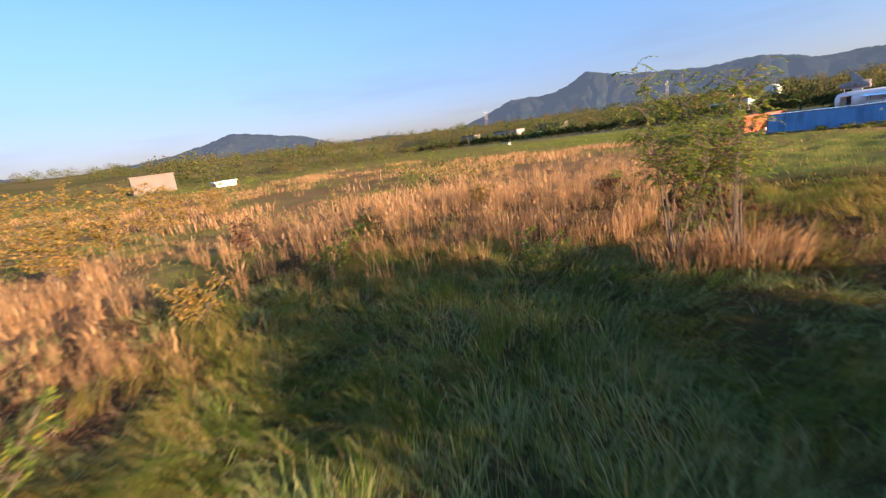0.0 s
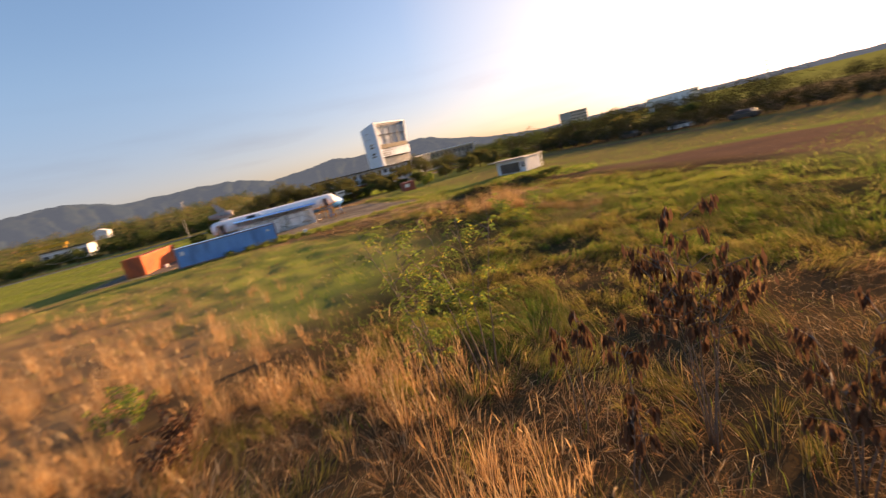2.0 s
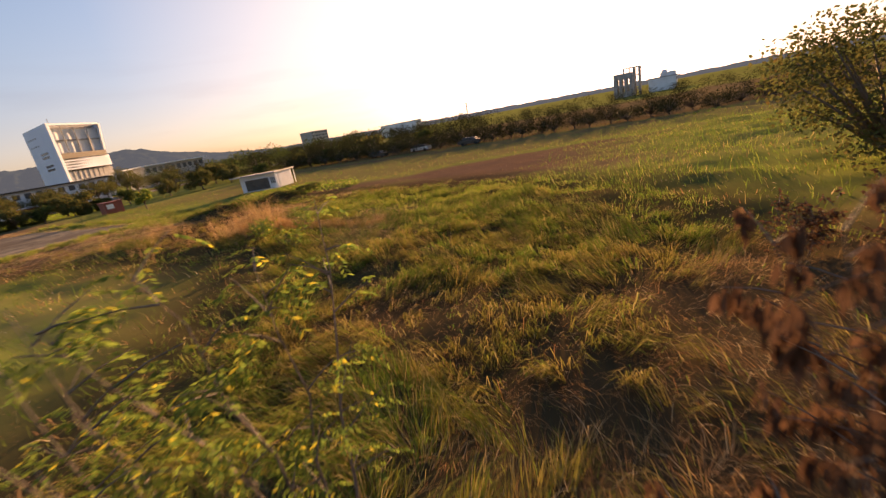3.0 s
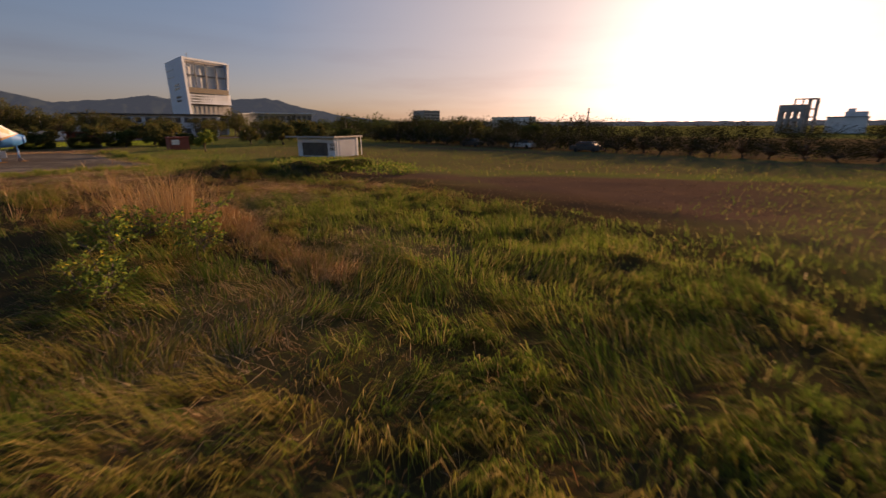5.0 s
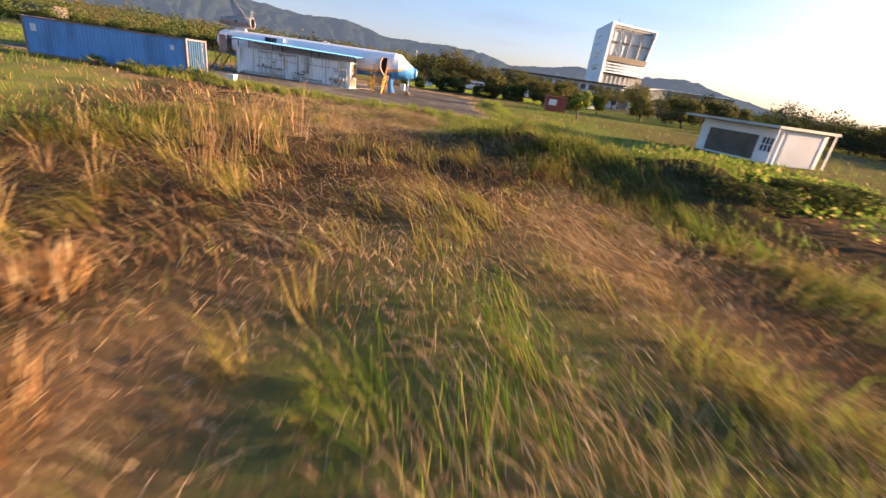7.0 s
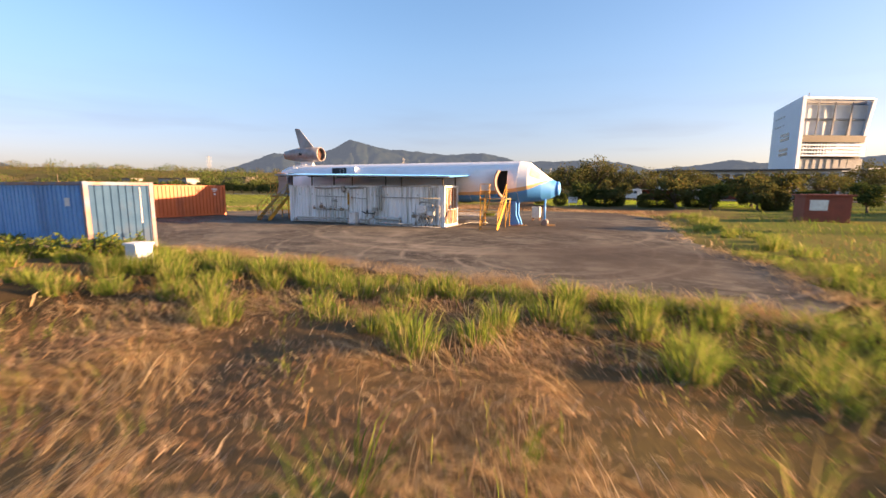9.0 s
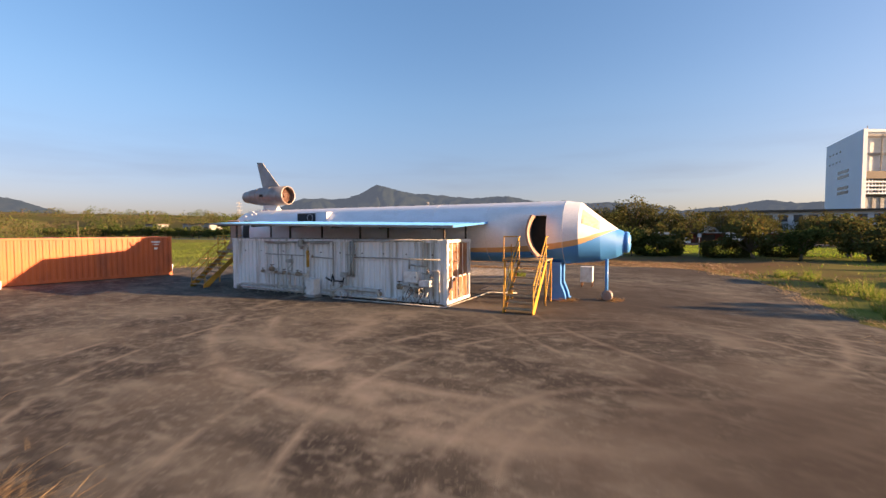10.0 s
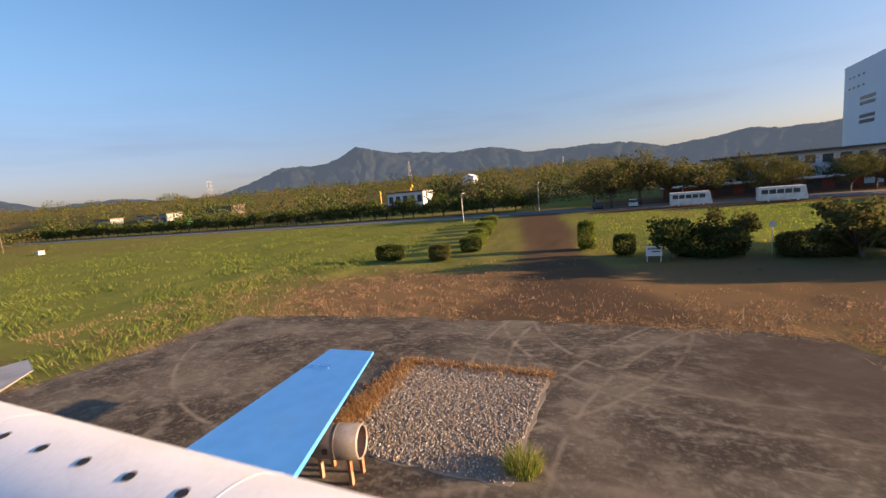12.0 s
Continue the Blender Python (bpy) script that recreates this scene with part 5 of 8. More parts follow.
M["pampas"] = leaf_material("pale feathery dry grass", (0.50, 0.33, 0.165), [(0.4, 0.6, (0.36, 0.20, 0.09)), (0.75, 0.95, (0.64, 0.47, 0.26))], 0.55, 0.32)
M["golden"] = leaf_material("bleached golden straw", (0.66, 0.48, 0.26), [(0.4, 0.6, (0.54, 0.34, 0.17)), (0.75, 0.95, (0.74, 0.58, 0.36))], 0.55, 0.55)
M["lawn"] = leaf_material("bright watered lawn", (0.20, 0.33, 0.035), [(0.5, 0.7, (0.30, 0.36, 0.05))], 0.45, 0.55)
M["tuft"] = leaf_material("fresh young grass blades", (0.16, 0.235, 0.042), [(0.4, 0.6, (0.24, 0.27, 0.06)), (0.72, 0.9, (0.38, 0.30, 0.13))], 0.5, 0.5)
def blades(name, x, y, height, width, lean, mat, label, category="grass", curl=0.5, z=None, heading=None):
    """Bent blades, each an island of three faces, as one piece of stuff."""
    n = len(x)
    z = ground_height(x, y) - 0.02 if z is None else z
    a = rng.uniform(0, 2 * np.pi, n) if heading is None else heading
    face = rng.uniform(0, 2 * np.pi, n)
    wx, wy = np.cos(face) * width / 2, np.sin(face) * width / 2
    lx, ly = np.cos(a) * lean * height, np.sin(a) * lean * height
    up = height * np.sqrt(np.clip(1 - lean ** 2 * 0.97, 0.015, 1))
    V = np.zeros((n, 5, 3), dtype=np.float32)
    V[:, 0] = np.stack([x - wx, y - wy, z], -1)
    V[:, 1] = np.stack([x + wx, y + wy, z], -1)
    mx, my, mz = x + lx * (0.5 - 0.3 * curl), y + ly * (0.5 - 0.3 * curl), z + up * (0.55 + 0.15 * curl)
    V[:, 2] = np.stack([mx + wx * 0.75, my + wy * 0.75, mz], -1)
    V[:, 3] = np.stack([mx - wx * 0.75, my - wy * 0.75, mz], -1)
    V[:, 4] = np.stack([x + lx, y + ly, z + up * (1 - 0.8 * curl * lean ** 2)], -1)
    base = (np.arange(n) * 5)[:, None]
    tri = np.concatenate([base + np.array([[0, 1, 2]]), base + np.array([[0, 2, 3]]), base + np.array([[3, 2, 4]])])
    ob = sheet(name, V.reshape(-1, 3), tri, mat)
    return tagged(ob, label, category, kind="stuff")


def arcs(name, x, y, length, width, heading, lean0, lean1, mat, label, category="grass", z=None):
    """Long blades that rise and bow over, each an island of three faces, as one piece of stuff."""
    n = len(x)
    z = ground_height(x, y) - 0.02 if z is None else z
    side = heading + np.pi / 2 + rng.normal(0, 0.5, n)
    wx, wy = np.cos(side) * width / 2, np.sin(side) * width / 2
    V = np.zeros((n, 5, 3), dtype=np.float32)
    px, py, pz, floor = x.copy(), y.copy(), z.copy(), z + 0.012
    for k, (share, taper) in enumerate(((0.0, 1.0), (0.55, 0.85), (0.45, 0.0))):
        if k:
            a = lean0 + (lean1 - lean0) * (0.22 if k == 1 else 0.72)
            px, py = px + np.cos(heading) * np.sin(a) * length * share, py + np.sin(heading) * np.sin(a) * length * share
            pz = np.maximum(pz + np.cos(a) * length * share, floor)
        if taper:
            V[:, 2 * k] = np.stack([px - wx * taper, py - wy * taper, pz], -1)
            V[:, 2 * k + 1] = np.stack([px + wx * taper, py + wy * taper, pz], -1)
        else:
            V[:, 4] = np.stack([px, py, pz], -1)
    base = (np.arange(n) * 5)[:, None]
    tri = np.concatenate([base + np.array([q]) for q in ((0, 1, 3), (0, 3, 2), (2, 3, 4))])
    return tagged(sheet(name, V.reshape(-1, 3), tri, mat), label, category, kind="stuff")


def tufted(cx, cy, per, radius):
    """Blade places gathered in tufts: x, y, the way out of the tuft, and a size for each tuft."""
    n = len(cx)
    a, d = rng.uniform(0, 2 * np.pi, (n, per)), np.sqrt(rng.random((n, per)))
    size = np.repeat(rng.uniform(0.6, 1.25, n), per)
    x, y = np.repeat(cx, per) + radius * size * (d * np.cos(a)).ravel(), np.repeat(cy, per) + radius * size * (d * np.sin(a)).ravel()
    return x, y, a.ravel(), size


def toward(a, b, f):
    """Heading a drawn towards heading b by the share f."""
    return np.arctan2((1 - f) * np.sin(a) + f * np.sin(b), (1 - f) * np.cos(a) + f * np.cos(b))


def scatter(n, x0, x1, y0, y1, keep):
    """Random places in a rectangle, thinned by a chance from 0 to 1."""
    x, y = rng.uniform(x0, x1, n), rng.uniform(y0, y1, n)
    ok = rng.random(n) < keep(x, y)
    return x[ok], y[ok]


def open_ground(x, y):
    clear = (~inside(PAD, x, y)) & (x < 90) & ~((x > -15.3) & (x < -12.5) & (y > 7.2) & (y < 19.8))
    return clear * (1 - 0.93 * np.clip(bare(x, y) * 1.3, 0, 1))


def near(x, y, lo, hi):
    d = away(x, y)
    return ((d >= lo) & (d < hi)).astype(float)


def clumped(x, y, size, seed, lo=0.35, hi=0.6):
    return np.clip((fbm(x, y, size, seed) - lo) / (hi - lo), 0, 1)


def hollow(x, y):
    """Where the young upright grass grows."""
    return blob(x, y, -50, -15.8, 6, 3.6) + 0.5 * blob(x, y, -57, -15.5, 4, 4.0)


# close strip, dense
def swathe(x, y):
    """Heading in which the long grass lies."""
    return 1.0 + 8.0 * (fbm(x, y, 5.0, 44) - 0.5) + 5.0 * (fbm(x, y, 1.6, 47) - 0.5)


def tuft(x, y):
    """Uneven growth of the sward, low hollows and full heads."""
    return 0.35 + 1.3 * np.clip((fbm(x, y, 1.25, 49) - 0.3) / 0.4, 0, 1)


x, y = scatter(330000, -96, 4, -24, 24, lambda x, y: near(x, y, 0, 10) * open_ground(x, y) * (1 - 0.93 * dryness(x, y)) * (1 - litter(x, y)) * (0.06 + 0.94 * clumped(x, y, 1.25, 49, 0.36, 0.56)))
stand = clumped(x, y, 5.0, 45, 0.45, 0.7)
blades("green_grass", x, y, rng.uniform(0.14, 0.42, len(x)) * tuft(x, y) * (1 - 0.25 * stand), rng.uniform(0.009, 0.02, len(x)), np.clip(rng.uniform(0.55, 1.0, len(x)) - 0.5 * stand * rng.random(len(x)), 0.1, 0.99), M["lush"], "fresh green matted grass of the wild strip", curl=0.75, heading=swathe(x, y) + rng.normal(0, 0.55, len(x)))
# tufts of long grass bowed over in swathes, fresh and half dry
for name, kept, seed, mat, label, long_of in (
        ("swathed_grass", 4100, 74, M["lush"], "long green grass bowed over in combed swathes", (0.45, 0.95)),
        ("golden_grass", 3600, 75, M["gold"], "golden-olive grass bent over in swathes", (0.45, 1.0)),
        ("matted_grass", 3000, 76, M["olive"], "half-dry olive grass lying in swathes", (0.5, 1.05))):
    dry_of = 0.15 if name == "swathed_grass" else 0.4 if name == "golden_grass" else 0.6
    cx, cy = scatter(kept * 4, -96, -27, -24, 24, lambda x, y: near(x, y, 0, 7.5) * open_ground(x, y) * clumped(x, y, 2.2, seed, 0.36, 0.52) * np.clip(1.25 - 2.2 * np.abs(dryness(x, y) - dry_of), 0, 1) * (1 - 0.9 * litter(x, y)) * (1 - 0.75 * np.clip(1.5 * hollow(x, y), 0, 1)))
    x, y, a, size = tufted(cx, cy, 24, 0.2)
    lie = swathe(x, y)
    arcs(name, x, y, rng.uniform(*long_of, len(x)) * size, rng.uniform(0.008, 0.018, len(x)), toward(a, lie, 0.72) + rng.normal(0, 0.25, len(x)), rng.uniform(0.0, 0.6, len(x)), rng.uniform(1.6, 2.5, len(x)), mat, label)
x, y = scatter(300000, -96, 4, -24, 24, lambda x, y: near(x, y, 0, 10) * open_ground(x, y) * np.clip(dryness(x, y) * 1.1 - 0.05, 0, 1) * (1 - 0.6 * litter(x, y)) * (0.35 + 0.65 * clumped(x, y, 1.1, 48)))
blades("dry_straw", x, y, rng.uniform(0.15, 0.6, len(x)) * (0.6 + 0.5 * tuft(x, y)), rng.uniform(0.006, 0.014, len(x)), np.where(rng.random(len(x)) < 0.95, rng.uniform(0.96, 1.0, len(x)), rng.uniform(0.2, 0.7, len(x))), M["straw"], "dead brown straw lying over the soil", "straw", curl=0.8, heading=swathe(x, y) + rng.normal(0, 0.9, len(x)))

x, y = scatter(50000, -96, -13, -34, 24, lambda x, y: near(x, y, 0, 13) * (~inside(PAD, x, y)) * (0.3 + 0.7 * clumped(x, y, 1.5, 85)))
blades("ground_litter", x, y, rng.uniform(0.07, 0.24, len(x)), rng.uniform(0.008, 0.02, len(x)), rng.uniform(0.8, 1.0, len(x)), M["brittle"], "small broken litter strewn over the soil", "litter")
x, y = scatter(90000, -80, 10, -50, -19, lambda x, y: np.clip(2 * stubble(x, y) - 1, 0, 1) * np.clip(1.2 + (y + 20) / 45, 0.15, 1) * (0.3 + 0.7 * clumped(x, y, 1.6, 86)))
blades("field_stubble", x, y, rng.uniform(0.07, 0.26, len(x)), rng.uniform(0.012, 0.03, len(x)), rng.uniform(0.7, 1.0, len(x)), M["stubble"], "short scorched stubble on the brown field", "stubble")
x, y = scatter(130000, -48, -14, -20, 8, lambda x, y: np.clip(1.3 * litter(x, y), 0, 1) * clumped(x, y, 1.3, 87, 0.46, 0.6) * (0.2 + 0.8 * np.clip((-11.5 - y + 0.3 * (x + 20)) / 3, 0, 1)))
blades("green_shoots", x, y, rng.uniform(0.15, 0.5, len(x)), rng.uniform(0.006, 0.013, len(x)), rng.uniform(0.1, 0.8, len(x)), M["young"], "fresh green shoots coming up through dead litter", heading=swathe(x, y) + rng.normal(0, 0.8, len(x)))

# broken dead stalks heaped flat before the pad, with pale straw combed over them
x, y = scatter(240000, -58, -13, -22, 8, lambda x, y: np.clip(1.4 * litter(x, y), 0, 1) * (0.32 + 0.68 * clumped(x, y, 0.9, 81, 0.40, 0.54)))
heap = 0.30 * clumped(x, y, 0.75, 82, 0.42, 0.7) * rng.random(len(x))
blades("dead_litter", x, y, rng.uniform(0.10, 0.36, len(x)), rng.uniform(0.006, 0.016, len(x)), rng.uniform(0.88, 1.0, len(x)), M["brittle"], "broken reddish dead stalks heaped over dark soil", "litter", z=ground_height(x, y) + heap)
x, y = scatter(105000, -58, -13, -22, 8, lambda x, y: np.clip(1.2 * litter(x, y), 0, 1) * clumped(x, y, 1.8, 83, 0.46, 0.6))
arcs("flattened_grass", x, y, rng.uniform(0.35, 0.8, len(x)), rng.uniform(0.006, 0.014, len(x)), swathe(x, y) + rng.normal(0, 0.45, len(x)), rng.uniform(0.9, 1.4, len(x)), rng.uniform(1.5, 2.0, len(x)), M["golden"], "pale straw lying flat in combed mats", "straw", z=ground_height(x, y) + 0.1 * rng.random(len(x)))

cx, cy = scatter(4000, -95, -76, -9, 15, lambda x, y: (0.1 + 0.9 * clumped(x, y, 1.4, 53, 0.36, 0.52)) * (1 - 0.8 * dryness(x, y)))
x, y, a, size = tufted(cx, cy, 18, 0.24)
arcs("tangled_grass", x, y, rng.uniform(0.4, 0.85, len(x)) * size, rng.uniform(0.010, 0.022, len(x)), toward(a, swathe(x, y), 0.5) + rng.normal(0, 0.3, len(x)), rng.uniform(0.3, 1.0, len(x)), rng.uniform(1.5, 2.4, len(x)), M["pale_green"], "tangled long grass lying in wavy tufts")
x, y = scatter(150000, -96, -28, -24, 24, lambda x, y: near(x, y, 0, 8) * open_ground(x, y) * (0.35 + 0.65 * clumped(x, y, 1.6, 78)) * (1 - 0.7 * np.clip(1.4 * hollow(x, y), 0, 1)))
half = rng.random(len(x)) < np.clip(0.25 + dryness(x, y), 0, 0.9)
for name, ok, mat, label in (("lying_straw", half, M["straw"], "thin dead stems lying over one another"), ("lying_grass", ~half, M["gold"], "thin olive stems lying over one another")):
    u, v = x[ok], y[ok]
    blades(name, u, v, rng.uniform(0.4, 1.0, len(u)), rng.uniform(0.005, 0.011, len(u)), rng.uniform(0.95, 1.0, len(u)), mat, label, curl=0.9, heading=swathe(u, v) + rng.normal(0, 0.6, len(u)), z=ground_height(u, v) + 0.12 * rng.random(len(u)))

# the field round it, thinner
x, y = scatter(260000, -120, 60, -60, 75, lambda x, y: near(x, y, 9, 34) * open_ground(x, y) * (1 - 0.9 * dryness(x, y)) * np.clip(1 - 1.3 * stubble(x, y), 0, 1) * (0.2 + 0.8 * clumped(x, y, 2.0, 51)))
blades("field_grass", x, y, rng.uniform(0.25, 0.65, len(x)) * tuft(x, y), rng.uniform(0.012, 0.028, len(x)), rng.uniform(0.4, 0.95, len(x)), M["lush"], "rough green field grass", heading=swathe(x, y) + rng.normal(0, 0.6, len(x)))
x, y = scatter(220000, -120, 60, -60, 75, lambda x, y: near(x, y, 9, 34) * open_ground(x, y) * np.clip(dryness(x, y), 0.1, 1) * np.clip(1 - 1.3 * stubble(x, y), 0, 1) * (0.3 + 0.7 * clumped(x, y, 2.0, 54)))
blades("field_straw", x, y, rng.uniform(0.2, 0.55, len(x)), rng.uniform(0.02, 0.04, len(x)), rng.uniform(0.6, 0.98, len(x)), M["straw"], "dry straw patches of the field", "straw", heading=swathe(x, y) + rng.normal(0, 0.8, len(x)))
x, y = scatter(42000, -130, 30, -66, -22, lambda x, y: (away(x, y) > 9) * (1 - bare(x, y)) * np.clip(1.6 - 2.2 * stubble(x, y), 0, 1) * (0.35 + 0.65 * clumped(x, y, 4.0, 56)) * np.clip(1.2 + (y + 22) / 60, 0.25, 1))
blades("south_grass", x, y, rng.uniform(0.05, 0.16, len(x)), rng.uniform(0.008, 0.02, len(x)), rng.uniform(0.5, 1.0, len(x)), M["dull"], "short dark green grass of the far lawn")
x, y = scatter(85000, -60, 92, -90, 190, lambda x, y: (away(x, y) > 30) * open_ground(x, y) * (1 - 0.8 * dryness(x, y)) * (0.25 + 0.75 * clumped(x, y, 3.0, 57)) * np.clip(1.25 - np.hypot(x - 20, y - 20) / 170, 0.2, 1))
blades("far_grass", x, y, rng.uniform(0.15, 0.5, len(x)), rng.uniform(0.03, 0.065, len(x)), rng.uniform(0.4, 0.92, len(x)), M["lush"], "long green grass of the open field", heading=swathe(x, y) + rng.normal(0, 0.6, len(x)))
x, y = scatter(50000, -105, -58, -62, -14, lambda x, y: (0.25 + 0.75 * clumped(x, y, 3.0, 68, 0.4, 0.56)) * np.clip((-54 - x) / 10, 0, 1) * np.clip(1.2 + (y + 14) / 55, 0.2, 1))
blades("slope_grass", x, y, rng.uniform(0.2, 0.55, len(x)), rng.uniform(0.012, 0.028, len(x)), rng.uniform(0.5, 0.95, len(x)), M["lush"], "golden-green grass glowing against the light", curl=0.8, heading=swathe(x, y) + rng.normal(0, 0.6, len(x)))
x, y = scatter(90000, -62, -40, -22, -8, lambda x, y: np.clip(1.6 * hollow(x, y), 0, 1) * (1 - bare(x, y)) * (1 - 0.8 * litter(x, y)) * (0.22 + 0.78 * clumped(x, y, 0.9, 72, 0.42, 0.56)))
blades("young_grass", x, y, rng.uniform(0.18, 0.45, len(x)) * (0.5 + 0.6 * tuft(x, y)), rng.uniform(0.008, 0.018, len(x)), rng.uniform(0.2, 0.8, len(x)), M["young"], "dense young green grass in the hollow of the strip", curl=0.6, heading=swathe(x, y) + rng.normal(0, 0.7, len(x)))
x, y = scatter(110000, 2, 90, 24, 120, lambda x, y: open_ground(x, y) * clumped(x, y, 4.5, 67, 0.42, 0.56) * np.clip(1.3 - np.hypot(x - 15, y - 15) / 80, 0.15, 1))
blades("rank_grass", x, y, rng.uniform(0.35, 0.8, len(x)), rng.uniform(0.035, 0.07, len(x)), rng.uniform(0.6, 1.0, len(x)), M["rank"], "rank yellow-green grass growing in patches", heading=swathe(x, y) + rng.normal(0, 0.6, len(x)))
x, y = scatter(60000, -60, 92, -90, 190, lambda x, y: (away(x, y) > 30) * open_ground(x, y) * np.clip(dryness(x, y) + 0.1, 0, 1) * clumped(x, y, 3.5, 59))
blades("far_straw", x, y, rng.uniform(0.15, 0.4, len(x)), rng.uniform(0.03, 0.06, len(x)), rng.uniform(0.8, 1.0, len(x)), M["olive"], "dry straw patches far across the field", "straw")


x, y = scatter(22000, 44, 84, -34, 4, lambda x, y: (1 - bare(x, y)) * (0.4 + 0.6 * clumped(x, y, 3.0, 58)))
blades("lawn_grass", x, y, rng.uniform(0.12, 0.3, len(x)), rng.uniform(0.03, 0.06, len(x)), rng.uniform(0.2, 0.8, len(x)), M["lawn"], "bright green lawn grass behind the hedge")


# tall dry grass stand
def tall_stand(x, y):
    return np.clip(blob(x, y, -58, 27, 27, 15, 10) + 1.0 * blob(x, y, -69, 14.5, 8, 4.5) + 0.6 * blob(x, y, -78, 22, 8, 6) + 0.9 * blob(x, y, -92, 19, 3.5, 16) + 0.9 * blob(x, y, -70.5, 9.5, 6, 3.2) + 0.8 * blob(x, y, -76, 13, 4, 2.5) + 0.12 * blob(x, y, -38, -6, 8, 3.5), 0, 1)


cx, cy = scatter(17000, -100, -25, -14, 46, lambda x, y: tall_stand(x, y) * (0.06 + 0.94 * clumped(x, y, 2.0, 65, 0.40, 0.57)) * np.clip(1.35 - away(x, y) / 22, 0.1, 1))
x, y, a, size = tufted(cx, cy, 26, 0.16)
tall = rng.uniform(0.5, 1.3, len(x)) * size * (0.25 + 1.6 * fbm(x, y, 2.0, 65))
out = toward(a, np.full(len(x), 2.2), 0.25) + rng.normal(0, 0.5, len(x))
blades("tall_dry_grass", x, y, tall, rng.uniform(0.007, 0.016, len(x)), rng.uniform(0.04, 0.75, len(x)), M["reed"], "stand of tall reddish dry grass in tussocks", curl=0.7, heading=out)
pick = (rng.random(len(x)) < 0.16) & (tall > 0.7)
sx, sy, st, sa = x[pick], y[pick], tall[pick] * 1.12, out[pick]
arcs("dry_grass_plume", sx + 0.1 * np.cos(sa), sy + 0.1 * np.sin(sa), rng.uniform(0.2, 0.4, len(sx)), rng.uniform(0.018, 0.034, len(sx)), sa, rng.uniform(0.1, 0.4, len(sx)), rng.uniform(0.4, 1.2, len(sx)), M["pampas"], "pale feathery plumes over the tall dry grass", z=ground_height(sx, sy) + st * 0.72)
cx, cy = scatter(5200, -100, -60, -8, 40, lambda x, y: np.clip(tall_stand(x, y) + 0.6 * blob(x, y, -75, 6, 6, 4), 0, 1) * near(x, y, 0, 9) * clumped(x, y, 1.7, 84, 0.40, 0.56))
x, y, a, size = tufted(cx, cy, 24, 0.22)
arcs("collapsed_grass", x, y, rng.uniform(0.4, 0.95, len(x)) * size, rng.uniform(0.006, 0.013, len(x)), a, rng.uniform(0.3, 1.0, len(x)), rng.uniform(1.4, 2.3, len(x)), M["straw"], "collapsed brown grass tangled between the tussocks", "straw")


x, y = scatter(60000, -115, -15, 34, 140, lambda x, y: clumped(x, y, 9, 66, 0.45, 0.58) * np.clip(1.5 - y / 110, 0.2, 1))
blades("far_dry_grass", x, y, rng.uniform(0.6, 1.2, len(x)), rng.uniform(0.04, 0.09, len(x)), rng.uniform(0.1, 0.6, len(x)), M["reed"], "further stands of tall dry grass in the field", curl=0.7)


# single large clumps
def tussock(cx, cy, r, h, n, mat, label, name="grass_tussock", spread=0.45, fine=1.0):
    a, d = rng.uniform(0, 2 * np.pi, n), r * np.sqrt(rng.random(n))
    x, y = cx + d * np.cos(a), cy + d * np.sin(a)
    ob = blades(name, x, y, rng.uniform(0.55, 1.0, n) * h, rng.uniform(0.008, 0.02, n) * (1 + h * 0.2) * fine, rng.uniform(0.05, spread, n) + 0.25 * d / r, mat, label, "grass tussock", 0.6, heading=a + rng.normal(0, 0.5, n))
    return tagged(ob, group="grass tussocks")


spots = random.Random(21)
for cx, cy, r, h, k in ((-46.8, -9.7, 0.35, 2.5, 420), (-46.4, -8.9, 0.4, 3.1, 480), (-45.6, -8.3, 0.4, 3.0, 420), (-47.2, -8.7, 0.35, 2.9, 340), (-44.8, -7.8, 0.4, 2.1, 360), (-45.2, -9.4, 0.35, 1.9, 320), (-44.2, -8.9, 0.4, 1.6, 300), (-43.4, -8.0, 0.45, 1.7, 300)):
    tussock(cx, cy, r * 1.5, h, int(k * 0.42), M["pampas"], "tall dry feathery grass clump spraying outwards", spread=0.5, fine=0.5)
for k in range(9):
    tussock(-47.6 + spots.uniform(-1.0, 4.5), -10.0 + spots.uniform(-0.9, 0.7), spots.uniform(0.3, 0.6), spots.uniform(0.5, 0.95), 260, M["straw"], "bent dry grass clump beside the tall clump", spread=0.85)
cx, cy = scatter(420, -55.5, -46, -11.2, -9.4, lambda x, y: np.clip(1.1 - np.abs(y + 10.3) / 0.7, 0, 1))
x, y, a, size = tufted(cx, cy, 34, 0.12)
arcs("ridge_grass", x, y, rng.uniform(0.35, 0.8, len(x)) * size, rng.uniform(0.006, 0.012, len(x)), toward(a, np.full(len(x), 3.6), 0.5) + rng.normal(0, 0.4, len(x)), rng.uniform(0.1, 0.8, len(x)), rng.uniform(1.2, 2.2, len(x)), M["pampas"], "golden half-dry grass bowing along a low ridge")
cx, cy = scatter(2600, -37, -18, -29, -8, lambda x, y: np.clip(1.2 - np.abs(x - np.interp(y, [-29, -21, -16, -10, -6], [-27.5, -31.5, -29.0, -23.5, -21.5])) / 3.2, 0, 1) * (0.25 + 0.75 * clumped(x, y, 1.6, 88, 0.38, 0.54)) * (0.2 + 0.8 * np.clip((-11 - y) / 3, 0, 1)))
x, y, a, size = tufted(cx, cy, 26, 0.2)
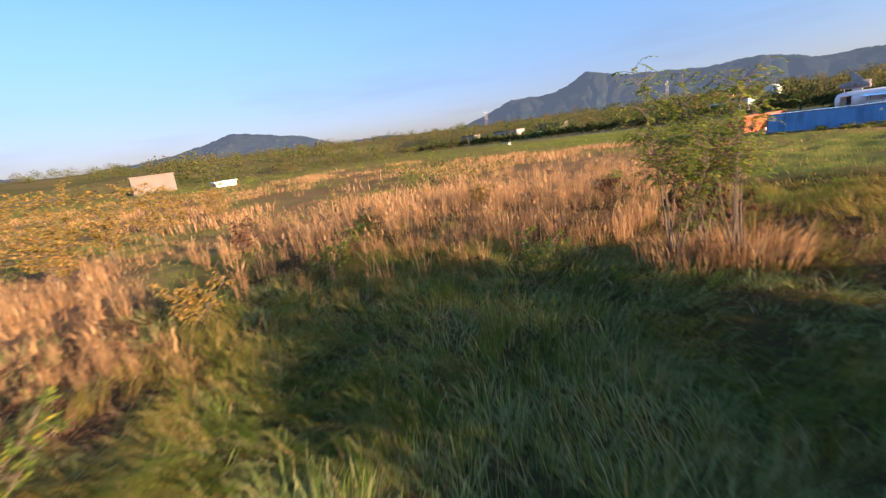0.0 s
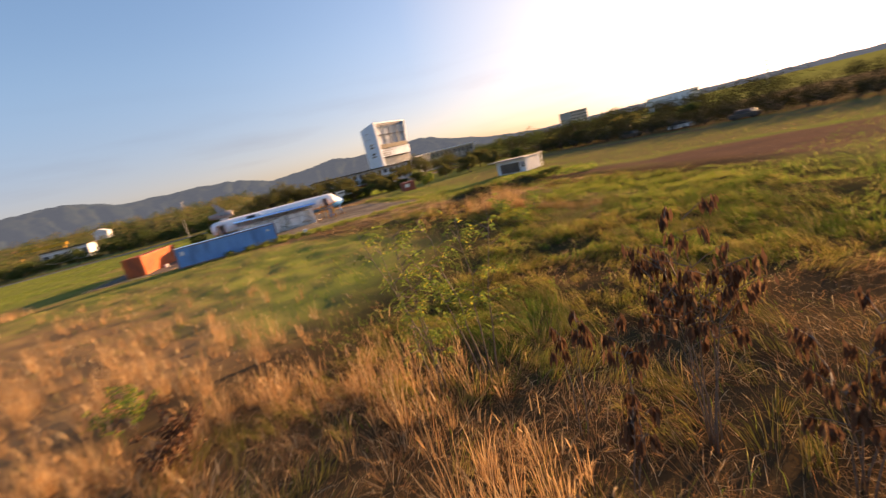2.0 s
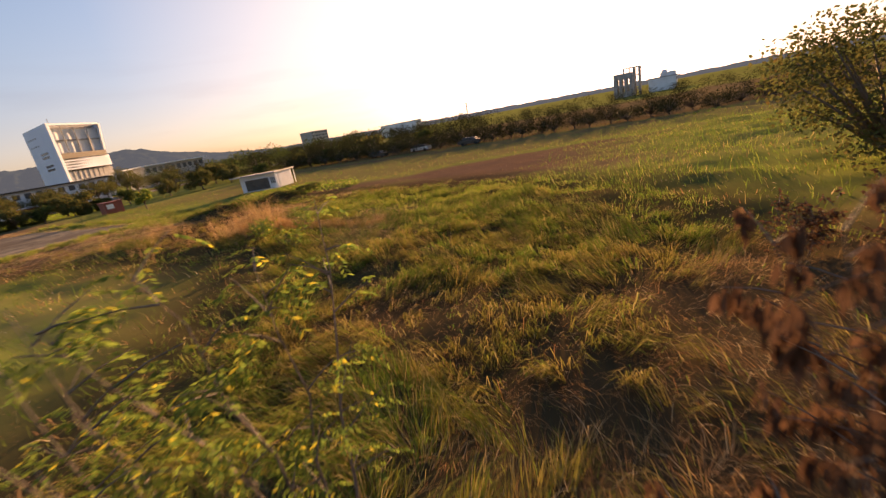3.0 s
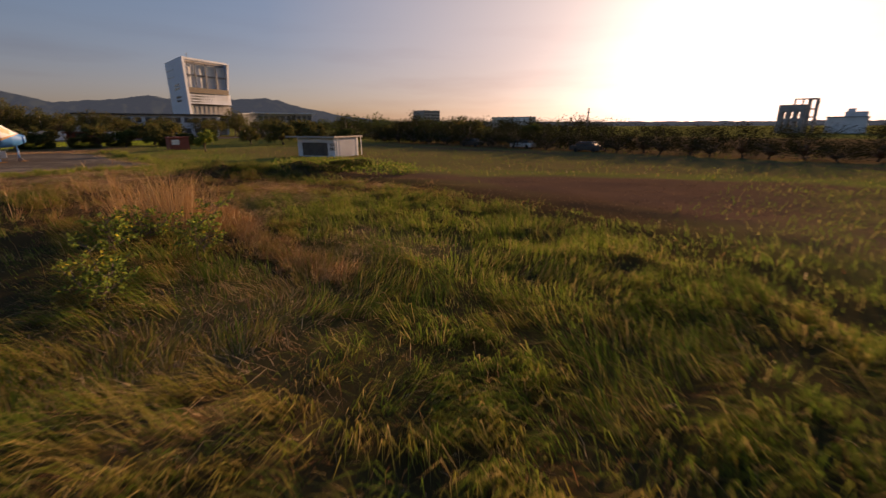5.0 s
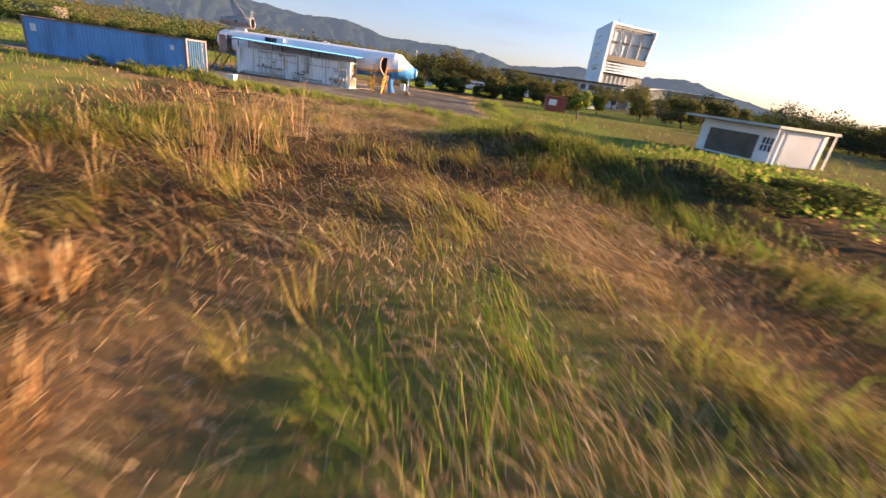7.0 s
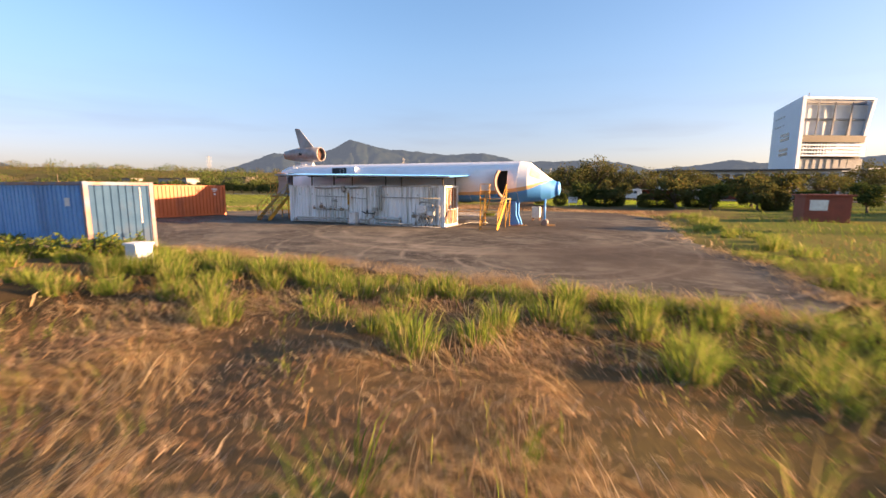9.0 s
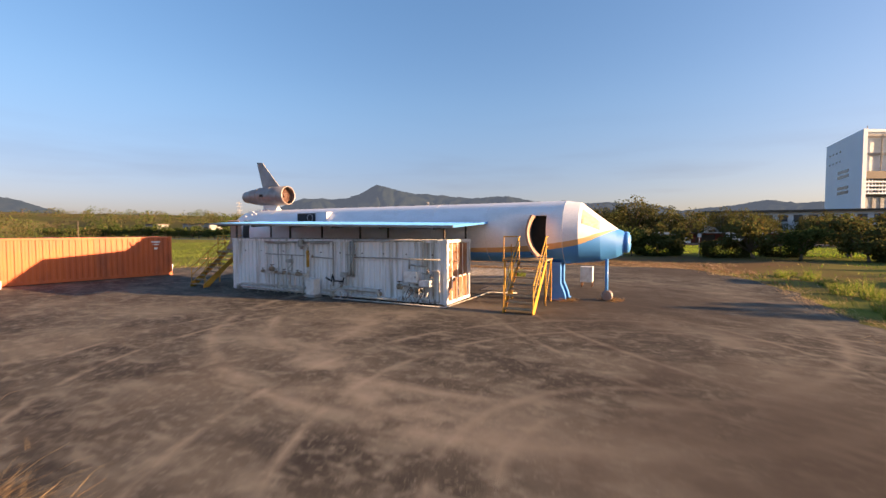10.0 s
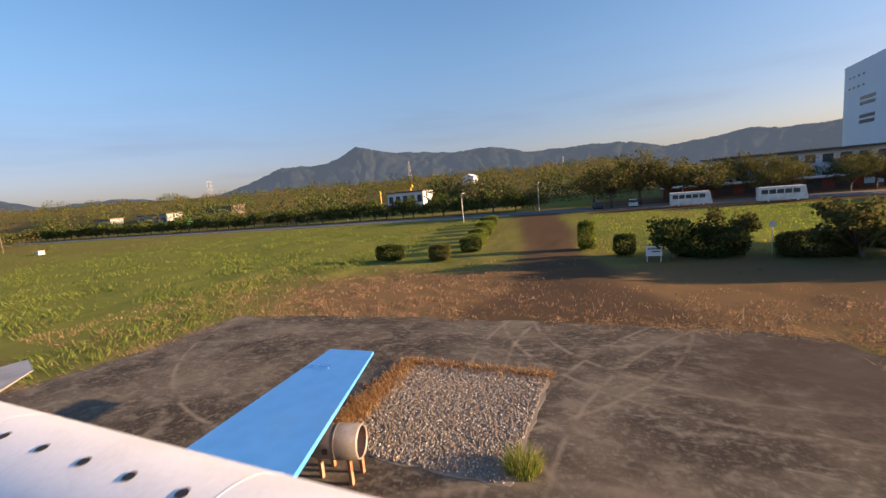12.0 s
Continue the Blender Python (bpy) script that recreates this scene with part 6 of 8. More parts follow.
arcs("bank_grass", x, y, rng.uniform(0.3, 0.75, len(x)) * size, rng.uniform(0.010, 0.022, len(x)), a, rng.uniform(0.0, 0.7, len(x)), rng.uniform(1.1, 2.2, len(x)), M["lush"], "rough green grass growing over a low bank")
cx, cy = scatter(2600, -32, -8, -21, -10.5, lambda x, y: (~inside(PAD, x, y)) * (0.08 + 0.92 * clumped(x, y, 1.2, 89, 0.40, 0.56)) * np.clip((-11.5 - y + 0.25 * (x + 22)) / 2.5, 0, 1))
x, y, a, size = tufted(cx, cy, 24, 0.18)
arcs("verge_grass", x, y, rng.uniform(0.3, 0.7, len(x)) * size, rng.uniform(0.008, 0.018, len(x)), a, rng.uniform(0.0, 0.6, len(x)), rng.uniform(0.9, 2.0, len(x)), M["tuft"], "yellow-green grass in loose tufts beside the pad")
tussock(-76.4, 4.2, 1.3, 1.2, 600, M["reed"], "dry grass clump at the foot of a sapling")
tussock(-75.6, 3.0, 1.3, 1.3, 700, M["reed"], "dry grass clump at the foot of a sapling")
spots = random.Random(8)
for i in range(96):
    ty = -11.6 + i * 0.24 + spots.uniform(-0.3, 0.3)
    tx = float(np.interp(ty, [-12, -8, -3, 8, 21], [-14.6, -15.0, -14.7, -14.0, -13.9])) + (spots.uniform(-1.4, -0.1) if i % 2 else spots.uniform(-5.0, -0.5))
    if ty > 6.6 and tx > -15.6:
        tx -= 1.6
    tussock(tx, ty, spots.uniform(0.2, 0.42), spots.uniform(0.4, 0.85), 190, M["tuft"], "fresh green grass tuft at the pad edge", spread=0.6)
for i in range(26):
    t = i / 25
    tussock(-8 + 28 * t + spots.uniform(-0.5, 0.5), -14.4 - spots.uniform(0.0, 2.2), spots.uniform(0.3, 0.55), spots.uniform(0.4, 0.8), 220, M["tuft"], "fresh green grass tuft at the pad edge", spread=0.6)
tussock(-14.5, 6.15, 0.4, 0.75, 260, M["tuft"], "fresh green grass tuft at the pad edge", spread=0.6)
for tx, ty in ((-16.7, 3.2), (-16.3, 2.9), (-15.8, 3.0), (-16.9, 3.8), (-16.6, 2.5), (-15.9, 2.4), (-17.2, 3.1), (-15.3, 3.2), (-15.2, 3.9)):
    tussock(tx, ty, spots.uniform(0.25, 0.4), spots.uniform(0.6, 0.8), 210, M["tuft"], "fresh green grass tuft at the pad edge", spread=0.6)
tussock(11.0, 0.3, 0.45, 0.8, 500, M["tuft"], "bright green tuft beside the gravel bed", spread=0.5)


# ---- gravel bed ----
M["stone"] = material("pale grey gravel stone", (0.27, 0.235, 0.19), (0.19, 0.165, 0.135), 3.0, 0.9, bump=0.2, island=[(0.25, 0.4, (0.25, 0.18, 0.13)), (0.55, 0.7, (0.33, 0.31, 0.28)), (0.88, 0.96, (0.55, 0.52, 0.47))])
structure(slab("gravel_bed_base", ragged([(10.2, 0.4), (16.4, 0.5), (16.8, 6.5), (12.4, 7.1), (10.2, 6.2)], 0.12, 0.5, 6), 0.012, M["stone"], 0.05), "square bed of pale gravel let into the pad", "gravel bed")
n = 11000
x, y = rng.uniform(10.3, 16.4, n), rng.uniform(0.6, 6.4, n)
s = rng.uniform(0.016, 0.042, n)
octa = np.array([(1, 0, 0), (-1, 0, 0), (0, 1, 0), (0, -1, 0), (0, 0, 0.8), (0, 0, -0.8)])
oct_f = np.array([(0, 2, 4), (2, 1, 4), (1, 3, 4), (3, 0, 4), (2, 0, 5), (1, 2, 5), (3, 1, 5), (0, 3, 5)])
th = rng.uniform(0, 2 * np.pi, n)
P3 = octa[None] * s[:, None, None] * rng.uniform(0.6, 1.4, (n, 6, 1))
c, sn = np.cos(th)[:, None], np.sin(th)[:, None]
V = np.stack([P3[..., 0] * c - P3[..., 1] * sn + x[:, None], P3[..., 0] * sn + P3[..., 1] * c + y[:, None], P3[..., 2] + 0.03], -1)
gravel = sheet("gravel", V.reshape(-1, 3), (np.arange(n)[:, None, None] * 6 + oct_f[None]).reshape(-1, 3), M["stone"])
tagged(gravel, "loose pale gravel stones in a square bed", "gravel", kind="stuff")
x = np.concatenate([rng.uniform(10.0, 16.9, 4200), rng.normal(16.6, 0.2, 1600), rng.normal(12.5, 0.8, 1800)])
y = np.concatenate([rng.normal(6.7, 0.3, 4200), rng.uniform(0.4, 6.8, 1600), rng.normal(6.6, 0.3, 1800)])
blades("gravel_edge_straw", x, y, rng.uniform(0.15, 0.4, len(x)), rng.uniform(0.01, 0.02, len(x)), rng.uniform(0.5, 0.98, len(x)), M["straw"], "dry weeds along the edge of the gravel bed", "straw", z=np.full(len(x), 0.012))
x, y = scatter(150000, 14, 42, -14, 36, lambda x, y: (~inside(PAD, x, y)) * np.clip(1.25 - (x - 22) / np.where(y > 2, 15, 8), 0, 1) * np.where(y > 22, 0.45, 1) * clumped(x, y, 1.2, 71) * (1 - 0.75 * bare(x, y)))
blades("pad_edge_straw", x, y, rng.uniform(0.12, 0.38, len(x)), rng.uniform(0.014, 0.03, len(x)), rng.uniform(0.5, 0.97, len(x)), M["brittle"], "dead reddish straw on the far pad edge", "straw")
for cx, cy in ((3.3, -4.0), (4.15, -5.75)):
    n = 420
    blades("leg_straw", rng.normal(cx, 0.22, n), rng.normal(cy, 0.22, n), rng.uniform(0.12, 0.35, n), rng.uniform(0.008, 0.016, n), rng.uniform(0.8, 1.0, n), M["straw"], "dry straw caught round a landing leg", "straw", z=np.full(n, 0.0))
ex, ey = [], []
for (x0, y0), (x1, y1) in zip(PAD, PAD[1:] + PAD[:1]):
    k = int(math.hypot(x1 - x0, y1 - y0) * (260 if x0 < -11 else 110))
    t = rng.random(k)
    ex.append(x0 + (x1 - x0) * t)
    ey.append(y0 + (y1 - y0) * t)
ex, ey = np.concatenate(ex), np.concatenate(ey)
ex, ey = ex + rng.normal(0, 0.4, len(ex)), ey + rng.normal(0, 0.4, len(ey))
ok = clumped(ex, ey, 1.4, 73, 0.4, 0.55) > rng.random(len(ex))
blades("edge_straw", ex[ok], ey[ok], rng.uniform(0.2, 0.8, ok.sum()), rng.uniform(0.006, 0.014, ok.sum()), rng.uniform(0.93, 1.0, ok.sum()), M["golden"], "dead straw creeping over the pad edge", "straw", z=np.full(ok.sum(), 0.0))


n = 7500
sy = rng.uniform(-13.5, 8.0, n)
sx = np.interp(sy, [-13.2, -11, -8, -3, 8], [-14.9, -14.7, -14.2, -13.7, -13.0]) + rng.normal(-0.25, 0.35, n)
ok = clumped(sx, sy, 1.5, 79, 0.44, 0.56) > rng.random(n)
sx, sy, n = sx[ok], sy[ok], int(ok.sum())
arcs("overhanging_grass", sx, sy, rng.uniform(0.4, 1.0, n), rng.uniform(0.006, 0.014, n), rng.normal(0.1, 0.7, n), rng.uniform(1.0, 1.45, n), rng.uniform(1.5, 1.9, n), M["golden"], "golden straw hanging over the pad edge", "straw", z=np.full(n, 0.03))


# ---- saplings and shrubs ----
M["yellow_leaf"] = leaf_material("yellow-orange autumn leaves", (0.30, 0.20, 0.055), [(0.4, 0.6, (0.19, 0.18, 0.045)), (0.75, 0.9, (0.46, 0.27, 0.09))], 0.5, 0.5)
M["sapling_leaf"] = leaf_material("yellow-green feathery leaves", (0.17, 0.23, 0.05), [(0.45, 0.6, (0.09, 0.15, 0.04)), (0.85, 0.95, (0.45, 0.38, 0.06))], 0.5, 0.6)
M["dead_leaf"] = leaf_material("dead brown hanging leaves", (0.10, 0.055, 0.034), [(0.5, 0.7, (0.14, 0.075, 0.045)), (0.9, 0.97, (0.22, 0.13, 0.07))], 0.6, 0.25)
M["tree_leaf"] = leaf_material("dark broad leaves", (0.055, 0.080, 0.026), [(0.4, 0.6, (0.072, 0.095, 0.030)), (0.85, 0.95, (0.11, 0.115, 0.038))], 0.6, 0.22)
M["warm_leaf"] = leaf_material("yellowing tree leaves", (0.12, 0.115, 0.042), [(0.4, 0.6, (0.085, 0.10, 0.035)), (0.85, 0.97, (0.14, 0.10, 0.04))], 0.6, 0.32)


def leaf_mesh(points, directions, length, width, droop=0.0):
    """Four-cornered leaves at points along directions."""
    n = len(points)
    d = directions / np.linalg.norm(directions, axis=1, keepdims=True)
    d[:, 2] -= droop
    d /= np.linalg.norm(d, axis=1, keepdims=True)
    r = rng.normal(size=(n, 3))
    s = np.cross(d, r)
    s /= np.linalg.norm(s, axis=1, keepdims=True)
    L, W = np.broadcast_to(length, n)[:, None], np.broadcast_to(width, n)[:, None]
    V = np.stack([points, points + d * L * 0.5 + s * W * 0.5, points + d * L, points + d * L * 0.5 - s * W * 0.5], 1)
    return V.reshape(-1, 3), np.arange(4 * n).reshape(-1, 4)


def plant(name, label, category, base, height, spread, stems, leaves, leaf_mat, leaf=(0.16, 0.03), droop=0.2, crown_from=0.35, bark=None, group="", seed=1, stem_r=0.025, frond=3):
    """A shrub or sapling: tapered bent stems and twigs with feathered fronds, or with leaves set singly."""
    r = random.Random(seed)
    z0 = float(ground_height(np.array([base[0]]), np.array([base[1]]))[0])
    t = thing(name, label, category, group, pose(base[0], base[1], z0 - 0.03))
    pts, dirs = [], []
    twigs = bmesh.new()
    for s in range(stems):
        a, lean = r.uniform(0, 2 * math.pi), r.uniform(0.1, 1.0) * spread
        top = Vector((lean * math.cos(a), lean * math.sin(a), height * r.uniform(0.75, 1.0)))
        start = Vector((r.uniform(-0.15, 0.15), r.uniform(-0.15, 0.15), 0))
        line = []
        for k in range(7):
            f = k / 6
            line.append(start + Vector((top.x * f ** 1.4, top.y * f ** 1.4, top.z * f)) + Vector((r.uniform(-1, 1), r.uniform(-1, 1), 0)) * 0.05 * height * f * 0.5)
        part("stem", tube(line, stem_r, 6, radii=[stem_r * (1 - 0.85 * k / 6) for k in range(7)]), bark or M["bark"], t, smooth=True)
        for k in range(max(5, leaves // (stems * 22))):
            f = r.uniform(crown_from, 1.0)
            i = min(5, int(f * 6))
            p = line[i].lerp(line[i + 1], f * 6 - i)
            b = r.uniform(0, 2 * math.pi)
            ln = spread * r.uniform(0.25, 0.75) * (1.15 - 0.6 * f)
            q = p + Vector((math.cos(b) * ln, math.sin(b) * ln, ln * r.uniform(0.1, 0.9)))
            tube_into(twigs, [p, p.lerp(q, 0.5) + Vector((0, 0, 0.05 * ln)), q], 0.006, 4, radii=[0.010, 0.007, 0.003])
            for j in range(frond):
                o = p.lerp(q, (j + 0.7) / frond)
                b2 = b + r.uniform(-1.3, 1.3)
                axis = Vector((math.cos(b2), math.sin(b2), r.uniform(-0.5, 0.5))).normalized()
                flat = axis.cross(Vector((0, 0, 1))).normalized()
                size = leaf[0] * r.uniform(1.4, 2.2)
                for g in range(8):
                    c = o + axis * size * (0.15 + 0.12 * g) - Vector((0, 0, 0.35 * size * (g / 7) ** 2))
                    for side in (-1, 1):
                        pts.append(c)
                        dirs.append(flat * side + axis * 0.5 + Vector((0, 0, r.uniform(-0.3, 0.1))))
            for j in range(0 if frond else 14):
                g = (j + 0.5) / 14
                pts.append(p.lerp(q, 0.2 + 0.85 * g if leaf[1] > 0.06 else 0.65 + 0.4 * g) + Vector((r.gauss(0, 0.03), r.gauss(0, 0.03), r.gauss(0, 0.03))))
                dirs.append(((q - p).normalized() * 0.6 + Vector((r.gauss(0, 0.7), r.gauss(0, 0.7), r.gauss(0, 0.4)))))
    tagged(part("twig_spray", twigs, bark or M["bark"], t), kind="stuff")
    V, F = leaf_mesh(np.array(pts), np.array(dirs), rng.uniform(0.6, 1.2, len(pts)) * leaf[0] * (0.5 if frond else 1.0), rng.uniform(0.7, 1.2, len(pts)) * leaf[1] * (0.8 if frond else 1.0), droop)
    ob = sheet("foliage", V, F, leaf_mat)
    ob.parent = t
    return t


plant("sapling", "leafy yellow-green sapling on several thin stems", "sapling", (-76.9, 4.3), 5.2, 1.5, 7, 3600, M["sapling_leaf"], (0.17, 0.035), 0.35, 0.5, seed=3)
plant("sapling", "leafy yellow-green sapling on several thin stems", "sapling", (-76.2, 3.1), 5.5, 1.6, 7, 3400, M["sapling_leaf"], (0.17, 0.035), 0.35, 0.5, seed=4)
plant("sapling", "low sapling with feathery green leaves", "sapling", (-75.9, 3.9), 3.6, 1.4, 5, 1300, M["sapling_leaf"], (0.17, 0.035), 0.35, 0.3, seed=5)
plant("sapling", "slender young sapling with sparse yellow leaves", "sapling", (-68.5, 6.3), 4.9, 1.1, 4, 1300, M["sapling_leaf"], (0.16, 0.035), 0.4, 0.35, seed=6)
plant("sapling", "slender young sapling with sparse yellow leaves", "sapling", (-67.7, 7.3), 4.7, 1.2, 4, 1200, M["sapling_leaf"], (0.16, 0.035), 0.4, 0.25, seed=7)
plant("sapling", "yellow-leaved young tree at the edge of the strip", "sapling", (-77.4, -7.2), 4.4, 1.2, 4, 2800, M["sapling_leaf"], (0.18, 0.05), 0.4, 0.3, seed=8)
for i, (bx, by, h, sp, st, lv) in enumerate([(-72.8, 4.9, 3.7, 1.15, 8, 1400), (-74.4, 4.6, 2.7, 0.8, 5, 700), (-71.5, 6.3, 2.9, 0.35, 2, 120), (-72.3, 5.9, 2.3, 0.5, 2, 110), (-72.9, 6.6, 1.6, 0.4, 2, 90), (-75.1, 3.4, 2.2, 0.8, 4, 360)]):
    plant("dead_sapling", "dead sapling with hanging dark brown leaves", "sapling", (bx, by), h, sp, st, lv, M["dead_leaf"], (0.25, 0.06), 4.0, 0.6, group="dead saplings", seed=20 + i, stem_r=0.014, frond=0)
for i, (bx, by, h) in enumerate([(-79.2, 7.0, 1.5), (-80.5, 16.0, 1.4), (-51.0, -8.4, 1.6), (-53.0, -6.0, 1.3), (-47.9, -7.7, 1.2), (-49.5, -6.6, 1.3), (-62.0, 15.0, 1.3), (-83.0, 13.5, 1.4), (-91.0, 6.5, 1.6), (-16.1, 7.6, 0.6), (-16.0, 9.2, 0.55), (-16.1, 11.2, 0.6), (-15.3, 6.9, 0.6), (-14.6, 6.7, 0.55), (-16.3, 13.5, 0.55)]):
    plant("weed_bush", "low straggling green weed bush in the grass", "bush", (bx, by), h, 1.0, 5, 1300, M["sapling_leaf"], (0.12, 0.06), 0.2, 0.2, group="weed bushes", seed=40 + i, stem_r=0.012, frond=0)
for i, (bx, by, h) in enumerate([(-79.5, 17.5, 1.5), (-84.0, 22.0, 1.8), (-70.5, 19.0, 1.5), (-66.0, 13.2, 1.2), (-87.5, 12.5, 1.5), (-75.2, -3.6, 1.9), (-76.6, -4.8, 2.3), (-73.6, -4.6, 1.5), (-77.6, -2.6, 2.0)]):
    plant("brown_shrub", "half-dead brown shrub among the long grass", "shrub", (bx, by), h, 1.0, 6, 1500, M["dead_leaf"] if i % 2 else M["yellow_leaf"], (0.14, 0.065), 0.6, 0.15, group="brown shrubs", seed=90 + i, stem_r=0.012, frond=0)
for i, (bx, by, h) in enumerate([(-89.5, 29, 4.2), (-87, 35, 4.6), (-92, 36, 4.8), (-85, 41, 4.2), (-94.5, 28, 4.6), (-81, 47, 3.8), (-91.5, 24, 3.2), (-96, 40, 4.6)]):
    plant("yellow_shrub", "yellow-orange sunlit shrub behind the dry grass", "shrub", (bx, by), h, 2.1, 7, 2600, M["yellow_leaf"], (0.2, 0.09), 0.2, 0.2, group="yellow shrubs", seed=60 + i, stem_r=0.016, frond=0)
n = 9000
a, d = rng.uniform(0, 2 * np.pi, n), np.sqrt(rng.random(n))
px, py = -28 + 10.5 * d * np.cos(a), -26.5 + 5 * d * np.sin(a)
ok = clumped(px, py, 2.2, 88, 0.36, 0.56) > rng.random(n)
px, py, d, n = px[ok], py[ok], d[ok], int(ok.sum())
pts = np.stack([px, py, ground_height(px, py) + rng.uniform(0.05, 0.65, n) * (0.3 + 1.1 * fbm(px, py, 1.6, 89))], -1)
V, F = leaf_mesh(pts, rng.normal(size=(n, 3)) + np.array([0, 0, 0.6]), rng.uniform(0.1, 0.24, n), rng.uniform(0.05, 0.14, n))
tagged(sheet("leafy_weeds", V, F, M["lush"]), "bright green broad-leaved weeds spreading over a bank", "weeds", kind="stuff")


# ---- trees ----
def tree(name, label, base, height, crown_r, leaf_mat, seed, n=1700, leaf=0.42, trunk_part=0.35, flat=0.8, group="trees", clumps=16):
    r = random.Random(seed)
    t = thing(name, label, "tree", group, pose(*base))
    lean = Vector((r.uniform(-0.3, 0.3), r.uniform(-0.3, 0.3), 0))
    hub = Vector((0, 0, height * trunk_part)) + lean
    tr = height * 0.022 + 0.04
    trunk = tube([(0, 0, -0.1), tuple(hub * 0.5), tuple(hub), tuple(hub + Vector((0, 0, height * 0.3)))], tr, 8, radii=[tr * 1.3, tr, tr * 0.8, tr * 0.3])
    pts, dirs = [], []
    for k in range(clumps):
        a, u = 2 * math.pi * (k + r.random()) / clumps, r.random()
        rr = crown_r * math.sqrt(r.uniform(0.05, 1.0))
        cz = height * trunk_part + (height * (1 - trunk_part)) * r.uniform(0.12, 0.9) * (1 - 0.35 * (rr / crown_r) ** 2)
        c = Vector((rr * math.cos(a), rr * math.sin(a), cz)) + lean
        tube_into(trunk, [hub * r.uniform(0.75, 1.0), hub.lerp(c, 0.5) + Vector((0, 0, 0.1)), c], 0.05, 5, radii=[tr * 0.5, tr * 0.3, tr * 0.1])
        size = crown_r * r.uniform(0.28, 0.5)
        for j in range(n // clumps):
            v = Vector((r.gauss(0, 1), r.gauss(0, 1), r.gauss(0, 1))).normalized() * size * r.random() ** 0.45
            v.z *= flat
            pts.append(c + v)
            dirs.append(v * 0.4 + Vector((r.gauss(0, 1), r.gauss(0, 1), r.gauss(0, 0.7))) * size)
    part("trunk", trunk, M["bark"], t, smooth=True)
    V, F = leaf_mesh(np.array(pts), np.array(dirs), rng.uniform(0.6, 1.3, len(pts)) * leaf, rng.uniform(0.6, 1.2, len(pts)) * leaf * 0.75, 0.1)
    ob = sheet("crown", V, F, leaf_mat)
    ob.parent = t
    return t


def repeat(protos, places, seed):
    r = random.Random(seed)
    for i, (x, y, s) in enumerate(places):
        p = protos[i % len(protos)] if i >= len(protos) else None
        m = pose(x, y, 0.0, 0, 0, r.uniform(0, 360)) @ Matrix.Diagonal((s * r.uniform(0.9, 1.1), s * r.uniform(0.9, 1.1), s * r.uniform(0.88, 1.1), 1))
        if i < len(protos):
            protos[i].matrix_world = m
        else:
            copy_thing(protos[i % len(protos)], m)


tree("shade_tree", "spreading leafy tree at the edge of the wild strip", (-77.8, -15.0, 0), 7.4, 3.8, M["warm_leaf"], 5, 9000, 0.2, 0.12, clumps=40)
tree("shade_tree", "spreading leafy tree at the edge of the wild strip", (-80.6, -14.5, 0), 6.6, 2.6, M["warm_leaf"], 6, 5000, 0.24, 0.12, clumps=24)
road_protos = [tree("road_tree", "dark round-crowned tree in the roadside row", (0, 0, 0), 5.6, 2.9, M["tree_leaf"], 10 + i, 1150, 0.48, 0.2, 0.8, "roadside trees") for i in range(3)]
rr = random.Random(4)
repeat(road_protos, [(104 + rr.uniform(-0.8, 0.8), 20 + 4.6 * i + rr.uniform(-1, 1), rr.uniform(0.85, 1.15)) for i in range(62)], 1)
big_protos = [tree("tall_tree", "tall green-brown tree behind the parked minibuses", (0, 0, 0), 11.0, 5.0, M["warm_leaf"], 30 + i, 2900, 0.46, 0.3, 0.7, "parking trees", 30) for i in range(3)]
repeat(big_protos, [(97, 1.5, 1.04), (101, -4, 1.08), (103, -9.5, 1.0), (98, -15, 0.8), (106, -18, 0.62), (99, -25, 0.62), (107, -31, 0.64), (100, -38, 0.58), (108, -46, 0.62), (98, -52, 0.7), (116, -25, 0.72), (116, -34, 0.75), (115, -43, 0.7), (103, -28, 0.66), (104, -43, 0.68), (110, 6, 0.9), (88, -60, 0.65), (78, -66, 0.6), (112, -60, 0.72), (120, -70, 0.85), (126, -66, 0.8), (118, -80, 0.75), (100, -78, 0.65), (70, -75, 0.6)], 2)
dark_protos = [tree("garden_tree", "low dense dark tree by the hedge", (0, 0, 0), 4.2, 2.0, M["warm_leaf"] if i else M["tree_leaf"], 50 + i, 2000, 0.33, 0.16, 0.85, "garden trees", 18) for i in range(3)]
repeat(dark_protos, [(39.6, -5.4, 0.9), (41.0, -9.6, 1.0), (39.3, -17.2, 1.2), (38.3, -20.8, 1.05), (37.4, -25.6, 0.95), (42.5, -29, 1.1), (38, -36, 1.0), (32, -42, 0.95), (27, -47, 1.0), (20, -58, 1.05), (30, -56, 1.15), (40, -58, 1.25), (12, -74, 1.1), (22, -72, 1.25), (2, -78, 1.15), (-12, -82, 1.2), (52, -62, 1.25), (46, -27, 1.2)], 3)
M["dark_leaf"] = leaf_material("dark dense leaves", (0.036, 0.042, 0.018), [(0.5, 0.7, (0.050, 0.050, 0.022)), (0.88, 0.97, (0.09, 0.07, 0.035))], 0.7, 0.10)
far_protos = [tree("edge_tree", "low spreading dark tree in the row beyond the lawn", (0, 0, 0), 4.3, 2.8, M["dark_leaf"], 55 + i, 2200, 0.19, 0.12, 0.85, "edge trees", 26) for i in range(4)]
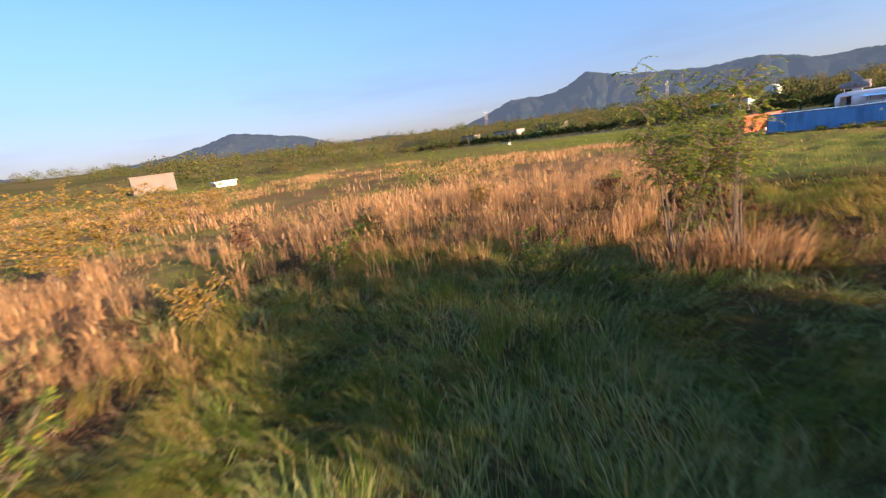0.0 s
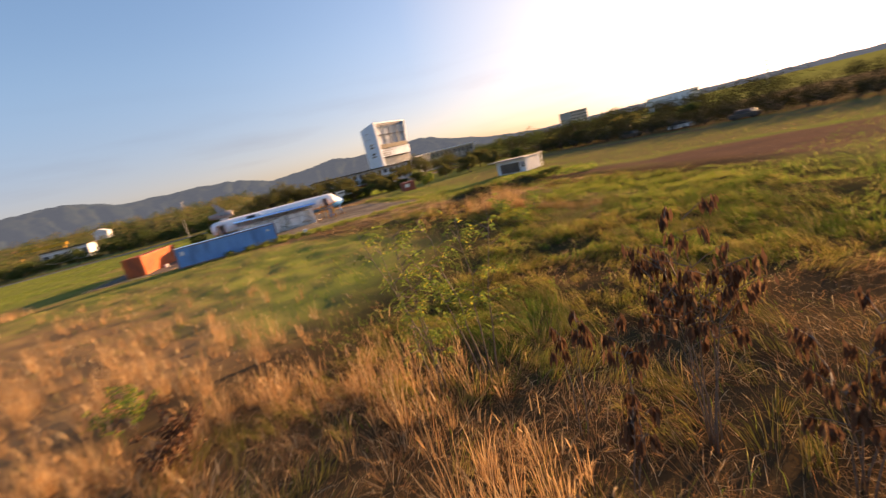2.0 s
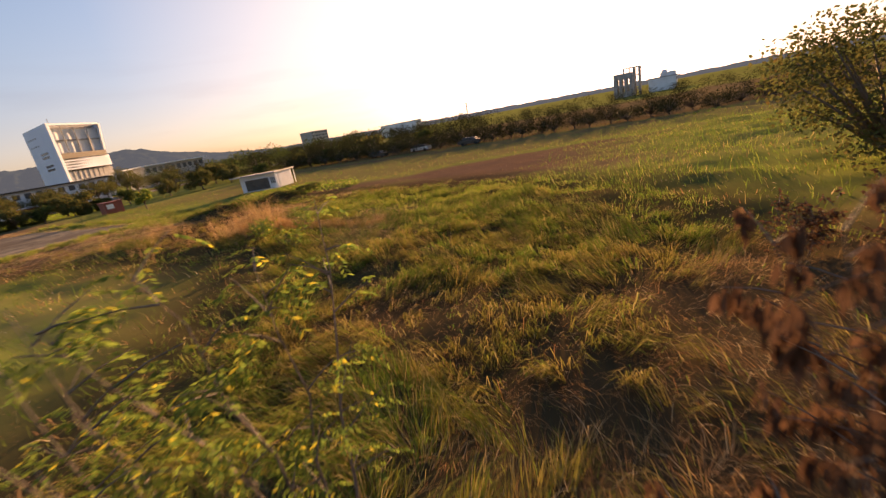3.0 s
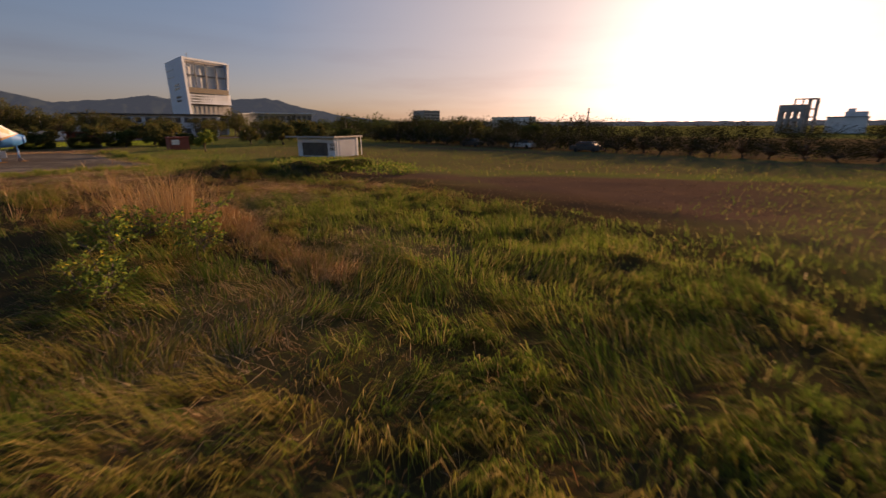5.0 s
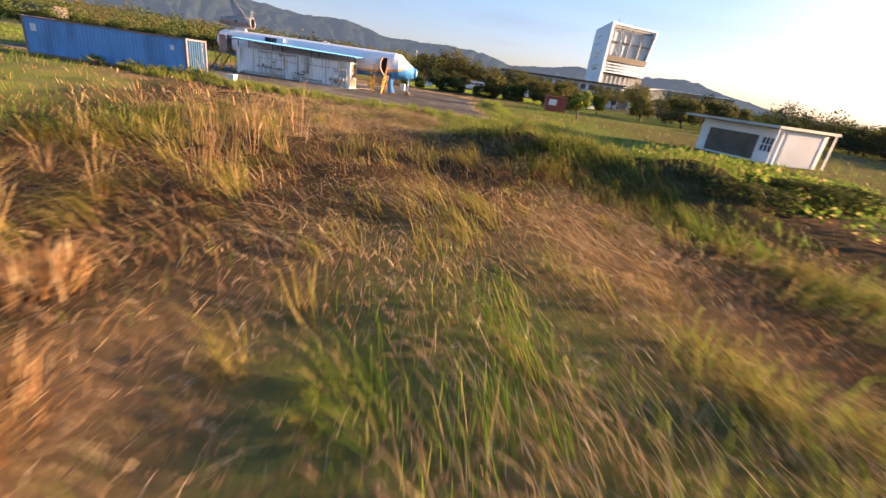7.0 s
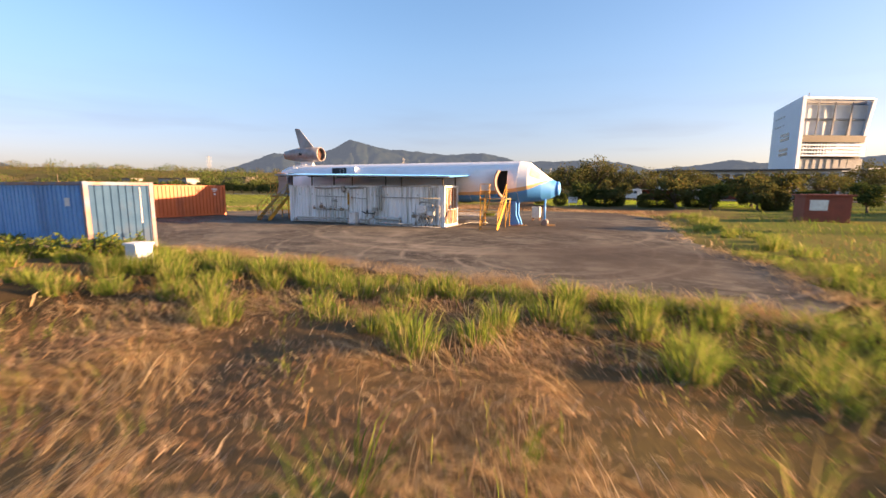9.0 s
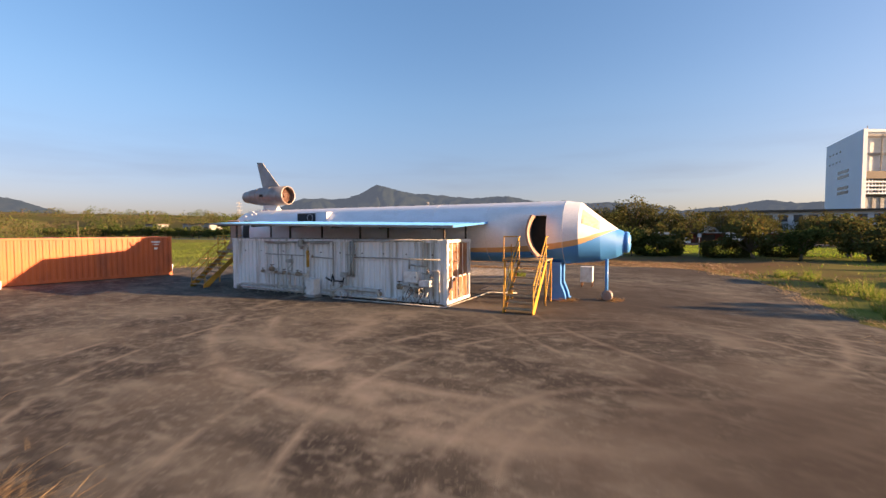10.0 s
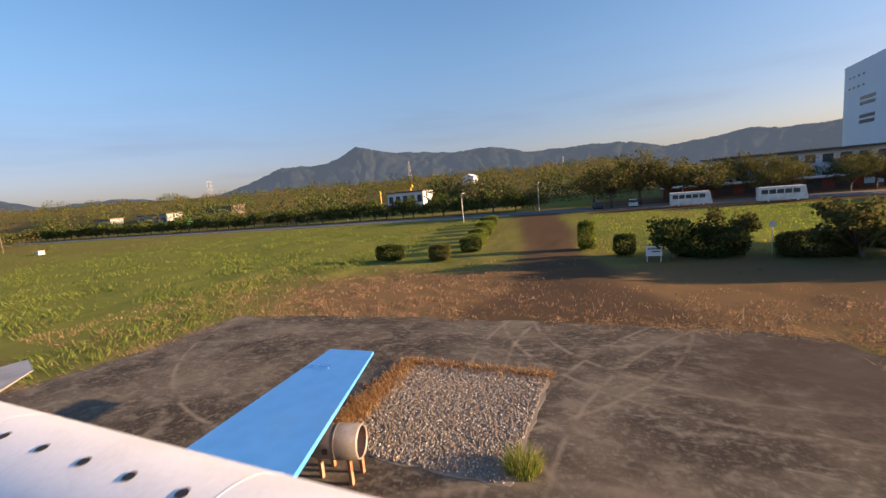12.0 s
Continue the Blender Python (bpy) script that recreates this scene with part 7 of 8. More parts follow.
repeat(far_protos, [(-24 + 5.2 * i, -88 + 1.6 * i + 3 * (i % 2), 0.92 + 0.1 * (i % 4)) for i in range(18)] + [(20 - 2.9 * i, -69 + 0.3 * i - 0.006 * i * i - 2.4 * (i % 2), 0.80 + 0.09 * ((i * 5) % 4) - 0.006 * i) for i in range(39)], 5)
round_tree = tree("round_tree", "round yellow-green young tree in the grass", (7.7, -25.8, 0), 3.4, 1.35, M["sapling_leaf"], 71, 2600, 0.22, 0.3, 0.9, "", 12)


# clipped hedges and bushes
M["weed_leaf"] = leaf_material("dark weed leaves", (0.055, 0.075, 0.025), [(0.5, 0.7, (0.09, 0.10, 0.035)), (0.85, 0.95, (0.16, 0.12, 0.06))], 0.6, 0.25)
def bush(name, label, x0, x1, y0, y1, h, mat, seed, dens=260, leaf=0.16, group=""):
    r = np.random.default_rng(seed)
    cx, cy, rx, ry = (x0 + x1) / 2, (y0 + y1) / 2, (x1 - x0) / 2, (y1 - y0) / 2
    area = 2 * (rx + ry) * 2 * h + 4 * rx * ry
    n = int(area * dens)
    u, v, w = r.uniform(-1, 1, n), r.uniform(-1, 1, n), r.uniform(-1, 1, n)
    k = (np.abs(u) ** 4 + np.abs(v) ** 4 + np.abs(w) ** 4) ** 0.25
    k = np.maximum(k, 0.35)
    f = r.uniform(0.8, 1.04, n) + 0.10 * np.sin(u * 5 + seed) * np.cos(v * 4)
    pts = np.stack([cx + u / k * rx * f, cy + v / k * ry * f, h / 2 + 0.05 + w / k * h / 2 * f], -1)
    pts[:, 2] = np.maximum(pts[:, 2], 0.02)
    V, F = leaf_mesh(pts, np.stack([u, v, w], -1) + r.normal(0, 0.5, (n, 3)), leaf * r.uniform(0.6, 1.3, n), leaf * 0.7)
    b = thing(name, label, "bush", group)
    ob = sheet("foliage", V, F, mat)
    ob.parent = b
    part("stem", tube([(cx, cy, 0), (cx, cy, h * 0.6)], 0.06, 6), M["bark"], b)
    return b


for i, (x0, x1, y0, y1, h) in enumerate([(39.8, 42.2, -10.6, -5.8, 2.2), (39.6, 41.6, -17.2, -12.6, 1.7), (40.7, 42.1, 20.9, 24.0, 1.6), (40.4, 41.8, 15.2, 17.2, 1.5), (41.7, 43.3, -2.6, -0.9, 1.7), (36.6, 39.0, -28.6, -26.2, 2.2), (38, 41, -33, -30, 2.2), (43, 45, -22.5, -18.5, 1.8)]):
    bush("clipped_bush", "dark clipped bush along the garden edge", x0, x1, y0, y1, h, M["warm_leaf"] if i % 2 else M["tree_leaf"], 80 + i, group="clipped bushes")
weeds = random.Random(17)
for i in range(12):
    by = -27.5 + 1.05 * i + weeds.uniform(-0.4, 0.4)
    bx = float(np.interp(by, [-29, -21, -16, -10, -6], [-30.5, -34.6, -32.2, -26.4, -24.0])) + weeds.uniform(-0.7, 0.9)
    w = weeds.uniform(0.35, 0.8)
    bush("weed_clump", "low dark green weeds on the grassy bank", bx - w, bx + w, by - w * 1.2, by + w * 1.2, weeds.uniform(0.6, 0.95), M["weed_leaf"], 140 + i, 330, 0.09, "bank weeds")
bush("yellow_bush", "tall yellow-green bush beside the track", 45.3, 46.9, 1.0, 2.6, 2.7, M["sapling_leaf"], 95)
for i in range(8):
    f = i / 7
    bush("hedge_bush", "yellowing clipped hedge bush beside the track", 45.2 + 30 * f, 46.9 + 30.6 * f, 13.4 + 7 * f, 15.6 + 7.4 * f, 1.5 - 0.2 * (i % 2), M["sapling_leaf"] if i % 3 else M["tree_leaf"], 100 + i, 200, group="track hedge")

# far woods: many small crowns
def wood(name, label, count, place, mat, seed, leaves=165, size_of_leaf=1.0):
    r = np.random.default_rng(seed)
    cx, cy, cz, hh = place(r, count)
    n = len(cx)
    v = r.normal(size=(n, leaves, 3))
    v /= np.linalg.norm(v, axis=2, keepdims=True)
    v *= r.random((n, leaves, 1)) ** 0.4
    size = hh * 0.5
    pts = np.stack([cx[:, None] + v[..., 0] * size[:, None] * 1.15, cy[:, None] + v[..., 1] * size[:, None] * 1.15, cz[:, None] + hh[:, None] * 0.52 + v[..., 2] * hh[:, None] * 0.5], -1).reshape(-1, 3)
    big = np.repeat(hh, leaves) * r.uniform(0.055, 0.12, n * leaves) * size_of_leaf
    V, F = leaf_mesh(pts, v.reshape(-1, 3) + r.normal(0, 0.5, (n * leaves, 3)), big, big * 0.85)
    return tagged(sheet(name, V, F, mat), label, "woodland", kind="stuff")


def hill_place(r, n):
    th, R2 = np.radians(r.uniform(-8, 108, n)), 128 + 560 * r.random(n) ** 1.5
    x, y = R2 * np.cos(th), R2 * np.sin(th)
    ok = (x > 112) | ((y > 200) & (x < 88)) | (y > 330)
    ok &= ~((x > 108) & (x < 176) & (y > 50 + (x - 108) * 0.3) & (y < 76 + (x - 108) * 0.55)) & ~((x > 116) & (x < 130) & (y > 166) & (y < 192))
    x, y, R2 = x[ok], y[ok], R2[ok]
    return x, y, hill_z(x, y) * 0.95 - 0.6, r.uniform(3.0, 9.0, len(x)) * (0.5 + 1.15 * fbm(x, y, 38, 91))


def south_place(r, n):
    x = r.uniform(-200, 260, n)
    y = -128 - 75 * r.random(n) ** 1.4 - 0.10 * np.abs(x)
    return x, y, np.zeros(n), np.where(x > 0, r.uniform(5.5, 8.5, n), r.uniform(3.0, 4.6, n)) * (0.65 + 0.6 * fbm(x, y, 40, 92))


def west_place(r, n):
    x = r.uniform(-420, 40, n)
    y = 215 + 130 * r.random(n)
    return x, y, np.zeros(n), r.uniform(4, 7.5, n)


def tower_place(r, n):
    x, y = r.uniform(60, 330, n), r.uniform(-260, -64, n)
    ok = (y < -64 - (x - 60) * 0.10) & ~((x > 136) & (x < 182) & (y > -122))
    x, y = x[ok], y[ok]
    return x, y, np.zeros(len(x)), r.uniform(6, 10.0, len(x)) * np.interp(x, [90, 120], [0.7, 1.0])


wood("far_wood", "dark green woodland crowns beyond the road", 640, hill_place, M["tree_leaf"], 1, 170, 0.95)
M["scrub_leaf"] = leaf_material("sunlit brown-green scrub leaves", (0.15, 0.125, 0.055), [(0.4, 0.6, (0.11, 0.125, 0.040)), (0.85, 0.97, (0.22, 0.145, 0.085))], 0.7, 0.48)
wood("far_scrub", "brown and yellow-green scrub crowns on the slope", 820, hill_place, M["scrub_leaf"], 2, 170, 0.95)
wood("south_wood", "dark treeline on the far side of the field", 460, south_place, M["dark_leaf"], 3, 170, 0.72)
def thicket_place(r, n):
    x = r.uniform(-115, 75, n)
    y = -67.5 - 14 * r.random(n) - 0.06 * np.abs(x + 30)
    return x, y, np.zeros(n) - 0.3, r.uniform(1.5, 2.8, n) * (0.6 + 0.8 * fbm(x, y, 14, 95))


wood("edge_thicket", "dark thicket under the far row of trees", 420, thicket_place, M["dark_leaf"], 8, 110, 0.9)
wood("west_wood", "far green and brown treeline", 260, west_place, M["warm_leaf"], 4, 120, 1.25)
wood("campus_wood", "dark campus trees around the tower", 150, tower_place, M["tree_leaf"], 5, 260, 0.8)


def scrub_place(r, n):
    x, y = r.uniform(-130, 60, n), 32 + 190 * r.random(n) ** 1.3
    ok = (clumped(x, y, 16, 93, 0.38, 0.55) > r.random(n)) & ((x < -20) | (y > 120))
    x, y = x[ok], y[ok]
    return x, y, np.zeros(len(x)) - 0.15, r.uniform(1.0, 2.8, len(x)) * (0.7 + 0.5 * fbm(x, y, 25, 94))


wood("field_scrub", "low yellow-green scrub scattered over the open field", 1100, scrub_place, M["sapling_leaf"], 6, 60)
wood("brown_scrub", "low brown scrub scattered over the open field", 700, scrub_place, M["warm_leaf"], 7, 60)


# ---- pipework on the white container ----
pw = thing("pipework", "galvanised and rusty gas pipes along the container wall", "pipes")


def pipe(pts, r=0.035, mat="pipe", label=""):
    part("pipe", tube(pts, r * 1.22, 8), M[mat], pw, label, smooth=True)


F0 = -0.07
G = F0 - 0.05
# gas main along the wall, joined to the riser whose sunlit stretch is painted yellow
pipe([(G, 9.75, 0.97), (G, 7.2, 0.93), (G, 7.05, 0.96), (G, 7.0, 1.05)], 0.05)
pipe([(G - 0.02, 7.0, 1.0), (G - 0.02, 7.0, 1.3)], 0.045)
pipe([(G - 0.02, 7.0, 1.3), (G - 0.02, 7.0, 2.05)], 0.055, "yellow", "sunlit stretch of the pale gas riser, painted yellow")
pipe([(G - 0.02, 7.0, 2.05), (G - 0.02, 7.0, 2.2), (G - 0.02, 7.06, 2.28), (G - 0.02, 7.36, 2.3), (G - 0.02, 7.42, 2.38), (G - 0.02, 7.42, 2.55)], 0.045)
for y, r in ((9.45, 0.022), (9.1, 0.022), (8.85, 0.05), (8.5, 0.022), (8.12, 0.05), (7.8, 0.025), (7.3, 0.04)):
    pipe([(G - 0.05, y, 0.0), (G - 0.05, y, 0.9)], r)
# low rails on short legs
pipe([(G, 11.45, 0.0), (G, 11.45, 0.3), (G, 11.2, 0.33), (G, 6.9, 0.33)], 0.045)
pipe([(G - 0.14, 11.3, 0.2), (G - 0.14, 6.85, 0.14)], 0.035)
pipe([(G - 0.05, 11.65, 0.02), (G - 0.05, 11.65, 0.24), (G - 0.14, 11.4, 0.24), (G - 0.14, 11.4, 0.05)], 0.05)
for y in (10.8, 10.1, 9.6, 7.6):
    pipe([(G - 0.14, y, 0.0), (G - 0.14, y, 0.2)], 0.02)
pipe([(G - 0.05, 6.1, 0.3), (G - 0.05, 5.4, 0.27)], 0.05)
pipe([(G - 0.12, 6.1, 0.12), (G - 0.12, 5.3, 0.1)], 0.035)
pipe([(G - 0.05, 5.65, 0.55), (G - 0.05, 5.65, 0.0)], 0.03)
# loops beside the pump
pipe([(G - 0.05, 5.05, 0.62), (G - 0.08, 5.05, 0.42), (G - 0.3, 5.2, 0.38), (G - 0.38, 5.25, 0.3), (G - 0.38, 5.25, 0.04)], 0.045)
pipe([(G - 0.05, 4.95, 0.45), (G - 0.05, 3.2, 0.40), (G - 0.1, 3.05, 0.36), (G - 0.1, 3.05, 0.03)], 0.075)
pipe([(G - 0.22, 4.75, 0.16), (G - 0.22, 2.1, 0.13)], 0.05)
pipe([(G - 0.3, 4.9, 0.03), (G - 0.3, 4.9, 0.3)], 0.03)
pipe([(G - 0.26, 4.55, 0.03), (G - 0.26, 4.55, 0.28), (G - 0.26, 4.35, 0.28), (G - 0.26, 4.35, 0.1)], 0.03)
pipe([(G - 0.4, 5.25, 0.03), (G - 0.4, -0.15, 0.03), (4.0, -0.35, 0.03), (4.25, -1.6, 0.03)], 0.024)
# conduits
for pts, r in ((((9.8, 2.42), (7.4, 2.42)), 0.03), (((9.6, 2.36), (8.4, 2.36)), 0.02), (((7.44, 2.55), (7.44, 2.1)), 0.06), (((7.25, 2.42), (5.62, 2.48), (5.57, 2.42), (5.57, 0.5)), 0.028), (((6.9, 2.36), (5.8, 2.40)), 0.03),
               (((9.75, 1.84), (7.25, 1.80)), 0.02), (((6.75, 1.76), (5.6, 1.70)), 0.02), (((8.9, 2.5), (8.9, 1.05)), 0.016), (((8.05, 1.82), (8.05, 0.98)), 0.024), (((7.93, 1.5), (8.3, 1.15)), 0.012),
               (((4.47, 2.56), (4.47, 0.92)), 0.045), (((4.62, 2.5), (4.62, 1.0), (4.85, 0.95)), 0.035), (((4.85, 1.9), (4.35, 1.9)), 0.03), (((4.4, 1.80), (0.25, 1.80)), 0.024), (((4.4, 2.50), (1.05, 2.53), (1.0, 2.48)), 0.02),
               (((1.66, 1.86), (1.66, 1.4)), 0.026), (((1.6, 1.55), (0.85, 1.5)), 0.026), (((0.57, 1.74), (0.57, 0.35)), 0.03), (((1.1, 1.25), (0.8, 1.2)), 0.022)):
    pipe([(F0, y, z) for y, z in pts], r, "conduit")
pipe([(G, 1.0, 2.48), (G, 1.0, 1.55)], 0.026)
pipe([(G, 0.6, 1.35), (G, 0.32, 1.35), (G, 0.28, 1.3), (G, 0.28, 0.12), (G, 1.05, 0.1)], 0.026)
pipe([(G - 0.08, 2.0, 0.72), (G - 0.08, 0.95, 0.66)], 0.03)
pipe([(G - 0.06, 5.9, 0.85), (G - 0.1, 5.55, 0.72), (G - 0.1, 5.5, 1.0), (G - 0.1, 5.4, 0.74), (G - 0.06, 4.95, 0.72), (G - 0.06, 4.9, 0.9)], 0.032, "black", "black looped hose")
for y in (1.78, 1.52, 1.32, 1.08, 0.9, 0.72):
    pipe([(G - 0.12, y, 0.5), (G - 0.2, y + 0.05, 0.3), (G - 0.3, y + 0.12, 0.26), (G - 0.3, y + 0.12, 0.0)], 0.018)
for y0, y1, z0, z1 in ((7.3, 7.58, 2.2, 2.5), (4.75, 5.12, 0.92, 1.12), (5.0, 5.2, 0.6, 0.75), (8.0, 8.35, 1.45, 1.62)):
    part("junction_box", box(F0 - 0.1, F0 + 0.02, y0, y1, z0, z1, 0.01), M["conduit"], pw)
for y, z, s in ((9.85, 1.0, 0.1), (9.25, 1.12, 0.15), (8.95, 0.98, 0.1), (8.45, 0.97, 0.11), (8.1, 0.95, 0.08), (7.6, 0.95, 0.12), (7.4, 0.94, 0.09), (3.05, 0.3, 0.12), (3.05, 0.1, 0.1), (2.05, 0.66, 0.15), (1.5, 0.55, 0.09), (1.2, 0.56, 0.16), (1.9, 0.15, 0.07), (0.75, 1.3, 0.08), (0.62, 1.1, 0.07), (6.7, 1.76, 0.06), (5.05, 0.5, 0.08)):
    s *= 0.78
    part("valve", lathe([(-s, s * 0.5), (-s * 0.8, s), (-s * 0.3, s), (-s * 0.3, s * 0.6), (s * 0.3, s * 0.6), (s * 0.3, s), (s * 0.8, s), (s, s * 0.5)], 12), M["brass"], pw, "rusty valve and flange", m=Matrix.Translation((F0 - 0.1, y, z)))
    part("valve_stem", tube([(F0 - 0.1, y, z), (F0 - 0.1, y, z + s * 1.8)], s * 0.18, 6), M["brass"], pw)
    part("hand_wheel", lathe([(-0.01, s * 0.75), (-0.01, s * 0.9), (0.01, s * 0.9), (0.01, s * 0.75)], 14, "z", cap=False), M["dark_steel"], pw, m=Matrix.Translation((F0 - 0.1, y, z + s * 1.8)))
vr = random.Random(2)
for i in range(14):
    y = vr.uniform(0.4, 1.7)
    z = vr.uniform(0.2, 0.8)
    part("hose", tube([(F0 - 0.05, y, z), (F0 - 0.14, y + vr.uniform(-0.15, 0.15), z - 0.12), (F0 - 0.1, y + vr.uniform(-0.3, 0.3), max(0.03, z - 0.45))], 0.014, 5), M["black"], pw)


def enclosure(y0, y1, z0, z1, d=0.22, label="pale grey electrical enclosure on the container wall"):
    b = thing("electrical_box", label, "electrical box", "electrical boxes")
    part("body", box(F0 - d, F0 + 0.02, y0, y1, z0, z1, 0.012), M["grey_box"], b)
    part("lid", box(F0 - d - 0.02, F0 - d - 0.002, y0 + 0.02, y1 - 0.02, z0 + 0.02, z1 - 0.02, 0.006), M["grey_box"], b)
    part("latch", box(F0 - d - 0.035, F0 - d - 0.022, y0 + 0.05, y0 + 0.08, (z0 + z1) / 2 - 0.05, (z0 + z1) / 2 + 0.05), M["dark_steel"], b)


enclosure(1.19, 1.8, 0.86, 1.32)
enclosure(0.6, 1.1, 0.72, 0.98)
pump = thing("pump_cabinet", "pale metal pump cabinet on a plinth by the pipes", "cabinet")
part("body", box(-0.58, -0.2, 6.24, 6.7, 0.1, 0.7, 0.02), M["grey_box"], pump)
part("hood", box(-0.62, -0.17, 6.2, 6.74, 0.702, 0.8, 0.02), M["grey_box"], pump)
part("plinth", box(-0.64, -0.15, 6.16, 6.78, 0.0, 0.1), M["concrete_wall"], pump)
for y in (0.6, 1.8, 2.9, 4.0, 5.2, 6.3, 8.6, 10.1, 11.2):
    part("wall_plug", box(F0 + 0.03, F0 + 0.06, y, y + 0.05, 1.95, 2.0), M["dark_steel"], pw)

cube = thing("storage_bin", "small white lidded bin in the weeds by the blue container", "bin")
part("body", box(-16.15, -15.65, 3.62, 4.16, -0.02, 0.60, 0.03), M["white_plain"], cube)
part("lid", box(-16.19, -15.61, 3.58, 4.20, 0.602, 0.68, 0.02), M["white_plain"], cube)
cube2 = thing("concrete_block", "small white marker block far out in the green field", "block")
part("body", box(56.6, 58.0, 136.6, 138.0, -0.1, 1.0, 0.03), M["white_plain"], cube2)
white_bin = thing("white_bin", "white plastic bin beside the orange container", "bin")
part("body", lathe([(0.0, 0.17), (0.02, 0.2), (0.42, 0.24), (0.45, 0.23)], 16, "z"), M["white_plain"], white_bin, smooth=False, m=Matrix.Translation((4.8, 25.4, 0)))
white_bin2 = thing("white_bin", "white plastic bin before the orange container", "bin")
part("body", lathe([(0.0, 0.17), (0.02, 0.2), (0.40, 0.22), (0.43, 0.2)], 16, "z"), M["white_plain"], white_bin2, m=Matrix.Translation((-5.6, 22.5, 0)))
grate = thing("drain_grate", "dark steel drain grating laid under the aeroplane", "grating")
for i in range(9):
    part("bar", box(4.6, 6.0, 0.3 - i * 0.16, 0.38 - i * 0.16, 0.0, 0.03), M["dark_steel"], grate)


# ---- minibuses and parked cars ----
def minibus(m):
    b = thing("minibus", "white minibus with dark windows parked beyond the lawn", "minibus", "minibuses", m)
    bm = box(0, 6.6, 0, 2.0, 0.35, 2.55, 0.12)
    for v in bm.verts:
        if v.co.x > 6.0 and v.co.z > 1.5:
            v.co.x -= (v.co.z - 1.5) * 0.45
    part("body", bm, M["bus_white"], b)
    for s in (-0.01, 2.0):
        for k in range(5):
            part("window", box(0.35 + k * 1.05, 1.25 + k * 1.05, s, s + 0.01, 1.45, 2.15), M["glass_far"], b)
    part("windscreen", box(6.33, 6.36, 0.2, 1.8, 1.5, 2.2), M["glass_far"], b)
    part("bumper", box(6.55, 6.68, 0.1, 1.9, 0.4, 0.65, 0.03), M["dark_steel"], b)
    for x in (1.3, 5.2):
        for y in (0.12, 1.88):
            w = part("wheel", lathe([(-0.11, 0.2), (-0.11, 0.34), (0.11, 0.34), (0.11, 0.2)], 18), M["tyre"], b, m=Matrix.Translation((x, y, 0.34)))
            part("rim", lathe([(-0.115, 0.0001), (-0.115, 0.2), (0.115, 0.2), (0.115, 0.0001)], 14, cap=False), M["bus_white"], w, m=Matrix.Translation((x, y, 0.34)))
    return b


bus = minibus(pose(88.5, -8.8, 0, 0, 0, -90))
copy_thing(bus, pose(86.5, -21.6, 0, 0, 0, -90))


def car(m, mat):
    b = thing("parked_car", "parked car glimpsed between the trees", "car", "parked cars", m)
    part("body", box(0, 4.3, 0, 1.7, 0.25, 0.9, 0.12), mat, b)
    bm = box(0.7, 3.6, 0.1, 1.6, 0.9, 1.45, 0.08)
    for v in bm.verts:
        if v.co.z > 1.2:
            v.co.x += 0.35 if v.co.x < 2 else -0.5
    part("cabin", bm, M["glass_far"], b)
    for x in (0.8, 3.4):
        for y in (0.1, 1.6):
            part("wheel", lathe([(-0.1, 0.05), (-0.1, 0.3), (0.1, 0.3), (0.1, 0.05)], 14), M["tyre"], b, m=Matrix.Translation((x, y, 0.3)))
    return b


for i, (x, y, a) in enumerate(((94, 3, 10), (94, -3.5, 0), (104, -14, 90), (56, -40, 20), (62, -44, 15), (-36, -65.4, 6), (-12, -67.5, 4), (-19, -66.0, 182))):
    car(pose(x, y, 0, 0, 0, a), M["bus_white"] if i in (1, 3, 7) else M["dark_steel"])


# ---- posts, lamps, pylons ----
def street_lamp(x, y, h):
    s = thing("street_lamp", "pale street lamp with a curved arm", "street lamp", "street lamps", pose(x, y, 0))
    part("post", tube([(0, 0, 0), (0, 0, h * 0.85), (0.15, 0, h * 0.95), (0.6, 0, h), (1.1, 0, h)], 0.07, 8, radii=[0.1, 0.07, 0.06, 0.05, 0.05]), M["grey_box"], s, smooth=True)
    part("lamp_head", box(0.9, 1.5, -0.12, 0.12, h - 0.06, h + 0.06, 0.03), M["grey_box"], s)
    return s


street_lamp(80.5, 28.7, 5.9)
street_lamp(101, 17.5, 6.5)
street_lamp(101, -12, 6.5)
sign = thing("sign_post", "small white sign on a thin post by the hedge", "sign")
part("post", tube([(41.2, -12.4, 0), (41.2, -12.4, 2.6)], 0.035), M["grey_box"], sign)
part("plate", box(41.14, 41.16, -12.6, -12.2, 2.2, 2.6), M["white_plain"], sign)
board = thing("notice_board", "white notice board standing in front of the hedge", "sign")
part("plate", box(38.6, 38.66, -4.6, -3.4, 0.5, 1.3), M["white_plain"], board)
for y in (-4.5, -3.5):
    part("post", tube([(38.7, y, 0), (38.7, y, 1.3)], 0.03), M["grey_box"], board)
for i, (x, y, w) in enumerate(((38.57, -4.45, 0.9), (38.57, -4.45, 0.6))):
    part("marking", box(x, x + 0.02, y, y + w, 1.05 - 0.22 * i, 1.13 - 0.22 * i), M["dark_steel"], board)


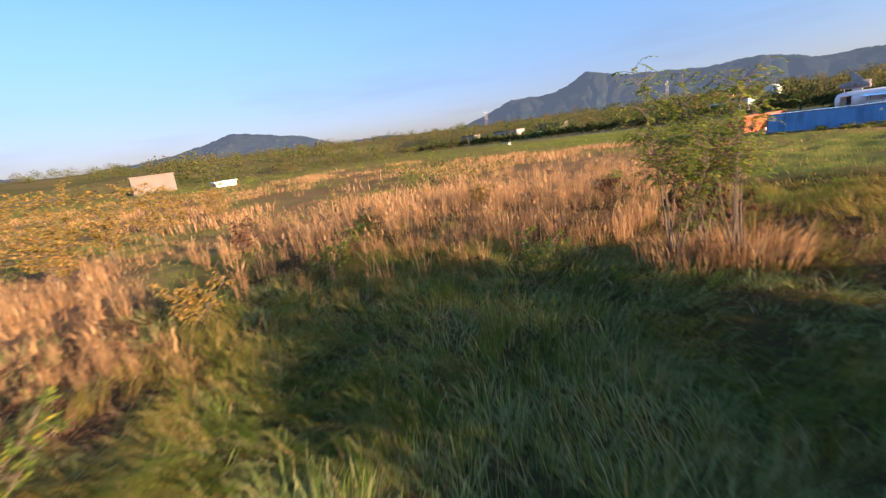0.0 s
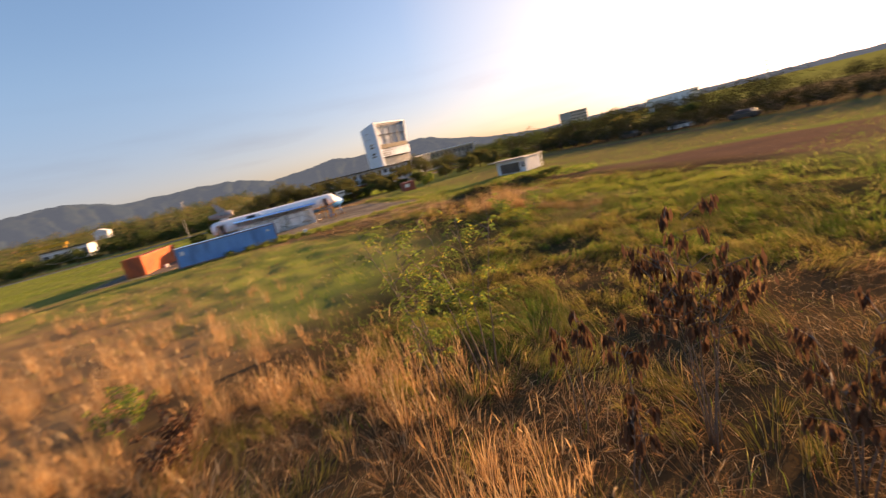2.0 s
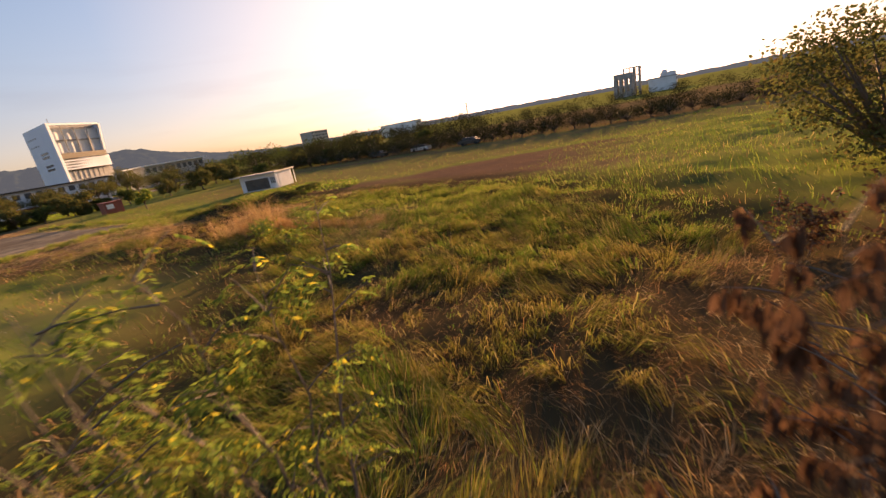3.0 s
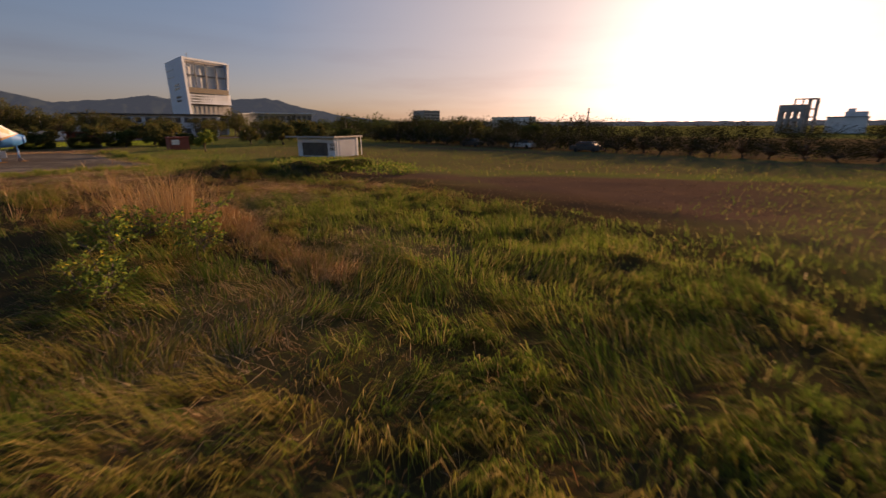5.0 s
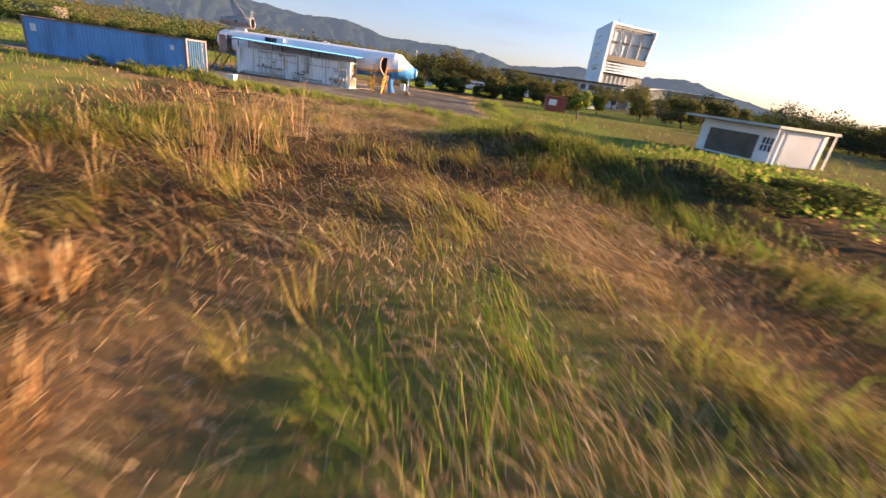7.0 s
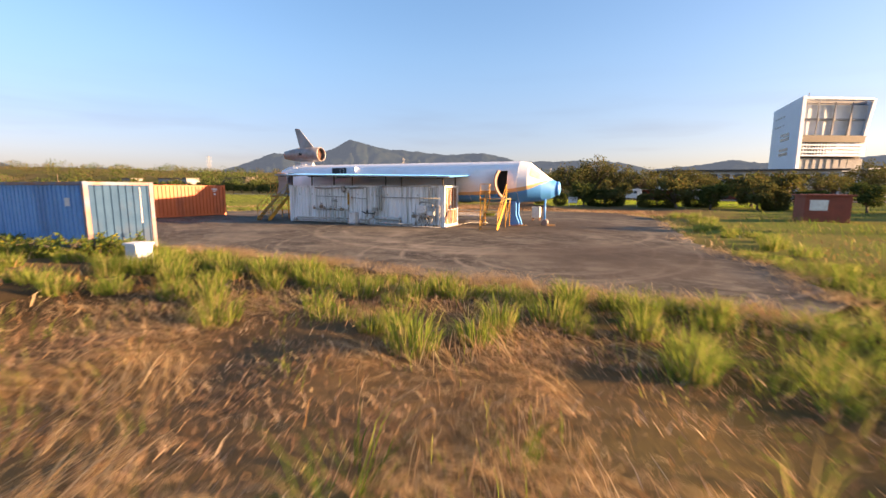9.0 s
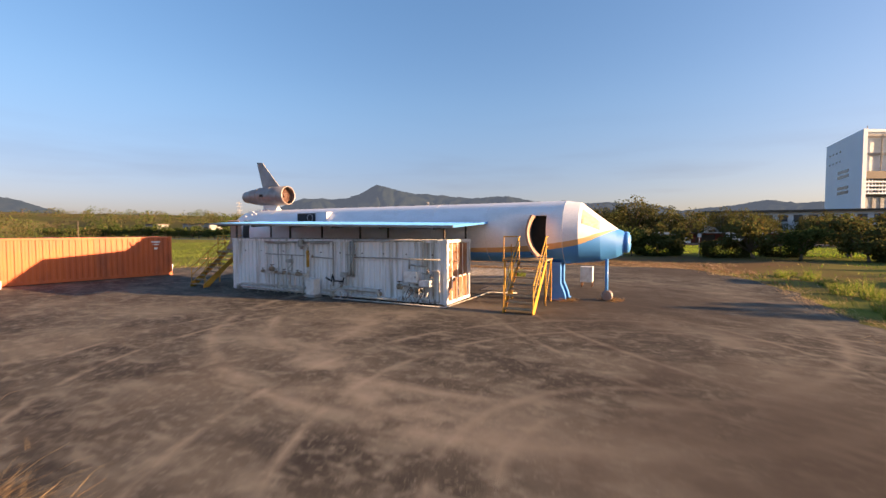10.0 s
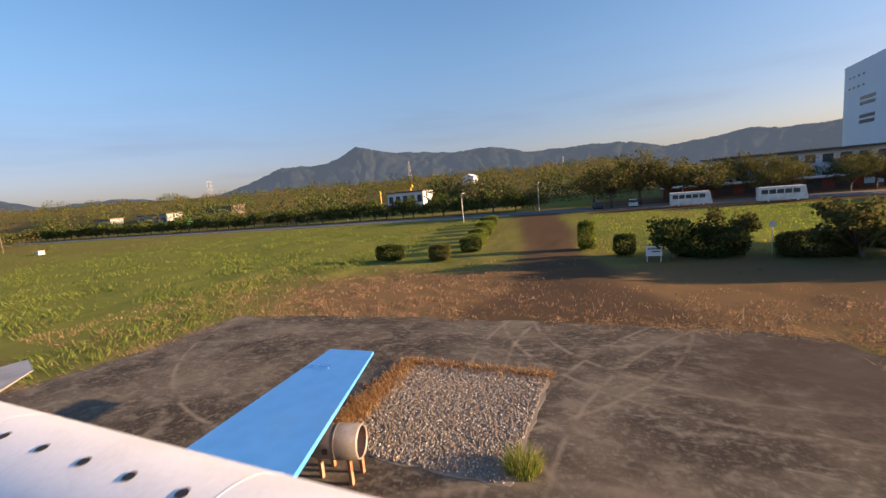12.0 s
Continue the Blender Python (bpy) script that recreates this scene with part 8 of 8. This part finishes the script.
def pylon(x, y, z0, h, w):
    p = thing("power_pylon", "pale steel lattice power pylon in the distance", "pylon", "pylons", pose(x, y, z0))
    leg = bmesh.new()
    for sx in (-1, 1):
        for sy in (-1, 1):
            tube_into(leg, [(sx * w, sy * w, 0), (sx * w * 0.35, sy * w * 0.35, h * 0.6), (sx * w * 0.15, sy * w * 0.15, h)], 0.13, 4)
    part("frame", leg, M["grey_wing"], p)
    brace = bmesh.new()
    for k in range(9):
        f0, f1 = k / 9, (k + 1) / 9
        r0, r1 = w * (1 - 0.85 * f0), w * (1 - 0.85 * f1)
        for s in (-1, 1):
            tube_into(brace, [(-r0, s * r0, f0 * h), (r1, s * r1, f1 * h)], 0.08, 4)
            tube_into(brace, [(s * r0, -r0, f0 * h), (s * r1, r1, f1 * h)], 0.08, 4)
    part("bracing", brace, M["grey_wing"], p)
    for f in (0.7, 0.82, 0.94):
        part("cross_arm", box(-w * 1.3, w * 1.3, -0.3, 0.3, h * f, h * f + 0.3), M["grey_wing"], p)


pylon(640, 338, 4, 51, 4.5)
pylon(368, 473, 4, 38, 3.5)
pylon(694, 95, 8, 28, 3.5)

# ---- far buildings ----
for x0, x1, y0, y1, h in ((132, 140, 200, 222, 6.9), (150, 158, 178, 196, 7.8), (128, 134, 238, 252, 6.8)):
    block("roadside_house", "low pale house behind the roadside trees", x0, x1, y0, y1, h, M["pink_wall"] if x0 == 150 else M["concrete_wall"], M["pink_wall"], 1, 4, 0.4)
gb = block("roadside_workshop", "low white workshop behind the roadside trees", 158, 168, 76, 93, 6.6, M["white_plain"], M["dark_steel"], 1, 5, 0.5)
gantry = thing("gantry_crane", "bright yellow gantry crane above the trees", "crane")
part("beam", box(168, 169, 86, 104, 8.6, 9.8), M["crane_yellow"], gantry)
for y in (87, 103):
    part("leg", tube([(168.5, y, 0), (168.5, y, 8.8)], 0.3), M["crane_yellow"], gantry)
house = thing("hill_house", "small white house on the wooded slope", "house")
part("wall", box(283, 291, 98, 106, 0, 12.5), M["white_plain"], house)
bm = bmesh.new()
vs = [[bm.verts.new((x, y, z)) for y, z in ((97, 12.4), (102, 14.6), (107, 12.4))] for x in (282.5, 291.5)]
bm.faces.new(vs[0])
bm.faces.new(vs[1][::-1])
for i in range(3):
    j = (i + 1) % 3
    bm.faces.new((vs[0][i], vs[1][i], vs[1][j], vs[0][j]))
part("roof", bm, M["white_plain"], house)
tarp = thing("green_shed", "low shed with bright green sheet roofing by the road", "shed")
part("wall", box(121, 125, 172, 186, 0, 3.4), M["green_tarp"], tarp)
part("roof", box(120.6, 125.4, 171.6, 186.4, 3.4, 3.8), M["green_tarp"], tarp)
frame_tower = thing("training_tower", "unfinished concrete frame tower against the sky", "tower")
for y in (-262.0, -255.5):
    for x0, x1 in ((-37.5, -35.9), (-34.7, -33.4), (-32.2, -30.9), (-29.7, -28.0)):
        part("pier", box(x0, x1, y, y + 0.5, 0, 12.2), M["concrete_wall"], frame_tower)
    for z0, z1 in ((0, 2.6), (5.2, 6.4), (9.4, 12.2)):
        for x0, x1 in ((-35.9, -34.7), (-33.4, -32.2), (-30.9, -29.7)):
            part("band", box(x0, x1, y + 0.03, y + 0.47, z0, z1), M["concrete_wall"], frame_tower)
for x in (-37.5, -28.5):
    part("side_wall", box(x, x + 0.5, -261.5, -255.5, 0, 12.2), M["concrete_wall"], frame_tower)
for z in (2.6, 6.0, 9.4, 12.2):
    part("floor_slab", box(-37.0, -28.5, -261.5, -255.5, z - 0.3, z), M["concrete_wall"], frame_tower)
for x in (-41.2, -38.6):
    for y in (-262, -255.7):
        part("column", box(x, x + 0.7, y, y + 0.7, 0, 14.6), M["concrete_wall"], frame_tower)
for z in (3.2, 6.6, 10.0, 14.2):
    part("beam", box(-41.2, -37.5, -261.9, -255.1, z, z + 0.5), M["concrete_wall"], frame_tower)
for x in (-36.4, -33.6):
    part("column", box(x, x + 0.6, -256.1, -255.5, 12.2, 14.6), M["concrete_wall"], frame_tower)
part("beam", box(-37.5, -33.0, -256.1, -255.5, 14.2, 14.7), M["concrete_wall"], frame_tower)
stepped = block("far_office", "pale stepped office block far behind the trees", -58, -45, -272, -258, 6.5, M["white_plain"], M["concrete_wall"], 2, 4, 0.3)
part("upper_storey", box(-57.5, -50.5, -271, -259, 6.95, 8.9), M["white_plain"], stepped)
part("stair_head", box(-53.5, -51, -265, -261, 8.9, 10.2), M["white_plain"], stepped)
block("far_office", "low pale office block on the horizon", 150, 190, -330, -320, 10.5, M["white_plain"], M["concrete_wall"], 3, 4, 0.3)
mast = thing("radio_mast", "thin lattice radio mast on the skyline", "mast")
part("frame", tube([(120, -365, 0), (120, -365, 18)], 0.5, 5), M["concrete_wall"], mast)
for z in (10, 14, 17):
    part("cross_arm", box(118.6, 121.4, -365.3, -364.7, z, z + 0.5), M["concrete_wall"], mast)
pole = thing("wooden_pole", "thin utility pole at the field edge", "pole")
part("post", tube([(62, 170, 0), (62, 170, 6.5)], 0.12), M["bark"], pole)

block("far_hall", "pinkish low hall far across the field", -83, -68, 206, 216, 6.8, M["pink_wall"], M["pink_wall"], 1, 1, 0.3)
block("field_hut", "low white hut with a pale roof in the field", -63, -57, 150, 156, 1.5, M["white_plain"], M["white_plain"], 1, 2, 0.4)
